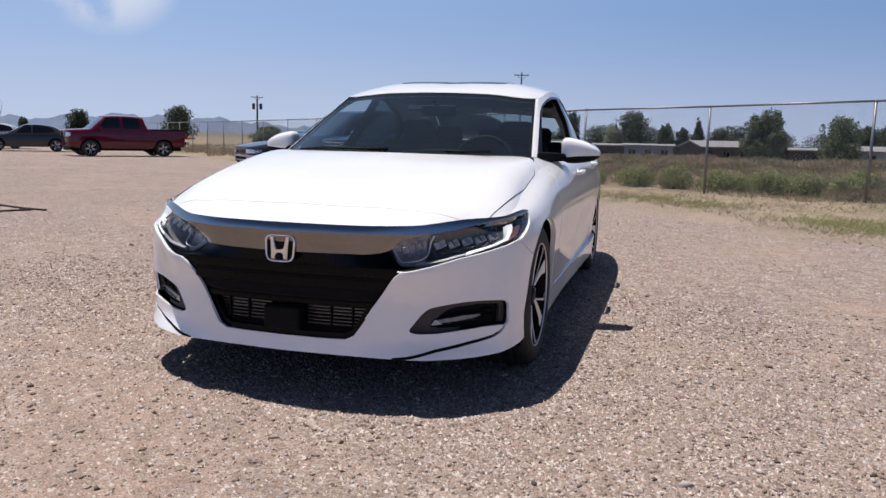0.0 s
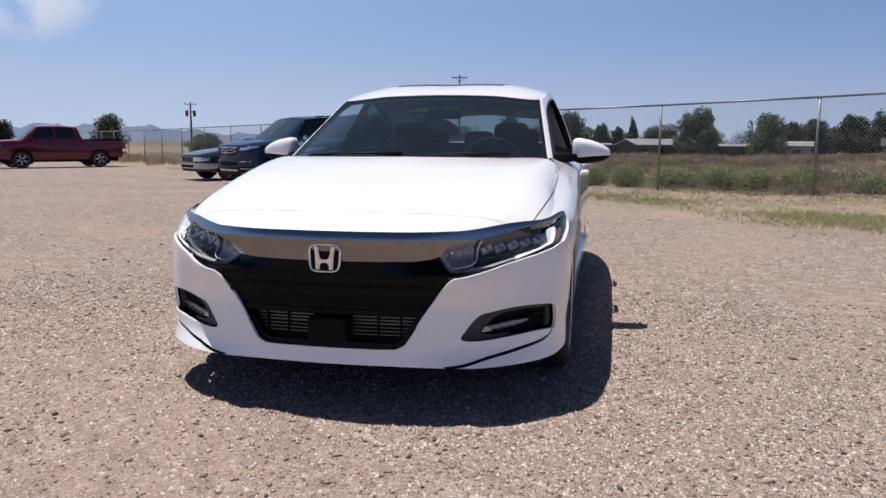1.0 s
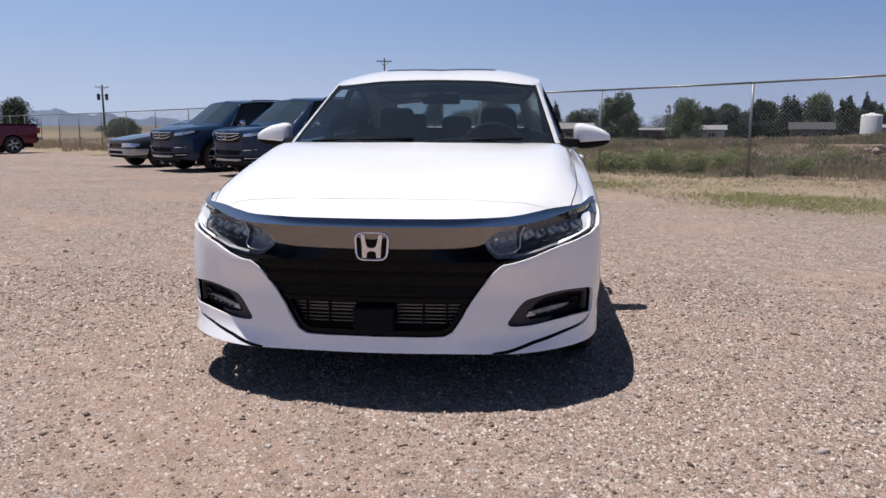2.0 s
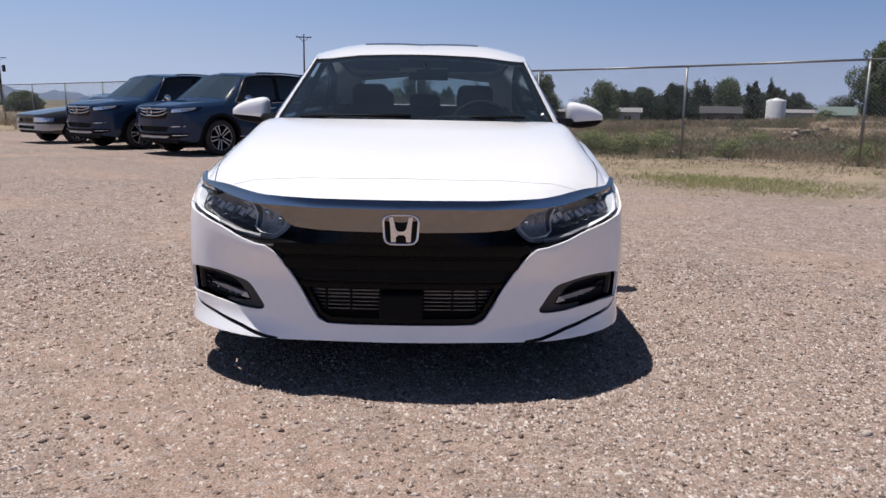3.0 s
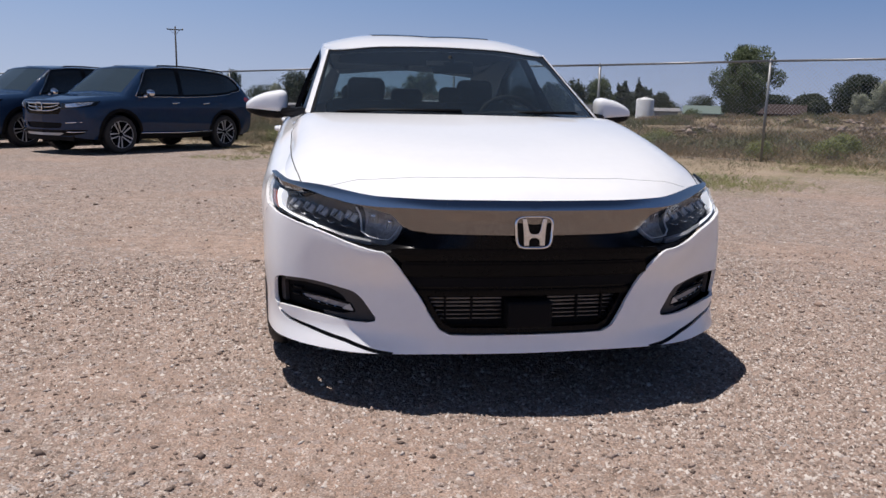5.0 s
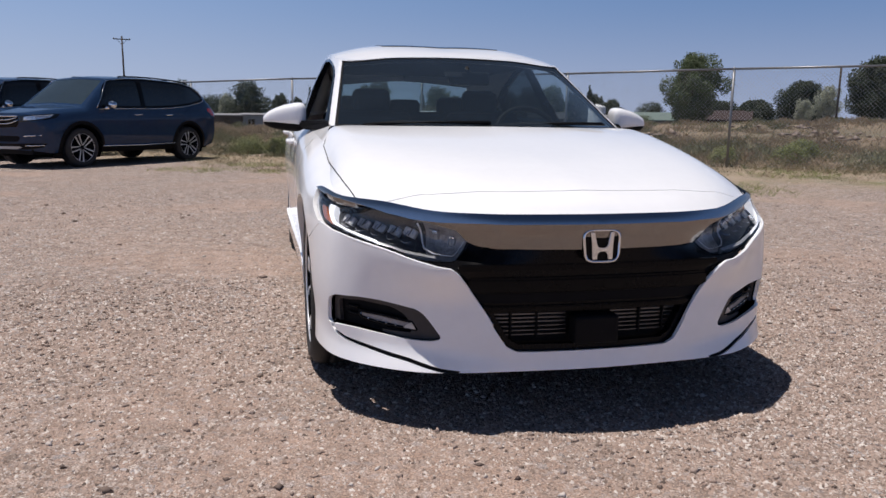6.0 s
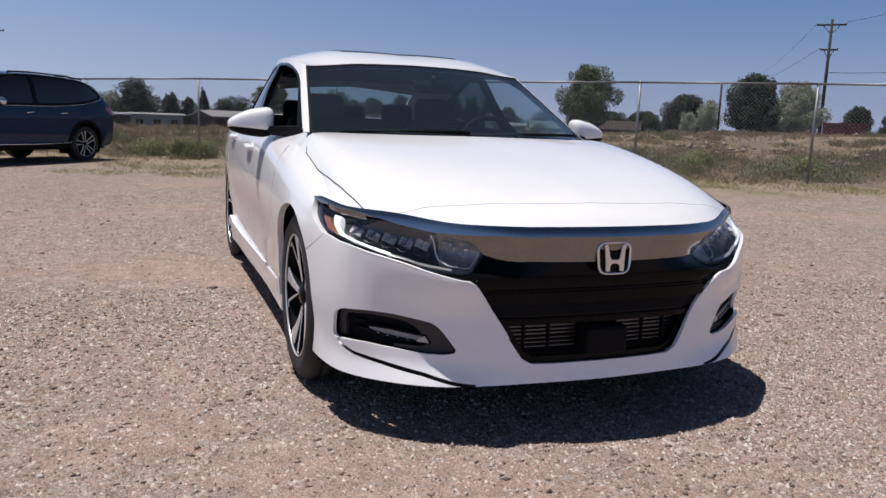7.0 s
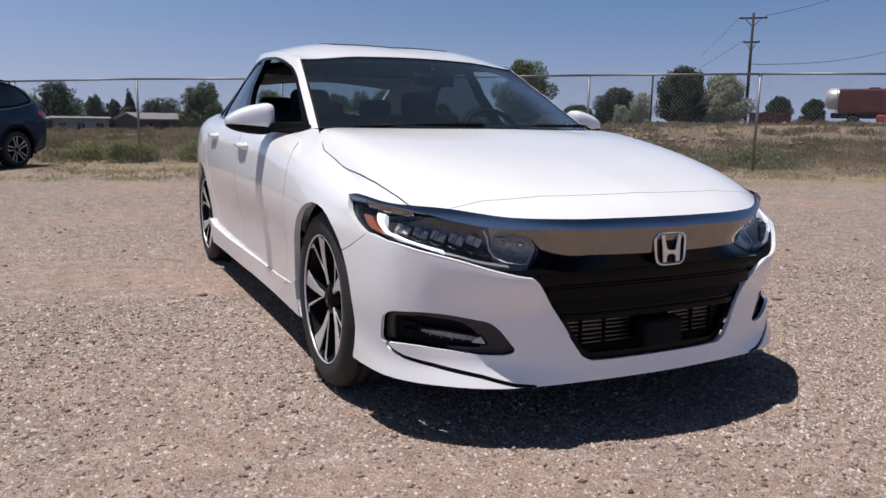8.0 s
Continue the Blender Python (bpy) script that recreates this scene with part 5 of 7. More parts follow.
def suv_stations():
    low = [(.90, .28), (.965, .44), (.985, .62)]
    S = [(-.065, [(.0004, .36), (.0004, .48), (.0004, .66), (.0004, .86), (.0004, .97), (.0004, 1.005), (0, 1.01)])]
    S.append((-.025, [(.40, .35), (.47, .46), (.50, .66), (.51, .86), (.50, .965), (.42, 1.01), (0, 1.022)]))
    S.append((.10, [(.70, .33), (.79, .46), (.82, .66), (.82, .86), (.785, .975), (.66, 1.03), (0, 1.05)]))
    S.append((.38, [(.88, .29), (.945, .45), (.96, .64), (.95, .88), (.895, 1.01), (.77, 1.08), (0, 1.105)]))
    S.append((.78, [*low, (.985, .90), (.94, 1.05), (.82, 1.12), (0, 1.15)]))
    S.append((1.08, [*low, (.985, .91), (.945, 1.07), (.84, 1.145), (0, 1.185)]))
    S.append((1.42, [*low, (.985, .92), (.95, 1.09), (.79, 1.42), (0, 1.465)]))
    S.append((1.77, [*low, (.985, .92), (.95, 1.10), (.735, 1.69), (0, 1.745)]))
    S.append((2.75, [*low, (.985, .94), (.95, 1.11), (.725, 1.74), (0, 1.795)]))
    S.append((3.77, [*low, (.985, .95), (.95, 1.13), (.72, 1.70), (0, 1.77)]))
    S.append((4.30, [(.90, .30), (.95, .46), (.97, .64), (.97, .96), (.92, 1.15), (.69, 1.60), (0, 1.70)]))
    S.append((4.52, [(.85, .33), (.91, .48), (.94, .66), (.945, .96), (.90, 1.14), (.74, 1.38), (0, 1.48)]))
    S.append((4.70, [(.78, .36), (.85, .50), (.88, .68), (.89, .95), (.86, 1.08), (.80, 1.14), (0, 1.18)]))
    S.append((4.75, [(.0004, .38), (.0004, .52), (.0004, .70), (.0004, .92), (.0004, 1.04), (.0004, 1.08), (0, 1.10)]))
    return S


SUV_GLASS = [
    ("windscreen", [(5.12, 5.12), (5.12, 6.05), (6.85, 6.05), (6.88, 5.12), (6, 5.1)]),
    ("window_trim", [(5.75, 4.12), (6.5, 4.06), (7.5, 4.05), (8.5, 4.08), (9.3, 4.17), (10.0, 4.30), (10.35, 4.44), (10.2, 4.60), (9.7, 4.86), (9, 4.93), (8, 4.94), (7.2, 4.94), (6.6, 4.90)]),
    ("side_window", [(5.9, 4.16), (6.8, 4.14), (7.72, 4.14), (7.74, 4.86), (7.3, 4.87), (6.9, 4.84), (6.4, 4.66)]),
    ("rear_side_window", [(7.82, 4.14), (8.6, 4.17), (9.3, 4.25), (9.9, 4.36), (10.15, 4.46), (10.05, 4.55), (9.6, 4.78), (9, 4.86), (8.2, 4.87), (7.84, 4.87)]),
    ("tail_lamp", [(10.55, 3.75), (11.2, 3.2), (12.1, 3.1), (12.1, 3.9), (11.4, 4.05), (10.7, 4.05)]),
]
SUV_FACE = [
    ("cladding", [(0, .35), (.60, .36), (.84, .40), (.90, .47), (.62, .47), (0, .46)]),
    ("skid_plate", [(0, .36), (.44, .365), (.54, .40), (.48, .415), (0, .405)]),
    ("lower_grille", [(0, .49), (.46, .50), (.52, .56), (.50, .60), (0, .60)]),
    ("grille", [(0, .74), (.46, .76), (.52, .83), (.52, .93), (.47, .965), (0, .97)]),
    ("lamp_housing", [(.53, .85), (.70, .86), (.86, .885), (.945, .93), (.93, 1.01), (.78, .985), (.54, .965)]),
    ("headlight", [(.62, .885), (.70, .89), (.86, .912), (.92, .945), (.912, .995), (.78, .970), (.63, .948)]),
]


def suv_extra(root, sh):
    # chrome grille bars, emblem, fog trims, mirrors, handles, roof rails, side strips
    for z, w, h, lift in ((.955, .56, .017, .015), (.885, .47, .012, .055), (.815, .49, .010, .075)):
        bm = bmesh.new()
        xs = np.linspace(-w, w, 17)
        tube(bm, [(x, -.082 + .075 * (abs(x) / .5) ** 3, z + lift * (abs(x) / w) ** 4) for x in xs], h, 6)
        part("grille_bar", bm, M_CHROME, root)
    bm = bmesh.new()
    tube(bm, [(p[0] * 1.35, -.102, .90 + p[2] * 1.35) for p in squircle(.06, .052, 24)], .010, 6, closed=True)
    part("emblem", bm, M_CHROME, root)
    for s in (1, -1):
        bm = bmesh.new()
        tube(bm, [(s * .60, .0, .60), (s * .74, .05, .61), (s * .86, .16, .62)], .014, 6)
        part("fog_lamp_trim", bm, M_CHROME, root)
        bm = bmesh.new()
        tube(bm, [(s * .62, .0, .43), (s * .75, .05, .43), (s * .88, .20, .44)], .012, 6)
        part("bumper_strip", bm, M_CHROME, root)
        bm = bmesh.new()
        bmesh.ops.create_uvsphere(bm, u_segments=16, v_segments=10, radius=1, matrix=Matrix.Translation((s * 1.07, 1.58, 1.19)) @ Matrix.Diagonal((.125, .075, .085, 1)))
        for f in bm.faces:
            f.smooth = True
        tube(bm, [(s * .90, 1.52, 1.10), (s * 1.02, 1.56, 1.15)], .035, 8)
        part("door_mirror", bm, M_CHROME, root, "chrome mirror cap")
        for y in (2.32, 3.18):
            bm = bmesh.new()
            tube(bm, [(s * .965, y - .10, 1.0), (s * 1.005, y - .07, 1.0), (s * 1.005, y + .07, 1.01), (s * .965, y + .10, 1.01)], .015, 6)
            part("door_handle", bm, M_CHROME, root)
        bm = bmesh.new()
        tube(bm, [(s * .985, 1.40, .40), (s * .992, 2.4, .39), (s * .985, 3.32, .41)], .014, 6)
        part("sill_strip", bm, M_CHROME, root)
    # thin bright lines over and under the side windows
    for pts in ([(u, 4.04 + .25 * max(0, (u - 8) / 2) ** 1.5) for u in np.linspace(5.9, 10.2, 16)], [(5.75, 4.12), (6.2, 4.5), (6.95, 4.93), (7.5, 4.97), (8, 4.97), (9, 4.96), (9.6, 4.89), (10.05, 4.70), (10.35, 4.48), (10.2, 4.33)]):
        for s in (1, -1):
            bm = bmesh.new()
            tube(bm, [Vector(q) for q in sh.line(pts, .006) * (s, 1, 1)], .007, 6)
            part("window_strip", bm, M_CHROME, root)
    for s in (1, -1):
        bm = bmesh.new()
        rail_line = sh.line([(u, 5.12) for u in np.linspace(7.4, 9.5, 10)], .026) * (s, 1, 1)
        tube(bm, [Vector(q) - Vector((0, 0, .04)) for q in rail_line[:1]] + [Vector(q) for q in rail_line] + [Vector(q) - Vector((0, 0, .05)) for q in rail_line[-1:]], .016, 6)
        part("roof_rail", bm, M_BLACK_GLOSS, root)
    bm = bmesh.new()
    box(bm, -.03, .03, 4.0, 4.16, 1.76, 1.81, .02)
    part("roof_antenna", bm, M_NAVY, root)


def placed(wx, wy, heading, track_half, y_axle, dz=0.0):
    """Pose of a car whose front wheel on its own left-hand side (seen from the front, the right one) stands at (wx, wy)."""
    h = Vector((*heading, 0)).normalized()
    right = Vector((h.y, -h.x, 0))
    o = Vector((wx, wy, 0)) + right * track_half + h * y_axle
    m = Matrix(((-right.x, -h.x, 0, o.x), (-right.y, -h.y, 0, o.y), (0, 0, 1, gz(wx, wy) + dz), (0, 0, 0, 1)))
    return m


SUV_WHEEL = ([((.022, .04), (.036, .258), .005, .011, .092, .108, .012), ((-.022, .04), (-.058, .254), .005, .011, .092, .108, .012)], [((0, .04), (0, .255), .03, .06, .05, .06, .02)])
HEAD = (-.619, -.785)
for wx, wy in ((-4.42, 13.55), (-6.77, 15.34)):
    vehicle("suv", "dark blue sport utility vehicle with chrome grille, parked on gravel", suv_stations(), (.95, 3.77), .375, .845, M_NAVY, placed(wx, wy, HEAD, .845, .95), SUV_GLASS, cladding=.06, group="cars parked in a row", lamps=SUV_FACE, style=SUV_WHEEL, extra=suv_extra, straight=(5, 7))


def saloon_stations(h=1.42, w=.90):
    low = [(w * .93, .24), (w * .98, .38), (w, .52)]
    S = [(-.04, [(.0004, .34), (.0004, .42), (.0004, .52), (.0004, .62), (.0004, .68), (.0004, .70), (0, .71)])]
    S.append((-.02, [(w * .5, .32), (w * .55, .40), (w * .56, .52), (w * .56, .62), (w * .54, .69), (w * .48, .725), (0, .73)]))
    S.append((.10, [(w * .78, .27), (w * .87, .39), (w * .89, .52), (w * .88, .62), (w * .84, .70), (w * .74, .75), (0, .765)]))
    S.append((.85, [*low, (w * .99, .70), (w * .93, .82), (w * .82, .87), (0, .90)]))
    S.append((1.35, [*low, (w * .99, .72), (w * .94, .86), (w * .84, .92), (0, .96)]))
    S.append((1.80, [*low, (w * .99, .74), (w * .94, .90), (w * .74, 1.17), (0, 1.22)]))
    S.append((2.15, [*low, (w * .99, .74), (w * .94, .91), (w * .67, h - .06), (0, h - .02)]))
    S.append((2.75, [*low, (w * .99, .75), (w * .94, .92), (w * .66, h - .04), (0, h)]))
    S.append((3.45, [*low, (w * .99, .77), (w * .94, .94), (w * .66, h - .14), (0, h - .08)]))
    S.append((3.95, [*low, (w * .98, .78), (w * .92, .95), (w * .74, 1.04), (0, 1.07)]))
    S.append((4.45, [(w * .86, .30), (w * .92, .42), (w * .94, .56), (w * .94, .78), (w * .88, .94), (w * .76, .99), (0, 1.02)]))
    S.append((4.58, [(.0004, .34), (.0004, .46), (.0004, .60), (.0004, .76), (.0004, .88), (.0004, .92), (0, .93)]))
    return S


SALOON_GLASS = [
    ("windscreen", [(4.1, 5.12), (4.1, 6.05), (5.85, 6.05), (5.88, 5.12), (5, 5.1)]),
    ("side_window", [(4.75, 4.16), (6.0, 4.12), (6.45, 4.12), (6.45, 4.85), (5.9, 4.85), (5.4, 4.66)]),
    ("rear_side_window", [(6.6, 4.12), (7.6, 4.12), (8.2, 4.25), (7.9, 4.7), (7.3, 4.85), (6.6, 4.85)]),
]
SALOON_FACE = [
    ("bumper", [(0, .34), (.62, .34), (.85, .38), (.87, .50), (.60, .50), (0, .50)]),
    ("lower_grille", [(0, .37), (.40, .37), (.43, .45), (0, .45)]),
    ("grille", [(0, .545), (.33, .545), (.35, .635), (0, .645)]),
    ("headlight", [(.40, .545), (.62, .55), (.82, .57), (.81, .655), (.60, .665), (.41, .655)]),
]


def coupe_extra(root, sh):
    for s in (1, -1):
        bm = bmesh.new()
        bmesh.ops.create_uvsphere(bm, u_segments=14, v_segments=8, radius=1, matrix=Matrix.Translation((s * .95, 1.62, .98)) @ Matrix.Diagonal((.10, .06, .065, 1)))
        tube(bm, [(s * .82, 1.60, .92), (s * .92, 1.62, .96)], .025, 8)
        part("door_mirror", bm, M_GREY, root)


coupe = vehicle("coupe", "charcoal two-tone coupe with silver bumper, parked on gravel", saloon_stations(1.32, .87), (.85, 3.45), .31, .76, M_GREY, placed(-9.12, 17.23, HEAD, .76, .85), SALOON_GLASS, group="cars parked in a row", lamps=SALOON_FACE, extra=coupe_extra)


def truck_stations():
    low = [(.86, .36), (.91, .50), (.925, .68)]
    S = [(-.05, [(.0004, .46), (.0004, .56), (.0004, .72), (.0004, .92), (.0004, 1.06), (.0004, 1.11), (0, 1.12)])]
    S.append((-.02, [(.46, .44), (.52, .55), (.54, .72), (.54, .92), (.52, 1.07), (.46, 1.13), (0, 1.14)]))
    S.append((.10, [(.74, .42), (.82, .53), (.84, .72), (.84, .93), (.80, 1.09), (.70, 1.16), (0, 1.18)]))
    S.append((.58, [*low, (.92, .94), (.88, 1.11), (.78, 1.19), (0, 1.22)]))
    S.append((.95, [*low, (.92, .96), (.89, 1.14), (.80, 1.21), (0, 1.25)]))
    S.append((1.27, [*low, (.92, .96), (.89, 1.17), (.74, 1.49), (0, 1.55)]))
    S.append((1.60, [*low, (.92, .96), (.89, 1.18), (.68, 1.78), (0, 1.83)]))
    S.append((2.40, [*low, (.92, .96), (.89, 1.18), (.68, 1.81), (0, 1.87)]))
    S.append((3.22, [*low, (.92, .96), (.89, 1.18), (.68, 1.76), (0, 1.82)]))
    S.append((3.38, [*low, (.92, .96), (.90, 1.17), (.72, 1.34), (0, 1.36)]))
    S.append((3.44, [*low, (.92, .96), (.91, 1.20), (.85, 1.25), (0, 1.16)]))
    S.append((5.08, [(.86, .46), (.91, .55), (.92, .70), (.92, .96), (.91, 1.20), (.85, 1.25), (0, 1.16)]))
    S.append((5.18, [(.0004, .50), (.0004, .58), (.0004, .72), (.0004, .94), (.0004, 1.12), (.0004, 1.16), (0, 1.16)]))
    return S


TRUCK_GLASS = [
    ("windscreen", [(4.1, 5.12), (4.1, 6.05), (5.85, 6.05), (5.88, 5.12), (5, 5.1)]),
    ("side_window", [(4.85, 4.2), (6.0, 4.16), (6.75, 4.16), (6.75, 4.84), (6.1, 4.84), (5.5, 4.66)]),
    ("rear_side_window", [(6.88, 4.16), (7.75, 4.16), (7.75, 4.8), (6.88, 4.84)]),
]
TRUCK_FACE = [
    ("lower_grille", [(0, .48), (.55, .48), (.60, .62), (0, .62)]),
    ("grille", [(0, .76), (.44, .77), (.46, 1.02), (0, 1.04)]),
    ("headlight", [(.50, .86), (.70, .86), (.84, .90), (.84, 1.04), (.66, 1.05), (.50, 1.02)]),
]


def truck_extra(root, sh):
    for s in (1, -1):
        bm = bmesh.new()
        box(bm, s * 1.0 - .09, s * 1.0 + .09, 1.28, 1.38, 1.16, 1.34, .03)
        tube(bm, [(s * .88, 1.30, 1.17), (s * .96, 1.33, 1.21)], .03, 8)
        part("door_mirror", bm, M_RED, root)
        for y in (2.15, 3.1):
            bm = bmesh.new()
            tube(bm, [(s * .915, y - .10, 1.02), (s * .95, y - .06, 1.02), (s * .95, y + .06, 1.02), (s * .915, y + .10, 1.02)], .015, 6)
            part("door_handle", bm, M_BLACK, root)
    boxes("bed_rail", [(-.93, -.82, 3.50, 5.10, 1.235, 1.265), (.82, .93, 3.50, 5.10, 1.235, 1.265)], M_BLACK, root)
    boxes("rear_bumper", [(-.85, .85, 5.16, 5.32, .52, .70)], M_CHROME, root, bevel=.02)
    boxes("tail_lamp", [(.80, .93, 5.08, 5.21, .86, 1.10)], M_TAIL, root, bevel=.01)


pickup = vehicle("pickup_truck", "dark red crew cab pickup truck parked on gravel", truck_stations(), (.90, 4.10), .37, .80, M_RED, placed(-22.9, 25.6, (-.60, -.80), .80, .90), TRUCK_GLASS, lamps=TRUCK_FACE, extra=truck_extra)
vehicle("saloon_car", "dark grey saloon car parked at the far edge of the yard", saloon_stations(1.42, .90), (.85, 3.55), .32, .78, M_GREY, placed(-31.0, 28.4, (-.72, -.69), .78, .85), SALOON_GLASS, lamps=SALOON_FACE, group="cars at the far edge of the yard")
vehicle("saloon_car", "silver saloon car parked at the far edge of the yard", saloon_stations(1.46, .92), (.85, 3.55), .32, .78, M_SILVER, placed(-35.8, 30.5, (-.72, -.69), .78, .85), SALOON_GLASS, lamps=SALOON_FACE, group="cars at the far edge of the yard")


# ---- the yard and the country round it ----
def ground_material():
    m = bpy.data.materials.new("gravel_and_dry_ground")
    m.use_nodes = True
    nt = m.node_tree
    p = nt.nodes["Principled BSDF"]
    p.inputs["Roughness"].default_value = 0.92
    p.inputs["Specular IOR Level"].default_value = 0.25
    geo = node(nt, "ShaderNodeNewGeometry")
    L = nt.links.new

    def noise_tex(scale, detail=4.0, rough=0.6):
        n = node(nt, "ShaderNodeTexNoise", Scale=scale, Detail=detail, Roughness=rough)
        L(geo.outputs["Position"], n.inputs["Vector"])
        return n.outputs["Fac"]

    def ramp(src, a, b, lo=0.0, hi=1.0):
        r = node(nt, "ShaderNodeMapRange")
        for k, v in (("From Min", a), ("From Max", b), ("To Min", lo), ("To Max", hi)):
            r.inputs[k].default_value = v
        L(src, r.inputs["Value"])
        return r.outputs[0]

    def mix(fac, a, b):
        x = node(nt, "ShaderNodeMix")
        x.data_type = "RGBA"
        if isinstance(fac, float):
            x.inputs["Factor"].default_value = fac
        else:
            L(fac, x.inputs["Factor"])
        for sock, v in (("A", a), ("B", b)):
            if isinstance(v, tuple):
                x.inputs[sock].default_value = (*v, 1)
            else:
                L(v, x.inputs[sock])
        return x.outputs["Result"]

    def calc(op, a, b=None):
        n = node(nt, "ShaderNodeMath")
        n.operation = op
        for i, v in enumerate((a, b)):
            if v is None:
                continue
            if isinstance(v, (int, float)):
                n.inputs[i].default_value = v
            else:
                L(v, n.inputs[i])
        return n.outputs[0]

    def stones(scale):
        v = node(nt, "ShaderNodeTexVoronoi", Scale=scale, Randomness=1.0)
        L(geo.outputs["Position"], v.inputs["Vector"])
        return v

    # gravel: dusty fines, reddish bare patches, packed stones of three sizes
    fines = mix(ramp(noise_tex(2.2), .35, .68), (.295, .219, .178), (.360, .278, .232))
    fines = mix(ramp(noise_tex(60, 3.0), .35, .70, 0, .4), fines, (.215, .158, .127))
    at = node(nt, "ShaderNodeSeparateXYZ")
    L(geo.outputs["Position"], at.inputs[0])
    px, py = at.outputs[0], at.outputs[1]
    lump = calc("ADD", calc("SINE", calc("ADD", calc("MULTIPLY", px, 1.7), calc("SINE", calc("MULTIPLY", py, 2.3)))), calc("SINE", calc("ADD", calc("MULTIPLY", py, 1.9), calc("MULTIPLY", calc("SINE", calc("MULTIPLY", px, 1.1)), 1.4))))
    lump = calc("ADD", lump, ramp(noise_tex(1.7, 5.0), .3, .7, -.9, .9))
    bare = calc("MAXIMUM", calc("MULTIPLY", ramp(noise_tex(.62, 4.0), .47, .66), .7), ramp(lump, -.5, -1.8, 0, .8))
    fines = mix(calc("MULTIPLY", bare, .7), fines, (.375, .262, .202))
    layers = []
    for scale, low, high in ((30, (.16, .122, .102), (.58, .505, .455)), (62, (.13, .098, .081), (.62, .54, .485)), (125, (.11, .082, .068), (.60, .515, .455))):
        v = stones(scale)
        sp = node(nt, "ShaderNodeSeparateColor")
        L(v.outputs["Color"], sp.inputs[0])
        tone = mix(sp.outputs[1], low, high)
        tone = mix(calc("MULTIPLY", calc("GREATER_THAN", sp.outputs[2], .82), .7), tone, (.38, .275, .225))
        tone = mix(calc("MULTIPLY", calc("LESS_THAN", sp.outputs[2], .14), .7), tone, (.36, .36, .375))
        body = ramp(v.outputs["Distance"], .74, .50)
        layers.append((sp, tone, body))
    few = calc("SUBTRACT", 1.0, calc("MULTIPLY", bare, .75))
    is_fine = calc("MULTIPLY", layers[2][2], calc("MULTIPLY", few, .85))
    is_small = calc("MULTIPLY", calc("MULTIPLY", layers[1][2], calc("GREATER_THAN", layers[1][0].outputs[0], .42)), few)
    is_big = calc("MULTIPLY", calc("MULTIPLY", layers[0][2], calc("GREATER_THAN", layers[0][0].outputs[0], .64)), few)
    gravel = mix(is_fine, fines, layers[2][1])
    gravel = mix(calc("MULTIPLY", is_small, .9), gravel, layers[1][1])
    gravel = mix(calc("MULTIPLY", is_big, .9), gravel, layers[0][1])
    # trodden and washed streaks over the whole yard
    broad = mix(ramp(noise_tex(6.5, 7.0, .72), .36, .64), (.80, .79, .78), (1.16, 1.15, 1.14))
    streak = node(nt, "ShaderNodeMix")
    streak.data_type = "RGBA"
    streak.blend_type = "MULTIPLY"
    streak.inputs["Factor"].default_value = 1.0
    L(gravel, streak.inputs["A"])
    L(broad, streak.inputs["B"])
    gravel = streak.outputs["Result"]
    grit = node(nt, "ShaderNodeMix")
    grit.data_type = "RGBA"
    grit.blend_type = "MULTIPLY"
    grit.inputs["Factor"].default_value = 1.0
    L(gravel, grit.inputs["A"])
    L(mix(ramp(noise_tex(170, 2.0, .5), .38, .62), (.66, .64, .62), (1.28, 1.27, 1.27)), grit.inputs["B"])
    gravel = grit.outputs["Result"]
    # verge of dry and green grass, then the field
    dot = node(nt, "ShaderNodeVectorMath")
    dot.operation = "DOT_PRODUCT"
    dot.inputs[1].default_value = (.638, .77, 0)
    L(geo.outputs["Position"], dot.inputs[0])
    q = calc("SUBTRACT", dot.outputs["Value"], 12.5)
    sx = node(nt, "ShaderNodeSeparateXYZ")
    L(geo.outputs["Position"], sx.inputs[0])
    wob = calc("ADD", q, ramp(noise_tex(.45, 5.0), .3, .7, -1.5, 1.5))
    wob = calc("SUBTRACT", wob, calc("ADD", ramp(sx.outputs[0], 5.0, 7.6, 0, 2.5), ramp(sx.outputs[0], 1.0, -3.0, 0, 1.7)))
    dry = mix(ramp(noise_tex(1.6, 5.0), .35, .65), (.36, .288, .205), (.285, .226, .157))
    green = mix(ramp(noise_tex(4.0, 5.0), .35, .65), (.145, .165, .065), (.225, .20, .095))
    verge = mix(ramp(noise_tex(.7, 5.0), .52, .70), dry, green)
    col = mix(ramp(wob, -5.2, -3.0), gravel, verge)
    field = mix(ramp(noise_tex(.30, 6.0), .38, .62), (.290, .215, .150), (.190, .160, .108))
    field = mix(ramp(q, 22, 70), field, mix(ramp(noise_tex(.05, 5.0), .40, .60), (.118, .112, .076), (.165, .140, .100)))
    col = mix(ramp(q, -.4, .8), col, field)
    L(col, p.inputs["Base Color"])
    h = calc("ADD", calc("MULTIPLY", is_big, .9), calc("ADD", calc("MULTIPLY", is_small, .6), calc("ADD", calc("MULTIPLY", is_fine, .35), calc("MULTIPLY", noise_tex(120, 3.0), .5))))
    b = node(nt, "ShaderNodeBump", Strength=1.0, Distance=.009)
    L(h, b.inputs["Height"])
    L(b.outputs[0], p.inputs["Normal"])
    return m


M_GROUND = ground_material()


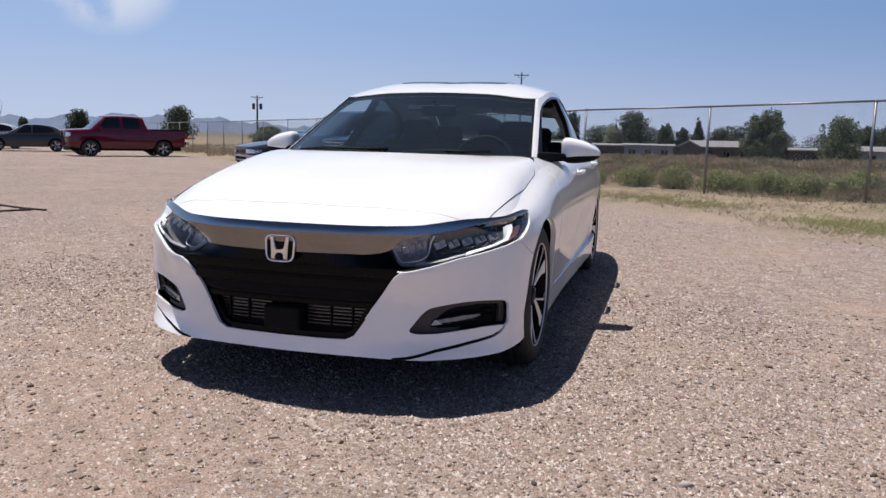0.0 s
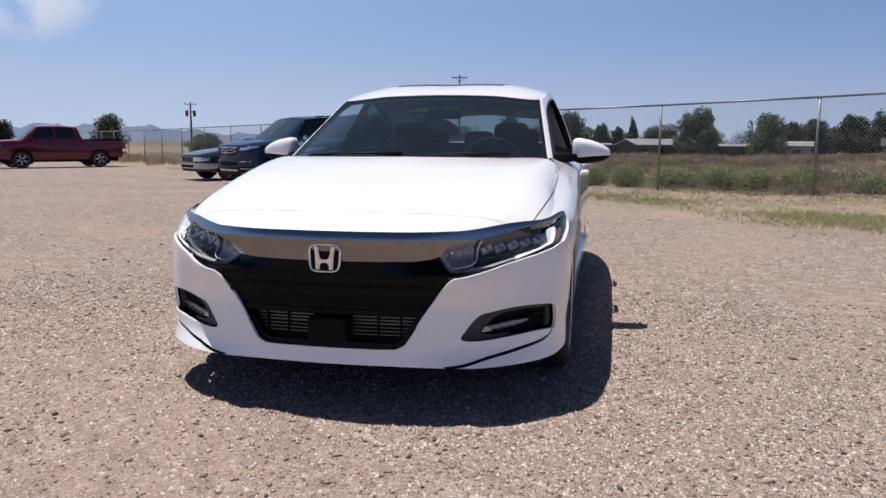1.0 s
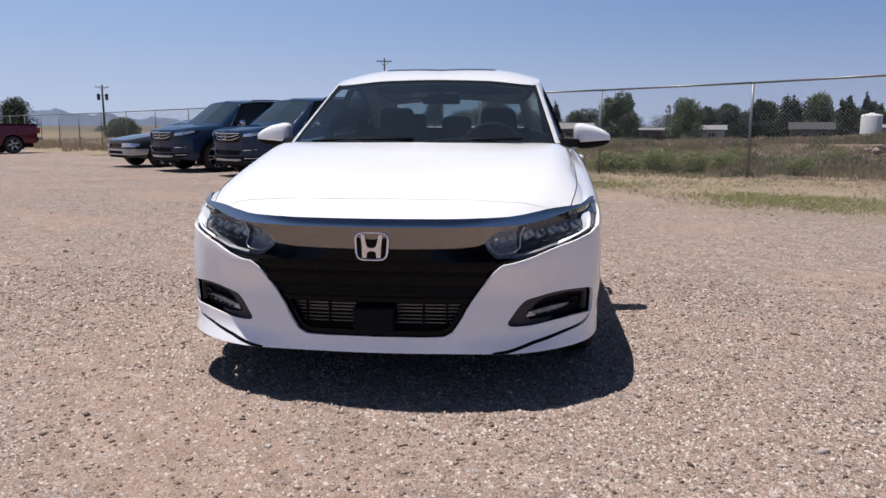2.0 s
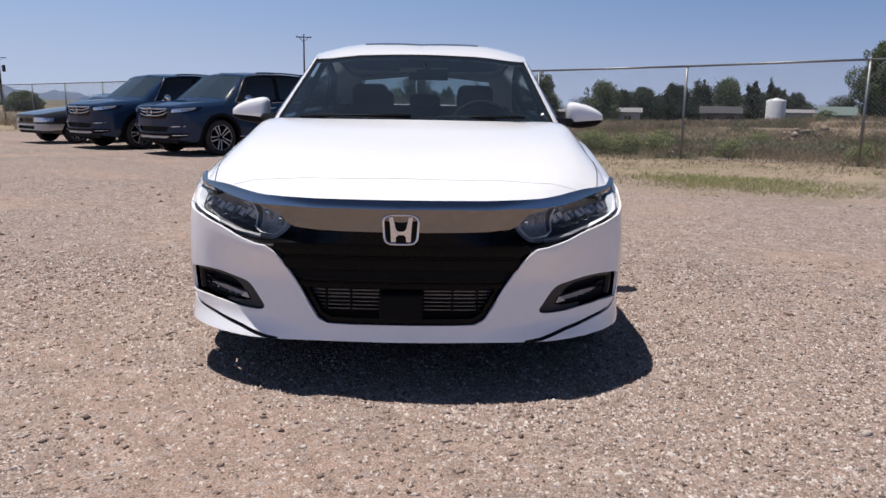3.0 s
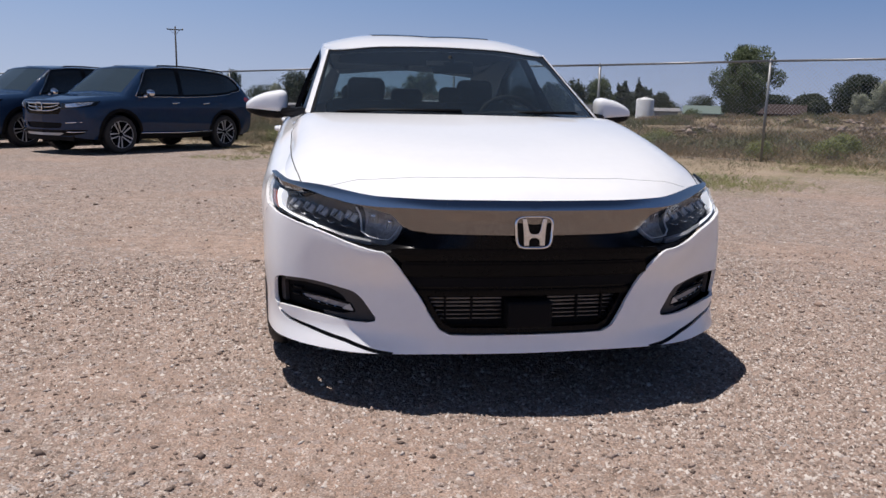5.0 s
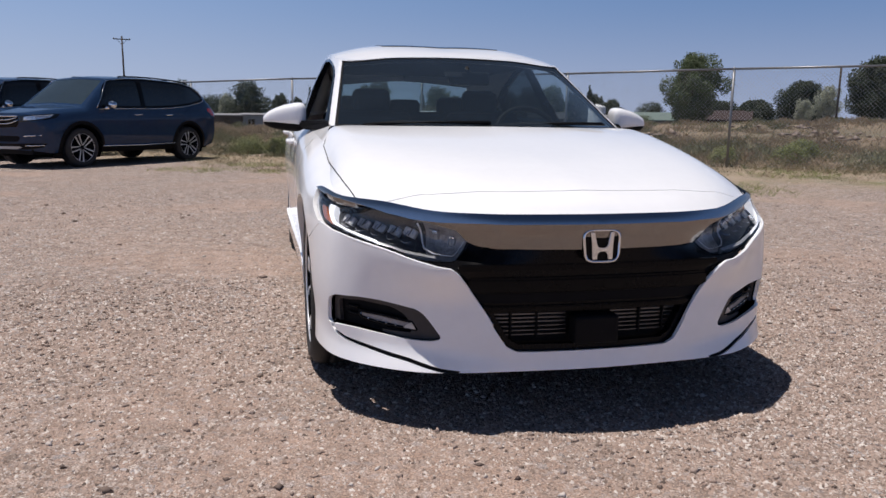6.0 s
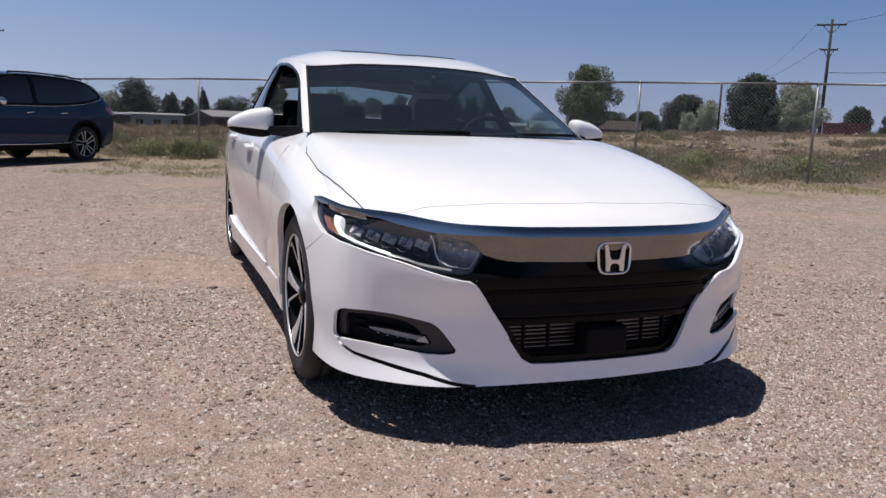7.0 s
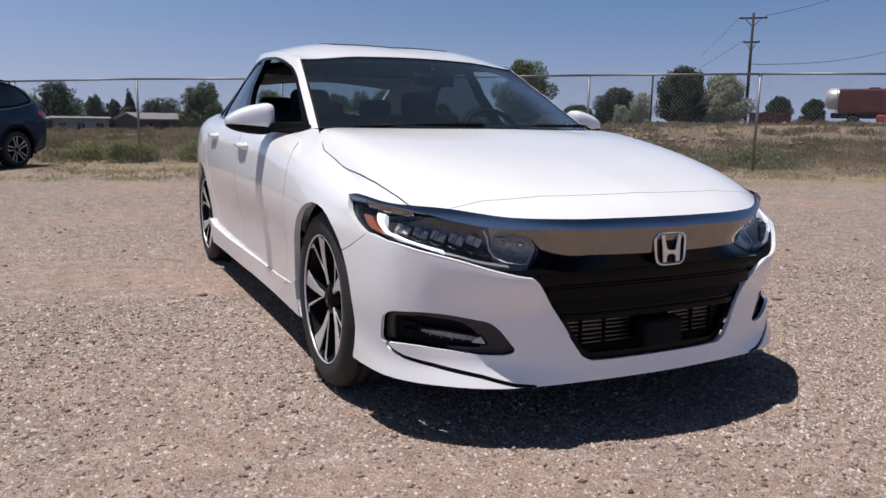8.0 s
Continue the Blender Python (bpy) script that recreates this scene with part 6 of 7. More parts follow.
def ground_sheet():
    """One sheet from under the car to the horizon, finer towards the middle."""
    r = np.concatenate([np.linspace(0.05, 4, 40), np.linspace(4.15, 40, 150), np.linspace(40.5, 140, 110), np.geomspace(145, 4500, 40)])
    a = np.linspace(0, math.tau, 360, endpoint=False)
    R, A = np.meshgrid(r, a, indexing="ij")
    X, Y = R * np.sin(A), 2 + R * np.cos(A)
    Z = ground_z(X, Y)
    v = np.stack([X.ravel(), Y.ravel(), Z.ravel()], 1)
    n, m = R.shape
    f = [(i * m + j, (i + 1) * m + j, (i + 1) * m + (j + 1) % m, i * m + (j + 1) % m) for i in range(n - 1) for j in range(m)]
    f.append(tuple(range(m))[::-1])
    me = raw("ground", v, f, True)
    return me


ground = tagged(part("ground", ground_sheet(), M_GROUND), "pinkish gravel yard with dry grass verge and weedy field", "ground", kind="structure")


def stone_material():
    m = material("loose_gravel", (.40, .32, .27), rough=.95, vary=.3, scale=40, spec=.15)
    nt = m.node_tree
    geo = node(nt, "ShaderNodeNewGeometry")
    cr = node(nt, "ShaderNodeValToRGB")
    e = cr.color_ramp.elements
    e[0].position, e[0].color = 0.0, (.105, .080, .069, 1)
    e[1].position, e[1].color = 1.0, (.60, .545, .50, 1)
    for pos, c in ((.15, (.215, .163, .135, 1)), (.55, (.345, .268, .226, 1)), (.74, (.335, .243, .195, 1)), (.82, (.43, .365, .325, 1))):
        x = e.new(pos)
        x.color = c
    nt.links.new(geo.outputs["Random Per Island"], cr.inputs[0])
    nt.links.new(cr.outputs[0], nt.nodes["Principled BSDF"].inputs["Base Color"])
    return m


def scatter(name, base_v, base_f, pos, size, mat, label, squash=(1, 1, 1), rough=.3, category=""):
    """Many small pieces, each turned and misshapen, as one mesh of stuff."""
    rng = np.random.default_rng(5)
    n, k = len(pos), len(base_v)
    ang = rng.uniform(0, math.tau, n)
    v = base_v[None] * np.array(squash) * (1 + rng.normal(0, rough, (n, k, 3)))
    v = v * size[:, None, None]
    c, s = np.cos(ang)[:, None], np.sin(ang)[:, None]
    x, y = v[..., 0] * c - v[..., 1] * s, v[..., 0] * s + v[..., 1] * c
    v = np.stack([x, y, v[..., 2]], 2) + pos[:, None]
    f = base_f[None] + (np.arange(n) * k)[:, None, None]
    me = bpy.data.meshes.new(name)
    V, F = v.reshape(-1, 3), f.reshape(-1, base_f.shape[1])
    me.vertices.add(len(V))
    me.vertices.foreach_set("co", V.ravel())
    me.loops.add(F.size)
    me.loops.foreach_set("vertex_index", F.ravel().astype(np.int32))
    me.polygons.add(len(F))
    me.polygons.foreach_set("loop_start", np.arange(0, F.size, F.shape[1], dtype=np.int32))
    me.polygons.foreach_set("loop_total", np.full(len(F), F.shape[1], dtype=np.int32))
    me.update(calc_edges=True)
    me.validate()
    ob = part(name, me, mat)
    return tagged(ob, label, category or name, kind="stuff")


OCTA_V = np.array([(1, 0, 0), (0, 1, 0), (-1, 0, 0), (0, -1, 0), (.1, .1, .8), (0, 0, -.6)], float)
OCTA_F = np.array([(0, 1, 4), (1, 2, 4), (2, 3, 4), (3, 0, 4), (1, 0, 5), (2, 1, 5), (3, 2, 5), (0, 3, 5)])
rng = np.random.default_rng(11)


def spread(n, x0, x1, y0, y1):
    return rng.uniform(x0, x1, n), rng.uniform(y0, y1, n)


CHIP_V = np.array([(1, .1, -.35), (.1, 1, -.35), (-1, -.1, -.35), (-.1, -1, -.35), (.25, .1, .75)], float)
CHIP_F = np.array([(0, 1, 4), (1, 2, 4), (2, 3, 4), (3, 0, 4)])


def pebbles(n, x0, x1, y0, y1, lo, hi, name, label, chip=False):
    """Loose stones pressed into the ground: small chips, or whole stones."""
    if chip:
        x, y = (x0 + x1) / 2 + (x1 - x0) / 2 * rng.normal(0, 1, n), (y0 + y1) / 2 + (y1 - y0) / 2 * rng.normal(0, 1, n)
        ok = (y > -1.9) & (np.abs(x) < 9) & (y < 11)
        x, y = x[ok], y[ok]
        n = len(x)
    else:
        x, y = spread(n, x0, x1, y0, y1)
    lump = np.sin(x * 1.7 + np.sin(y * 2.3)) + np.sin(y * 1.9 + 1.4 * np.sin(x * 1.1))
    keep = rng.uniform(-2.6, 1.5, n) < lump + .6
    x, y = x[keep], y[keep]
    size = lo + (hi - lo) * rng.uniform(0, 1, len(x)) ** 2.1
    pos = np.stack([x, y, ground_z(x, y) + size * .12], 1)
    return scatter(name, CHIP_V if chip else OCTA_V, CHIP_F if chip else OCTA_F, pos, size, M_LOOSE, label, (1, .72, .74), .34, "gravel")


M_LOOSE = stone_material()
pebbles(360000, -2.4, 2.4, -1.7, 1.3, .0032, .0112, "gravel", "loose pinkish grey gravel chips on the yard", True)
pebbles(20000, -3.6, 3.6, -1.7, 2.6, .006, .0150, "gravel", "loose pinkish grey gravel stones on the yard")
pebbles(130000, -4.5, 4.5, .5, 7.5, .004, .014, "gravel", "loose gravel stones further out on the yard", True)
pebbles(700, -6, 7, -2.2, 9, .013, .028, "gravel", "scattered larger stones on the gravel yard")

# ---- chain-link fence ----
fence = thing("fence", "galvanised chain-link fence with steel posts and top rail", "fence", kind="structure")
POST_H = 1.81
bays = list(zip(FENCE[:-1], FENCE[1:]))
for i, (x, y) in enumerate(FENCE):
    z = gz(x, y)
    r = .025
    bm = bmesh.new()
    tube(bm, [(x, y, z - .05), (x, y, z + POST_H - .01)], r, 12)
    cap = [(r + .004, POST_H - .03), (r + .005, POST_H), (r * .7, POST_H + .028), (.0005, POST_H + .04)]
    lathe(bm, cap, 12, "z", Matrix.Translation((x, y, z)))
    part("post", bm, M_GALV, fence)
for (x0, y0), (x1, y1) in bays:
    z0, z1 = gz(x0, y0), gz(x1, y1)
    a, b = Vector((x0, y0, z0)), Vector((x1, y1, z1))
    bm = bmesh.new()
    tube(bm, [a + Vector((0, 0, POST_H)), b + Vector((0, 0, POST_H))], .021, 10)
    part("top_rail", bm, M_GALV, fence)
    # diamond mesh of straight wires
    along = b - a
    length = Vector((along.x, along.y, 0)).length
    way = along / length
    near = length < 4 and x0 > -14
    pitch = .072 if near else .11
    wire = .0019 if near else .0022
    off = Vector((way.y, -way.x, 0)) * .03
    verts, faces = [], []
    top = POST_H - .01
    k = -top
    while k < length:
        for sgn in (1, -1):
            p0, p1 = max(0, k), min(length, k + top)
            if p1 - p0 > .03:
                h0, h1 = p0 - k, p1 - k
                if sgn < 0:
                    h0, h1 = top - h0, top - h1
                A = a + way * p0 + Vector((0, 0, .02 + h0)) + off
                B = a + way * p1 + Vector((0, 0, .02 + h1)) + off
                t = (B - A).normalized()
                s1 = off.normalized() * wire
                s2 = t.cross(off).normalized() * wire
                base = len(verts)
                for P in (A, B):
                    verts += [tuple(P + s1), tuple(P - s1 * .5 + s2 * .9), tuple(P - s1 * .5 - s2 * .9)]
                faces += [(base, base + 1, base + 4, base + 3), (base + 1, base + 2, base + 5, base + 4), (base + 2, base, base + 3, base + 5)]
        k += pitch
    if x0 > -22:
        part("chain_link", raw("chain_link", verts, faces), M_WIRE, fence, "woven wire mesh")
    bm = bmesh.new()
    tube(bm, [a + Vector((0, 0, .03)) + off, b + Vector((0, 0, .03)) + off], .003, 5)
    part("tension_wire", bm, M_WIRE, fence)

# ---- grass and weeds ----
def blades(n_per, spread_r, tall, curl):
    """A tuft: narrow bent blades from one root."""
    r = np.random.default_rng(3)
    V, F = [], []
    for i in range(n_per):
        a = r.uniform(0, math.tau)
        d = np.array([math.cos(a), math.sin(a), 0])
        w = np.array([-d[1], d[0], 0]) * tall * r.uniform(.018, .035)
        h = tall * r.uniform(.55, 1.1)
        o = d * spread_r * r.uniform(0, .5)
        m = o + d * spread_r * .45 * curl + np.array([0, 0, h * .6])
        t = o + d * spread_r * curl * r.uniform(.7, 1.3) + np.array([0, 0, h])
        b = len(V)
        V += [o - w, o + w, m + w * .8, m - w * .8, t]
        F += [(b, b + 1, b + 2), (b, b + 2, b + 3), (b + 3, b + 2, b + 4)]
    return np.array(V), np.array(F)


def tufts(name, n, xr, yr, q0, q1, lo, hi, mat, label, n_per=7, width=.5, clump=.6, curl=1.0):
    x, y = spread(n * 4, *xr, *yr)
    q = beyond(x, y)
    lump = np.sin(x * .9 + 2 * np.sin(y * .7)) + np.sin(y * 1.1 + 2 * np.sin(x * .6))
    edge = q0 + .9 * np.sin(x * 1.3) + (2.5 * smooth(5, 7.6, x) + 1.7 * smooth(1, -3, x) if q0 < -2 else 0)
    keep = (q > edge) & (q < q1) & (rng.uniform(-2, 2, len(x)) * (1 - clump) < lump * clump + .2)
    x, y = x[keep][:n], y[keep][:n]
    V, F = blades(n_per, width, 1.0, curl)
    size = rng.uniform(lo, hi, len(x))
    pos = np.stack([x, y, ground_z(x, y) - .01], 1)
    return scatter(name, V, F, pos, size, mat, label, (1, 1, 1), .05, "grass")


tufts("grass", 9000, (-16, 16), (3, 28), -4.2, -.2, .035, .10, M_DRYWEED, "short dry grass along the fence", 6, .8, .45)
tufts("grass", 6500, (-14, 16), (3, 26), -3.8, -.2, .03, .085, M_GREENWEED, "short green grass patches along the fence", 6, .9, .75)
tufts("weeds", 11000, (-8, 26), (3, 34), .1, 9, .06, .17, M_DRYWEED, "tall dry weeds behind the fence", 8, .9, .35)
tufts("weeds", 8000, (-8, 26), (3, 34), .1, 8, .05, .15, M_GREENWEED, "green weeds behind the fence", 8, 1.0, .6)
tufts("weeds", 9000, (-40, 45), (10, 70), 5, 40, .10, .24, M_DRYWEED, "dry weeds across the field", 6, .7, .2)
tufts("weeds", 5000, (-40, 45), (10, 70), 4, 40, .10, .22, M_GREENWEED, "green weeds across the field", 6, .8, .5)
tufts("weeds", 3500, (-36, -3), (16, 48), -1.2, 3, .18, .42, M_DRYWEED, "tall pale weeds at the far fence", 8, .45, .3)



def patch(spots, label):
    """Low green grass in loose spots."""
    r = np.random.default_rng(21)
    xs, ys = [], []
    for x, y, rad, n in spots:
        n = n // 2
        d, a = 1.3 * rad * np.sqrt(r.uniform(0, 1, n)) * r.uniform(.6, 1.2, n), r.uniform(0, math.tau, n)
        xs.append(x + 1.2 * d * np.cos(a) * .77 + d * np.sin(a) * .5)
        ys.append(y - 1.2 * d * np.cos(a) * .64 + d * np.sin(a) * .6)
    x, y = np.concatenate(xs), np.concatenate(ys)
    V, F = blades(7, 1.0, 1.0, 1.0)
    return scatter("grass", V, F, np.stack([x, y, ground_z(x, y) - .006], 1), r.uniform(.03, .085, len(x)), M_LAWN, label, (1, 1, 1), .05, "grass")


patch([(4.7, 7.9, 1.1, 2200), (4.0, 8.8, .7, 500), (2.2, 11.0, .7, 600), (1.1, 12.3, .6, 500), (-2.2, 12.4, .6, 260), (-1.1, 13.2, .5, 240), (-.7, 11.4, .5, 200), (7.6, 8.6, .6, 300), (9.6, 7.3, .6, 300), (11.4, 6.3, .7, 350)], "patches of short green grass at the edge of the gravel")

# ---- shrubs and trees ----
def leaf_cloud(rng2, lobes, n, size, up=.3, slim=False):
    """Small leaf quads over and within rounded lobes: (centre, radii)."""
    V, F = [], []
    vol = np.array([r[0] * r[1] * r[2] for _, r in lobes]) ** .7
    pick = rng2.choice(len(lobes), n, p=vol / vol.sum())
    d = rng2.normal(size=(n, 3))
    d /= np.linalg.norm(d, axis=1, keepdims=True)
    rad = rng2.uniform(.35, 1.0, n) ** .5
    c = np.array([lobes[i][0] for i in pick]) + d * rad[:, None] * np.array([lobes[i][1] for i in pick])
    c += rng2.normal(0, size * .6, (n, 3))
    nrm = d + rng2.normal(0, .7, (n, 3)) + (0, 0, up)
    nrm /= np.linalg.norm(nrm, axis=1, keepdims=True)
    t = np.cross(nrm, rng2.normal(size=(n, 3)))
    t /= np.linalg.norm(t, axis=1, keepdims=True)
    b = np.cross(nrm, t)
    s = size * rng2.uniform(.6, 1.35, n)[:, None]
    wide = .55
    if slim:
        t = rng2.normal(0, .38, (n, 3)) + (0, 0, 1)
        t /= np.linalg.norm(t, axis=1, keepdims=True)
        b = np.cross(t, d + (.01, .02, 0))
        b /= np.linalg.norm(b, axis=1, keepdims=True)
        s, wide = s * 1.9, .20
    V = np.stack([c - t * s, c + b * s * wide, c + t * s, c - b * s * wide], 1).reshape(-1, 3)
    F = np.arange(n * 4).reshape(n, 4)
    return V, F


def quick(name, V, F):
    me = bpy.data.meshes.new(name)
    me.vertices.add(len(V))
    me.vertices.foreach_set("co", np.ascontiguousarray(V, float).ravel())
    me.loops.add(F.size)
    me.loops.foreach_set("vertex_index", F.ravel().astype(np.int32))
    me.polygons.add(len(F))
    me.polygons.foreach_set("loop_start", np.arange(0, F.size, F.shape[1], dtype=np.int32))
    me.polygons.foreach_set("loop_total", np.full(len(F), F.shape[1], dtype=np.int32))
    me.update(calc_edges=True)
    return me


def tree(x, y, base, h, w, mat, seed, label, conifer=False, bush=False, leaves=9000, mid=.38, low=.20, group="trees beyond the field"):
    r = np.random.default_rng(seed)
    root = thing("shrub" if bush else "tree", label, "shrub" if bush else "tree", group, m=Matrix.Translation((x, y, base)))
    lobes = []
    trunk_h = h * (.08 if bush else .17)
    bm = bmesh.new()
    tw = max(.03, h * .022)
    if conifer:
        tube(bm, [(0, 0, -.2), (0, 0, h * .95)], [tw, tw * .2], 8)
        for k in range(9):
            f = k / 8
            rr = w * .5 * (1 - f) ** .85 + .08
            lobes.append(((r.normal(0, .05) * w, r.normal(0, .05) * w, h * (.14 + .80 * f)), (rr, rr, h * .085)))
    else:
        lean = r.normal(0, .04, 2) * h
        tube(bm, [(0, 0, -.3), (lean[0] * .4, lean[1] * .4, trunk_h * .6), (lean[0], lean[1], trunk_h * 1.2)], [tw * 1.25, tw, tw * .8], 8)
        n = 9 if bush else 30
        low = low if not bush else .30
        for k in range(n):
            a = k * 2.39996 + r.uniform(-.3, .3)
            f = (k + .5) / n
            z = h * (low + (.84 - low) * f)
            # widest a little below the middle, ragged above
            girth = w * .5 * (1 - .78 * abs(f - mid) ** (1.35 if mid < .5 else 1.0)) * (1 if f < mid else r.uniform(.72, 1.05))
            rad = w * (r.uniform(.15, .25) if bush else r.uniform(.09, .24))
            ring_r = max(0, girth - rad) * (r.uniform(.75, 1.1) if bush else r.uniform(.45, 1.28))
            c = (lean[0] + ring_r * math.cos(a), lean[1] + ring_r * math.sin(a), z)
            lobes.append((c, (rad, rad, min(rad * r.uniform(.8, 1.2), max(.2, h - z), z * .95))))
            tube(bm, [(lean[0] * .8, lean[1] * .8, trunk_h * r.uniform(.6, 1.1)), ((lean[0] + c[0]) / 2, (lean[1] + c[1]) / 2, (trunk_h + z) / 2), c], [tw * .5, tw * .35, tw * .12], 5)
        lobes.append(((lean[0], lean[1], h * .48), (w * .20, w * .20, h * .27)))
        if mid < .5:
            lobes.append(((lean[0], lean[1], h * .28), (w * .30, w * .30, h * .20)))
        # upright shoots that break the top of the crown
        for k in range(4 if bush else 9):
            a = r.uniform(0, math.tau)
            rr = w * r.uniform(.05, .10)
            out = w * r.uniform(.05, .36)
            drop = rr * 1.5 + h * .32 * (out / (w * .5)) ** 2
            lobes.append(((lean[0] + out * math.cos(a), lean[1] + out * math.sin(a), h - drop), (rr * .75, rr * .75, rr * 1.8)))
    part("trunk", bm, M_BARK, root)
    V, F = leaf_cloud(r, lobes, leaves, (.10 if leaves > 9000 else h * .019 + .02) if not bush else h * .02 + .015)
    part("crown", quick("crown", V, F), mat, root)
    return root


def mounds(n, q0, q1, lo, hi, leaves, leaf, mat, label, seed, xr=(-7, 27), yr=(3, 36)):
    """Soft low clumps of weeds as one mesh."""
    r = np.random.default_rng(seed)
    x, y = r.uniform(*xr, n * 9), r.uniform(*yr, n * 9)
    q = beyond(x, y)
    lump = np.sin(x * .55 + seed + 1.5 * np.sin(y * .4)) + np.sin(y * .6 + 1.5 * np.sin(x * .5))
    ok = (q > q0) & (q < q1) & (lump + r.uniform(-.8, .8, len(x)) > 0)
    x, y = x[ok][:n], y[ok][:n]
    z = ground_z(x, y)
    lobes = []
    for k in range(len(x)):
        w, h = r.uniform(.25, .7), r.uniform(lo, hi)
        lobes.append(((x[k], y[k], z[k] + h * .2), (w, w, h * .8)))
    V, F = leaf_cloud(r, lobes, leaves, leaf, .6, True)
    return tagged(part("weeds", quick("weeds", V, F), mat), label, "weeds", kind="stuff")


mounds(360, .25, 2.8, .14, .40, 90000, .018, M_SAGE, "soft grey-green sagebrush clumps along the fence", 3)
mounds(160, 2, 7, .10, .30, 45000, .022, M_GREENWEED, "soft green weed clumps behind the fence", 4)
mounds(460, .3, 9, .12, .32, 120000, .020, M_DRYWEED, "soft brown weed clumps behind the fence", 5)
mounds(320, 7, 26, .10, .28, 70000, .035, M_DRYWEED, "brown weed clumps over the bank", 8, (-14, 45), (8, 60))
mounds(200, 7, 26, .10, .28, 45000, .035, M_GREENWEED, "green weed clumps over the bank", 9, (-14, 45), (8, 60))
BROAD = "green broad-crowned tree beyond the weedy field"
TREES = [
    (-75.7, 85.4, -.9, 4.9, 3.3, M_LEAF_DARK, "dark rounded tree behind the yard"), (-101.8, 102, -1, 3.9, 1.6, M_LEAF_DARK, "small dark tree far behind the yard"),
    (-71.4, 101.6, -1, 6.2, 4.6, M_LEAF_DARK, "dark rounded tree behind the yard"), (-40.5, 74, -.6, 2.4, 3.2, M_LEAF, "low green tree beyond the fence"),
    (-14.3, 136.5, -2.3, 8.8, 4.0, M_LEAF_DARK, BROAD), (-2.6, 135.3, -2.3, 8.8, 6.6, M_LEAF_DARK, BROAD), (-6.0, 136.0, -2.3, 6.6, 3.4, M_LEAF_PALE, "pale grey-green tree beyond the field"),
    (2.9, 135.3, -2.3, 6.8, 3.3, M_LEAF_DARK, BROAD), (5.7, 135.3, -2.3, 6.2, 2.2, M_LEAF_DARK, BROAD), (11.6, 137, -2.3, 6.2, 4.0, M_LEAF_DARK, BROAD),
    (14.3, 108.6, -2.3, 7.6, 3.6, M_LEAF, "bright green elm beyond the field"), (16.3, 108.2, -2.3, 8.3, 4.0, M_LEAF, "bright green elm beyond the field"),
    (25.0, 107.7, -2.3, 7.5, 5.2, M_LEAF, BROAD), (35.5, 124.6, -2.3, 6.9, 5.2, M_LEAF_DARK, BROAD), (36.8, 130.5, -2.3, 7.3, 3.6, M_LEAF_DARK, BROAD), (40.3, 126.5, -2.3, 7.8, 4.8, M_LEAF_DARK, BROAD),
    (44.2, 121.6, -2.3, 8.4, 4.4, M_LEAF_DARK, BROAD), (47.8, 120.4, -2.3, 8.8, 4.8, M_LEAF, BROAD), (52.2, 120.8, -2.3, 8.2, 2.6, M_LEAF_DARK, BROAD),
    (57.4, 123.2, -2.3, 7.6, 3.6, M_LEAF_DARK, BROAD), (61.0, 124, -2.3, 6.6, 4.0, M_LEAF_DARK, BROAD), (37.2, 60.1, .3, 6.6, 5.0, M_LEAF, "tall green tree with a bare trunk by the field"),
    (51.1, 77.4, .3, 2.8, 4.6, M_LEAF_DARK, BROAD), (55.6, 68.0, .3, 4.9, 5.2, M_LEAF_DARK, BROAD), (51.6, 70.4, .3, 2.8, 3.8, M_LEAF_DARK, BROAD),
    (48.2, 50.2, .5, 5.9, 4.2, M_LEAF_DARK, "dense dark tree behind the earth bank"), (51.2, 48.6, .5, 5.2, 4.4, M_LEAF_PALE, "pale silvery tree behind the earth bank"),
    (88.1, 73.1, 0, 5.3, 3.5, M_LEAF_DARK, BROAD), (90.9, 69.7, 0, 4.9, 3.2, M_LEAF_DARK, BROAD),
]
for x, y, h, w in ((-62, 150, 3.2, 6), (-52, 158, 2.6, 7), (-43, 150, 3.4, 5), (-33, 155, 3.0, 7), (-84, 150, 2.6, 6)):
    TREES.append((x, y, -1.4, h, w, M_LEAF_DARK, "low dark tree far behind the yard"))
for k in range(15):
    TREES.append((-34 + 8.2 * k, 152 - .03 * k * k, -2.3, 6.2 + .9 * math.sin(k * 2.3), 9.5 + 2 * math.sin(k * 1.7), M_LEAF_DARK, "low dark tree in the far tree belt"))
for k in range(9):
    TREES.append((33.5 + 3.4 * k, 131 - .3 * k + 1.5 * math.sin(k * 1.9), -2.3, 6.9 + .8 * math.sin(k * 2.7), 4.6 + .8 * math.sin(k * 1.3), M_LEAF_DARK, BROAD))
for k, (x, y, b, h, w, mt, lb) in enumerate(TREES):
    near = y < 80
    low_base = min(b, gz(x, y))
    h, b = h + b - low_base, low_base
    tree(x, y, b, h, w * (1.34 if y > 100 else 1.2), mt, 40 + k, lb, leaves=30000 if near else 8000, mid=.62 if "bare trunk" in lb else .38)
tree(8.4, 139.2, -2.3, 8.1, 3.4, M_LEAF_DARK, 7, "dark pointed conifer beyond the field", conifer=True)
tree(56.2, 123.6, -2.3, 8.8, 3.0, M_LEAF_DARK, 8, "dark pointed conifer beyond the field", conifer=True)
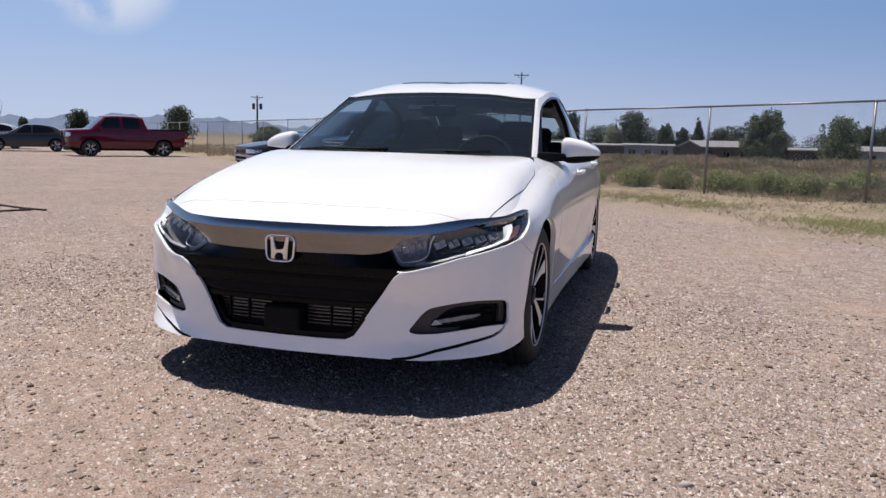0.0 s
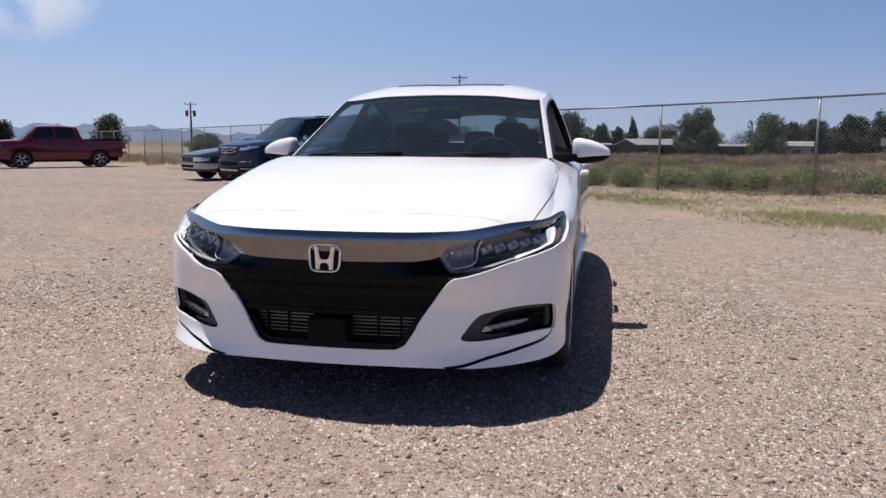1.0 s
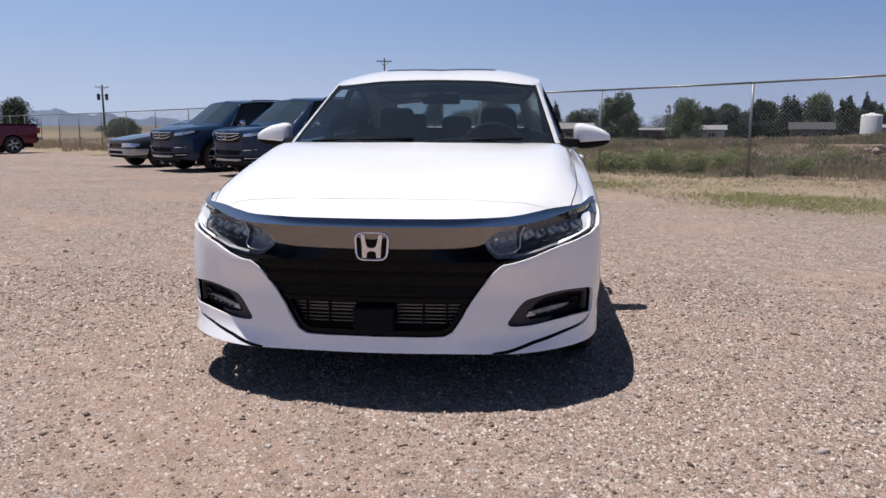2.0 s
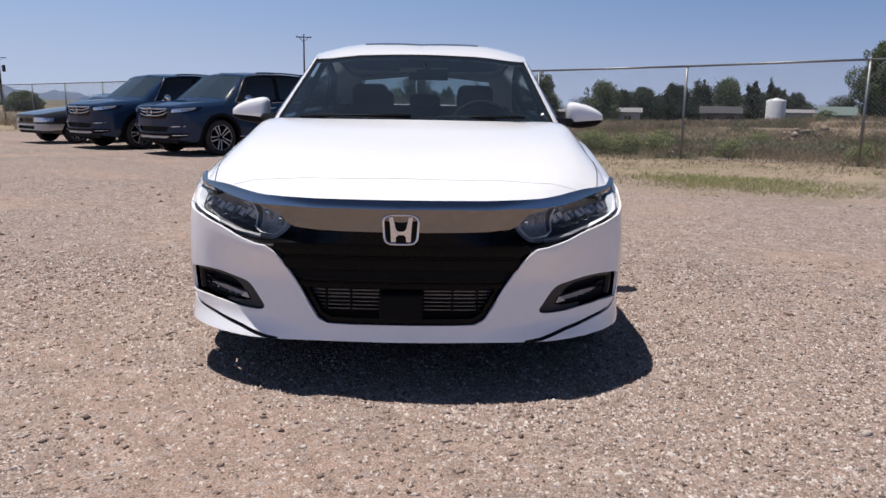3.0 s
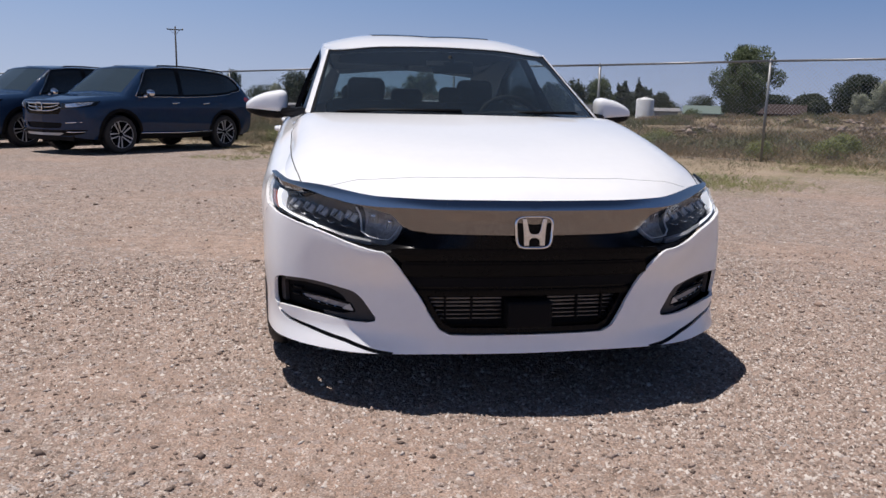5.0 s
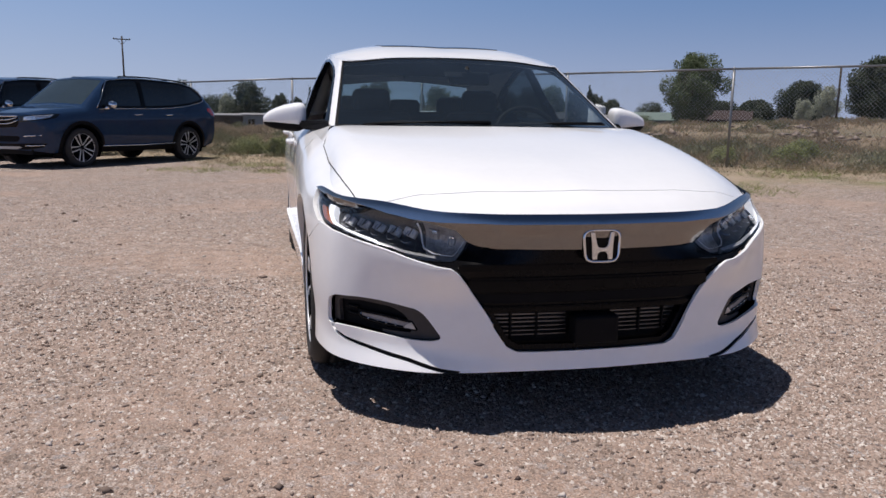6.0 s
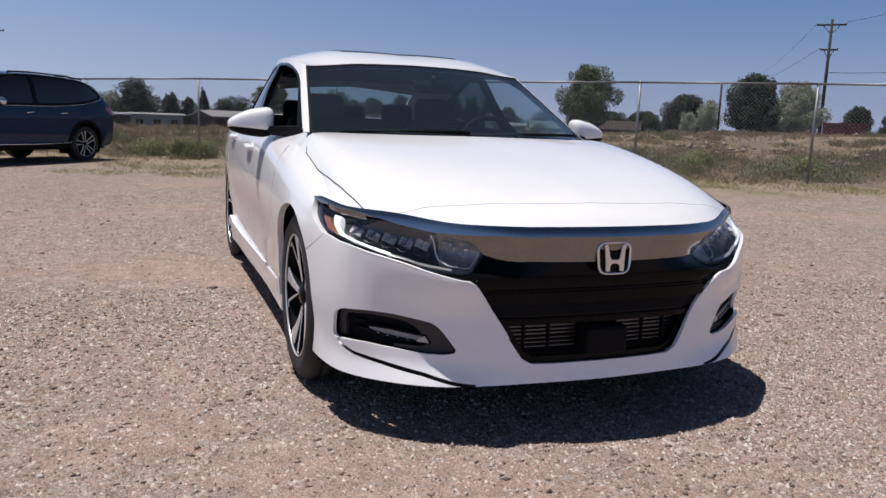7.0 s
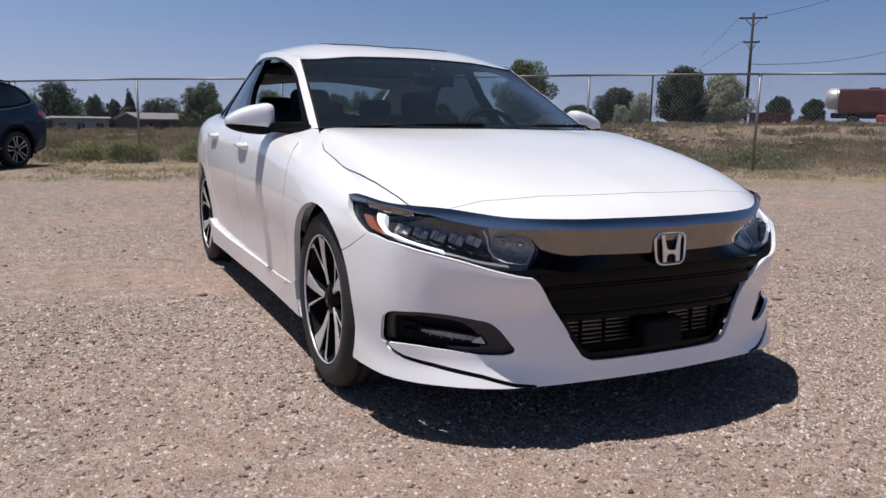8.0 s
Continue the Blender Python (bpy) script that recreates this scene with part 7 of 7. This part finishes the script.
for k, (x, y, h, w, mt) in enumerate([(35.9, 66.6, 2.2, 2.9, M_LEAF), (42.9, 49.6, 3.2, 2.9, M_LEAF_PALE), (41.4, 50.2, 2.3, 2.0, M_LEAF_PALE)]):
    tree(x, y, gz(x, y) - .1, h, w, mt, 90 + k, "bushy shrub behind the earth bank", bush=True, leaves=4000, group="shrubs beyond the field")
SHRUBS = [(1.0, 16.2, .50, .95), (1.85, 15.7, .55, .90), (2.75, 15.2, .48, .95), (3.15, 15.0, .35, .8), (3.75, 14.4, .55, .95), (4.35, 13.95, .50, .80), (5.3, 14.6, .4, .8), (3.9, 15.9, .45, .9), (-.2, 16.9, .45, 1.0), (-1.3, 17.9, .45, 1.1), (-.6, 16.6, .5, .9), (6.3, 12.9, .35, .7), (8.2, 11.5, .3, .7), (9.4, 11.0, .35, .8), (5.9, 16.5, .4, .9), (7.6, 14.8, .35, .8), (11.2, 9.6, .4, .9), (10.6, 12.2, .4, .9)]
for k, (x, y, h, w) in enumerate(SHRUBS):
    tree(x, y, gz(x, y) - .03, h * .92, w * 1.25, M_SHRUB, 120 + k, "low rounded green rabbitbrush behind the fence", bush=True, leaves=3200, group="shrubs behind the fence")
# bare pale tree at the edge of the yard
bare = thing("tree", "pale half-bare tree at the edge of the yard", "tree", "trees beyond the field", m=Matrix.Translation((-42.4, 38.9, -.2)))
bm = bmesh.new()
r = np.random.default_rng(4)
tube(bm, [(0, 0, 0), (.05, 0, 1.2), (.1, .05, 2.0)], [.12, .09, .06], 8)
for k in range(16):
    a = r.uniform(0, math.tau)
    z0 = r.uniform(.9, 1.9)
    l = r.uniform(.8, 1.7)
    tube(bm, [(.08, .03, z0), (.08 + .35 * l * math.cos(a), .35 * l * math.sin(a), z0 + .6 * l), (.08 + .5 * l * math.cos(a + .2), .5 * l * math.sin(a + .2), z0 + 1.1 * l)], [.035, .02, .006], 5)
part("trunk", bm, M_BARK, bare)
V, F = leaf_cloud(r, [((0, 0, 1.2), (.8, .8, .8)), ((.3, .2, .6), (.8, .8, .5))], 700, .07)
part("crown", quick("crown", V, F), M_LEAF_PALE, bare)


# ---- houses ----
def house_at(x, y, base, length, depth, wall_h, rise, turn, wall, roof, label, windows=3):
    root = thing("house", label, "house", "low houses beyond the field", m=pose(x, y, base, 0, 0, turn))
    l, d = length / 2, depth / 2
    bm = bmesh.new()
    # long wall towards the yard with real openings, then the other three
    xs = [-l]
    step = length / windows
    for k in range(windows):
        c = -l + step * (k + .5)
        xs += [c - .55, c + .55]
    xs.append(l)
    zs = [0, wall_h * .38, wall_h * .80, wall_h]
    for i in range(len(xs) - 1):
        for j in range(3):
            if i % 2 == 1 and j == 1:
                continue
            box(bm, xs[i], xs[i + 1], -d, -d + .15, zs[j], zs[j + 1])
    box(bm, -l, -l + .15, -d + .15, d, 0, wall_h)
    box(bm, l - .15, l, -d + .15, d, 0, wall_h)
    box(bm, -l + .15, l - .15, d - .15, d, 0, wall_h)
    for sx in (-1, 1):
        vs = [bm.verts.new(p) for p in ((sx * (l - .02), -d, wall_h), (sx * (l - .02), d, wall_h), (sx * (l - .02), 0, wall_h + rise))]
        bm.faces.new(vs)
    part("wall", bm, wall, root)
    bm = bmesh.new()
    o = .35
    for sy in (-1, 1):
        a = [(-l - o, sy * (d + o), wall_h - o * rise / d), (l + o, sy * (d + o), wall_h - o * rise / d), (l + o, 0, wall_h + rise), (-l - o, 0, wall_h + rise)]
        lo = [bm.verts.new(p) for p in a]
        hi = [bm.verts.new((p[0], p[1], p[2] + .14)) for p in a]
        bm.faces.new(hi)
        bm.faces.new(lo[::-1])
        for k in range(4):
            bm.faces.new((lo[k], lo[(k + 1) % 4], hi[(k + 1) % 4], hi[k]))
    bmesh.ops.recalc_face_normals(bm, faces=bm.faces)
    part("roof", bm, roof, root)
    for k in range(windows):
        c = -l + step * (k + .5)
        bm = bmesh.new()
        for x0, x1, z0, z1 in ((c - .55, c + .55, zs[1], zs[1] + .07), (c - .55, c + .55, zs[2] - .07, zs[2]), (c - .55, c - .48, zs[1] + .07, zs[2] - .07), (c + .48, c + .55, zs[1] + .07, zs[2] - .07), (c - .03, c + .03, zs[1] + .07, zs[2] - .07)):
            box(bm, x0, x1, -d + .02, -d + .10, z0, z1)
        win = part("window", bm, wall, root)
        bm = bmesh.new()
        box(bm, c - .48, c + .48, -d + .08, -d + .095, zs[1] + .07, zs[2] - .07)
        part("pane", bm, M_GLASS_CAR, win)
    return root


HOME = "low pale-roofed house beyond the weedy field"
for a in [(-5.4, 115.2, -1.9, 4.6, 4, 2.4, .2, -4, M_WALL_BROWN, M_ROOF, HOME, 1), (.2, 115.6, -1.9, 7.0, 4.2, 2.5, .2, 2, M_WALL_PALE, M_ROOF, "long pale grey house with a flat roof", 3),
          (9.6, 113.2, -1.8, 8.0, 5.5, 2.5, .75, 30, M_WALL_BROWN, M_ROOF, "brown gabled house with a pale metal roof", 3), (17.6, 112.6, -1.9, 3.6, 4, 2.45, .2, -4, M_WALL_BROWN, M_ROOF_GREY, HOME, 1),
          (21.2, 111.6, -1.9, 4.2, 4, 2.4, .25, -4, M_WALL_BROWN, M_ROOF, HOME, 2), (29.6, 111.7, -1.6, 3.4, 4, 2.2, .55, -15, M_WALL_WHITE, M_ROOF, "small white gabled shed beyond the field", 1),
          (42.0, 107.7, -1.1, 5.2, 5, 1.8, .85, -18, M_WALL, M_ROOF_GREY, "grey gabled house beyond the field", 2), (51.5, 90.5, -1.2, 6.4, 6, 1.95, .9, -28, M_WALL, M_ROOF_GREEN, "low house with a green metal roof", 2),
          (47.8, 96.0, -1.2, 3.0, 3, 2.1, .35, -20, M_WALL_WHITE, M_ROOF, "small pale shed beyond the field", 1), (48.2, 70.8, -.5, 4.6, 4.4, 1.45, .85, -35, M_WALL_BRICK, M_ROOF_BROWN, "low red-brown brick house behind the earth bank", 2)]:
    house_at(*a)

# white water tank
tank = thing("water_tank", "upright white plastic water tank beyond the field", "water tank", m=Matrix.Translation((44.2, 94.8, -2.3)))
bm = bmesh.new()
lathe(bm, [(.001, 5.0), (.55, 4.96), (1.10, 4.82), (1.18, 4.66), (1.18, .0)], 28, "z")
part("shell", bm, M_TANK, tank)
bm = bmesh.new()
lathe(bm, [(.001, 5.10), (.28, 5.08), (.30, 4.9)], 16, "z")
part("lid", bm, M_TANK, tank)


# ---- utility poles and wires ----
def pole(x, y, base, h, turn, label, cans=0, second=False, arm=2.4, thick=1.0):
    root = thing("utility_pole", label, "utility pole", "utility poles", m=pose(x, y, base, 0, 0, turn))
    bm = bmesh.new()
    tube(bm, [(0, 0, -.5), (0, 0, h * .5), (0, 0, h)], [.16 * thick, .14 * thick, .11 * thick], 10)
    part("pole", bm, M_WOOD, root)
    for k, z in enumerate([h - .45] + ([h - 2.6] if second else [])):
        bm = bmesh.new()
        w = arm if k == 0 else arm * .6
        box(bm, -w / 2, w / 2, .10, .22, z - .07, z + .07, .01, 1)
        part("crossarm", bm, M_WOOD, root)
        for sx in (-1, 1):
            bm = bmesh.new()
            tube(bm, [(sx * w * .28, .16, z - .07), (sx * .05, .13, z - .75)], .03, 6)
            part("brace", bm, M_WOOD, root)
            bm = bmesh.new()
            lathe(bm, [(.05, z + .07), (.07, z + .14), (.05, z + .20), (.001, z + .24)], 8, "z", Matrix.Translation((sx * w * .46, .16, 0)))
            part("insulator", bm, M_WALL_WHITE, root)
    for k in range(cans):
        bm = bmesh.new()
        sx = -1 if k else 1
        lathe(bm, [(.001, h - 1.9), (.30, h - 1.95), (.34, h - 2.1), (.34, h - 3.3), (.001, h - 3.35)], 12, "z", Matrix.Translation((sx * .85, .1, 0)))
        box(bm, -.2 if sx > 0 else -.85, .85 if sx > 0 else .2, .05, .15, h - 2.4, h - 2.3, .01, 1)
        part("transformer", bm, M_GREY, root)
    return root


pole(55.6, 49.7, 0.2, 11.1, -45, "tall wooden utility pole with two crossarms and wires", second=True)
pole(-20.4, 120.9, -2.2, 14.1, 15, "wooden utility pole with one crossarm")
pole(-92.1, 162.8, -1.5, 11.6, 30, "wooden utility pole with two transformers", cans=2, arm=2.8, thick=1.6)
WIRE_L, WIRE_R, WIRE_T = (100.6, 107.8, 9.6), (98.0, 65.0, 11.2), (50.0, 28.0, 12.4)
for (a, b, sag, rad) in [((55.25, 50.28, 8.9), WIRE_L, .5, .016), ((54.93, 50.59, 11.06), (102.0, 107.0, 11.3), .5, .013), ((55.6, 49.7, 6.7), WIRE_R, .5, .026), ((56.49, 49.03, 11.06), WIRE_T, .5, .016)]:
    bm = bmesh.new()
    A, B = Vector(a), Vector(b)
    tube(bm, [A.lerp(B, f) - Vector((0, 0, sag * 4 * f * (1 - f))) for f in np.linspace(0, 1, 24)], rad, 5)
    tagged(part("power_line", bm, M_BLACK), "thin dark overhead power line between poles", "power line", "power lines")
bm = bmesh.new()
tube(bm, [(37.6, 42.4, .6), (37.6, 42.4, 4.6)], .07, 8)
tagged(part("bare_post", bm, M_WOOD), "bare dark wooden post behind the earth bank", "post")

# ---- red tanker truck far behind the bank ----
tanker = thing("tanker_truck", "red truck with a white tank end behind the earth bank", "truck", m=pose(47.8, 33.0, .9, 0, 0, -56))
bm = bmesh.new()
box(bm, -1.2, 5.0, -1.1, 1.1, 1.1, 2.75, .12)
part("body", bm, M_RED_TRUCK, tanker)
bm = bmesh.new()
lathe(bm, [(.001, -2.05), (.55, -2.0), (.72, -1.8), (.75, -1.2)], 20, "x", Matrix.Translation((0, 0, 2.1)))
part("tank_end", bm, M_FOIL, tanker)
bm = bmesh.new()
box(bm, 1.2, 4.6, -1.6, -1.2, .5, 1.0, .1)
part("fender", bm, M_ORANGE, tanker)
for x in (-.2, 3.6):
    for s in (1, -1):
        wheel("wheel", .45, .28, .28, 5, tanker, Matrix.Translation((x, s * .95, .45)) @ Matrix.Rotation(s * math.pi / 2, 4, "Z"), PLAIN)

boxes("hatch", [(.6, 1.3, -.35, .35, 2.75, 2.86)], M_BLACK, tanker, bevel=.02)
boxes("hatch", [(2.9, 3.3, -.2, .2, 2.75, 2.90)], M_BLACK, tanker, bevel=.02)
boxes("chassis", [(-1.6, 5.2, -.55, .55, .75, 1.12)], M_BLACK, tanker, bevel=.02)
for x in (-.3, 1.2, 2.7, 4.2):
    boxes("side_rib", [(x - .05, x + .05, -1.15, -1.10, 1.15, 2.70)], M_RED_TRUCK, tanker)
boxes("ladder", [(-1.30, -1.24, -1.16, -1.11, 1.0, 2.8)], M_GALV, tanker)

# low red steel skip behind the bank
skip = thing("metal_skip", "low faded red steel skip behind the earth bank", "skip", m=pose(44.0, 37.1, gz(44.0, 37.1) - .05, 0, 0, -50))
boxes("body", [(-1.35, 1.35, -.75, .75, .08, .90)], M_RED_TRUCK, skip, bevel=.03)
boxes("rim", [(-1.40, 1.40, -.80, -.70, .88, .98), (-1.40, 1.40, .70, .80, .88, .98), (-1.40, -1.30, -.70, .70, .88, .98), (1.30, 1.40, -.70, .70, .88, .98)], M_RED_TRUCK, skip, bevel=.01)
for x in (-.9, -.3, .3, .9):
    boxes("rib", [(x - .04, x + .04, -.80, -.75, .10, .88)], M_RED_TRUCK, skip)

# ---- narrow V-shaped shadow on the gravel, laid down as thin dark tubes ----
hose = thing("hose", "thin dark rubber hose lying in a loop on gravel", "hose")
for pts in (((-8.2, 5.9), (-7.37, 5.59), (-6.53, 5.33), (-6.15, 5.28)), ((-8.0, 4.3), (-6.9, 4.62), (-6.54, 4.84), (-6.35, 5.24))):
    bm = bmesh.new()
    tube(bm, [(x, y, .012) for x, y in pts], .013, 8)
    part("shadow_line", bm, M_RUBBER, hose)

# ---- rubble on the bank ----
n = 90
x, y = spread(n * 6, 8, 40, 14, 46)
q = beyond(x, y)
keep = (q > 5) & (q < 22) & (x + .25 * q > 14)
x, y = x[keep][:n], y[keep][:n]
HEAPS = [(10.2, 17.6, .35, 26), (10.9, 18.2, .3, 14), (9.3, 16.6, .25, 8), (13.8, 16.3, .5, 44), (13.5, 14.8, .35, 24), (17.9, 21.6, .6, 44), (15.6, 14.6, .5, 34), (15.1, 12.2, .5, 32), (17.0, 13.0, .7, 24)]
for hx, hy, hr, hn in HEAPS:
    x = np.concatenate([x, rng.normal(hx, hr, hn)])
    y = np.concatenate([y, rng.normal(hy, hr * .6, hn)])
size = .02 + .12 * rng.uniform(0, 1, len(x)) ** 2.2
scatter("rubble", OCTA_V, OCTA_F, np.stack([x, y, ground_z(x, y) + .06 + size * .8 * rng.uniform(0, 1, len(x))], 1), size, M_RUBBLE, "pale broken concrete rubble on the earth bank", (1.5, .9, .62), .42, "rubble")

# ---- hazy hills far off ----
def hills():
    az = np.radians(np.linspace(-75, 8, 220))
    top = 34 + 40 * np.exp(-((np.degrees(az) + 33) / 5) ** 2) + 34 * np.exp(-((np.degrees(az) + 39) / 4) ** 2) + 24 * np.exp(-((np.degrees(az) + 50) / 8) ** 2)
    top = top + 9 * np.sin(np.degrees(az) * 1.9) + 5 * np.sin(np.degrees(az) * 4.3 + 1) + 3 * np.sin(np.degrees(az) * 9.1)
    top = top * np.clip((np.degrees(-az) + 6) / 22, .15, 1)
    rows = []
    for k, f in enumerate((0, .35, .7, .92, 1.0)):
        d = 3900 + 500 * f
        rows.append(np.stack([d * np.sin(az), d * np.cos(az), -8 + (top + 8) * f + (4 * np.sin(np.degrees(az) * (5 + k)) if 0 < k < 4 else 0)], 1))
    V = np.concatenate(rows)
    m = len(az)
    F = [(k * m + i, k * m + i + 1, (k + 1) * m + i + 1, (k + 1) * m + i) for k in range(4) for i in range(m - 1)]
    return raw("backdrop", V, F, True)


tagged(part("backdrop", hills(), M_MOUNT), "hazy blue mountain ridge on the horizon", "mountains", kind="structure")
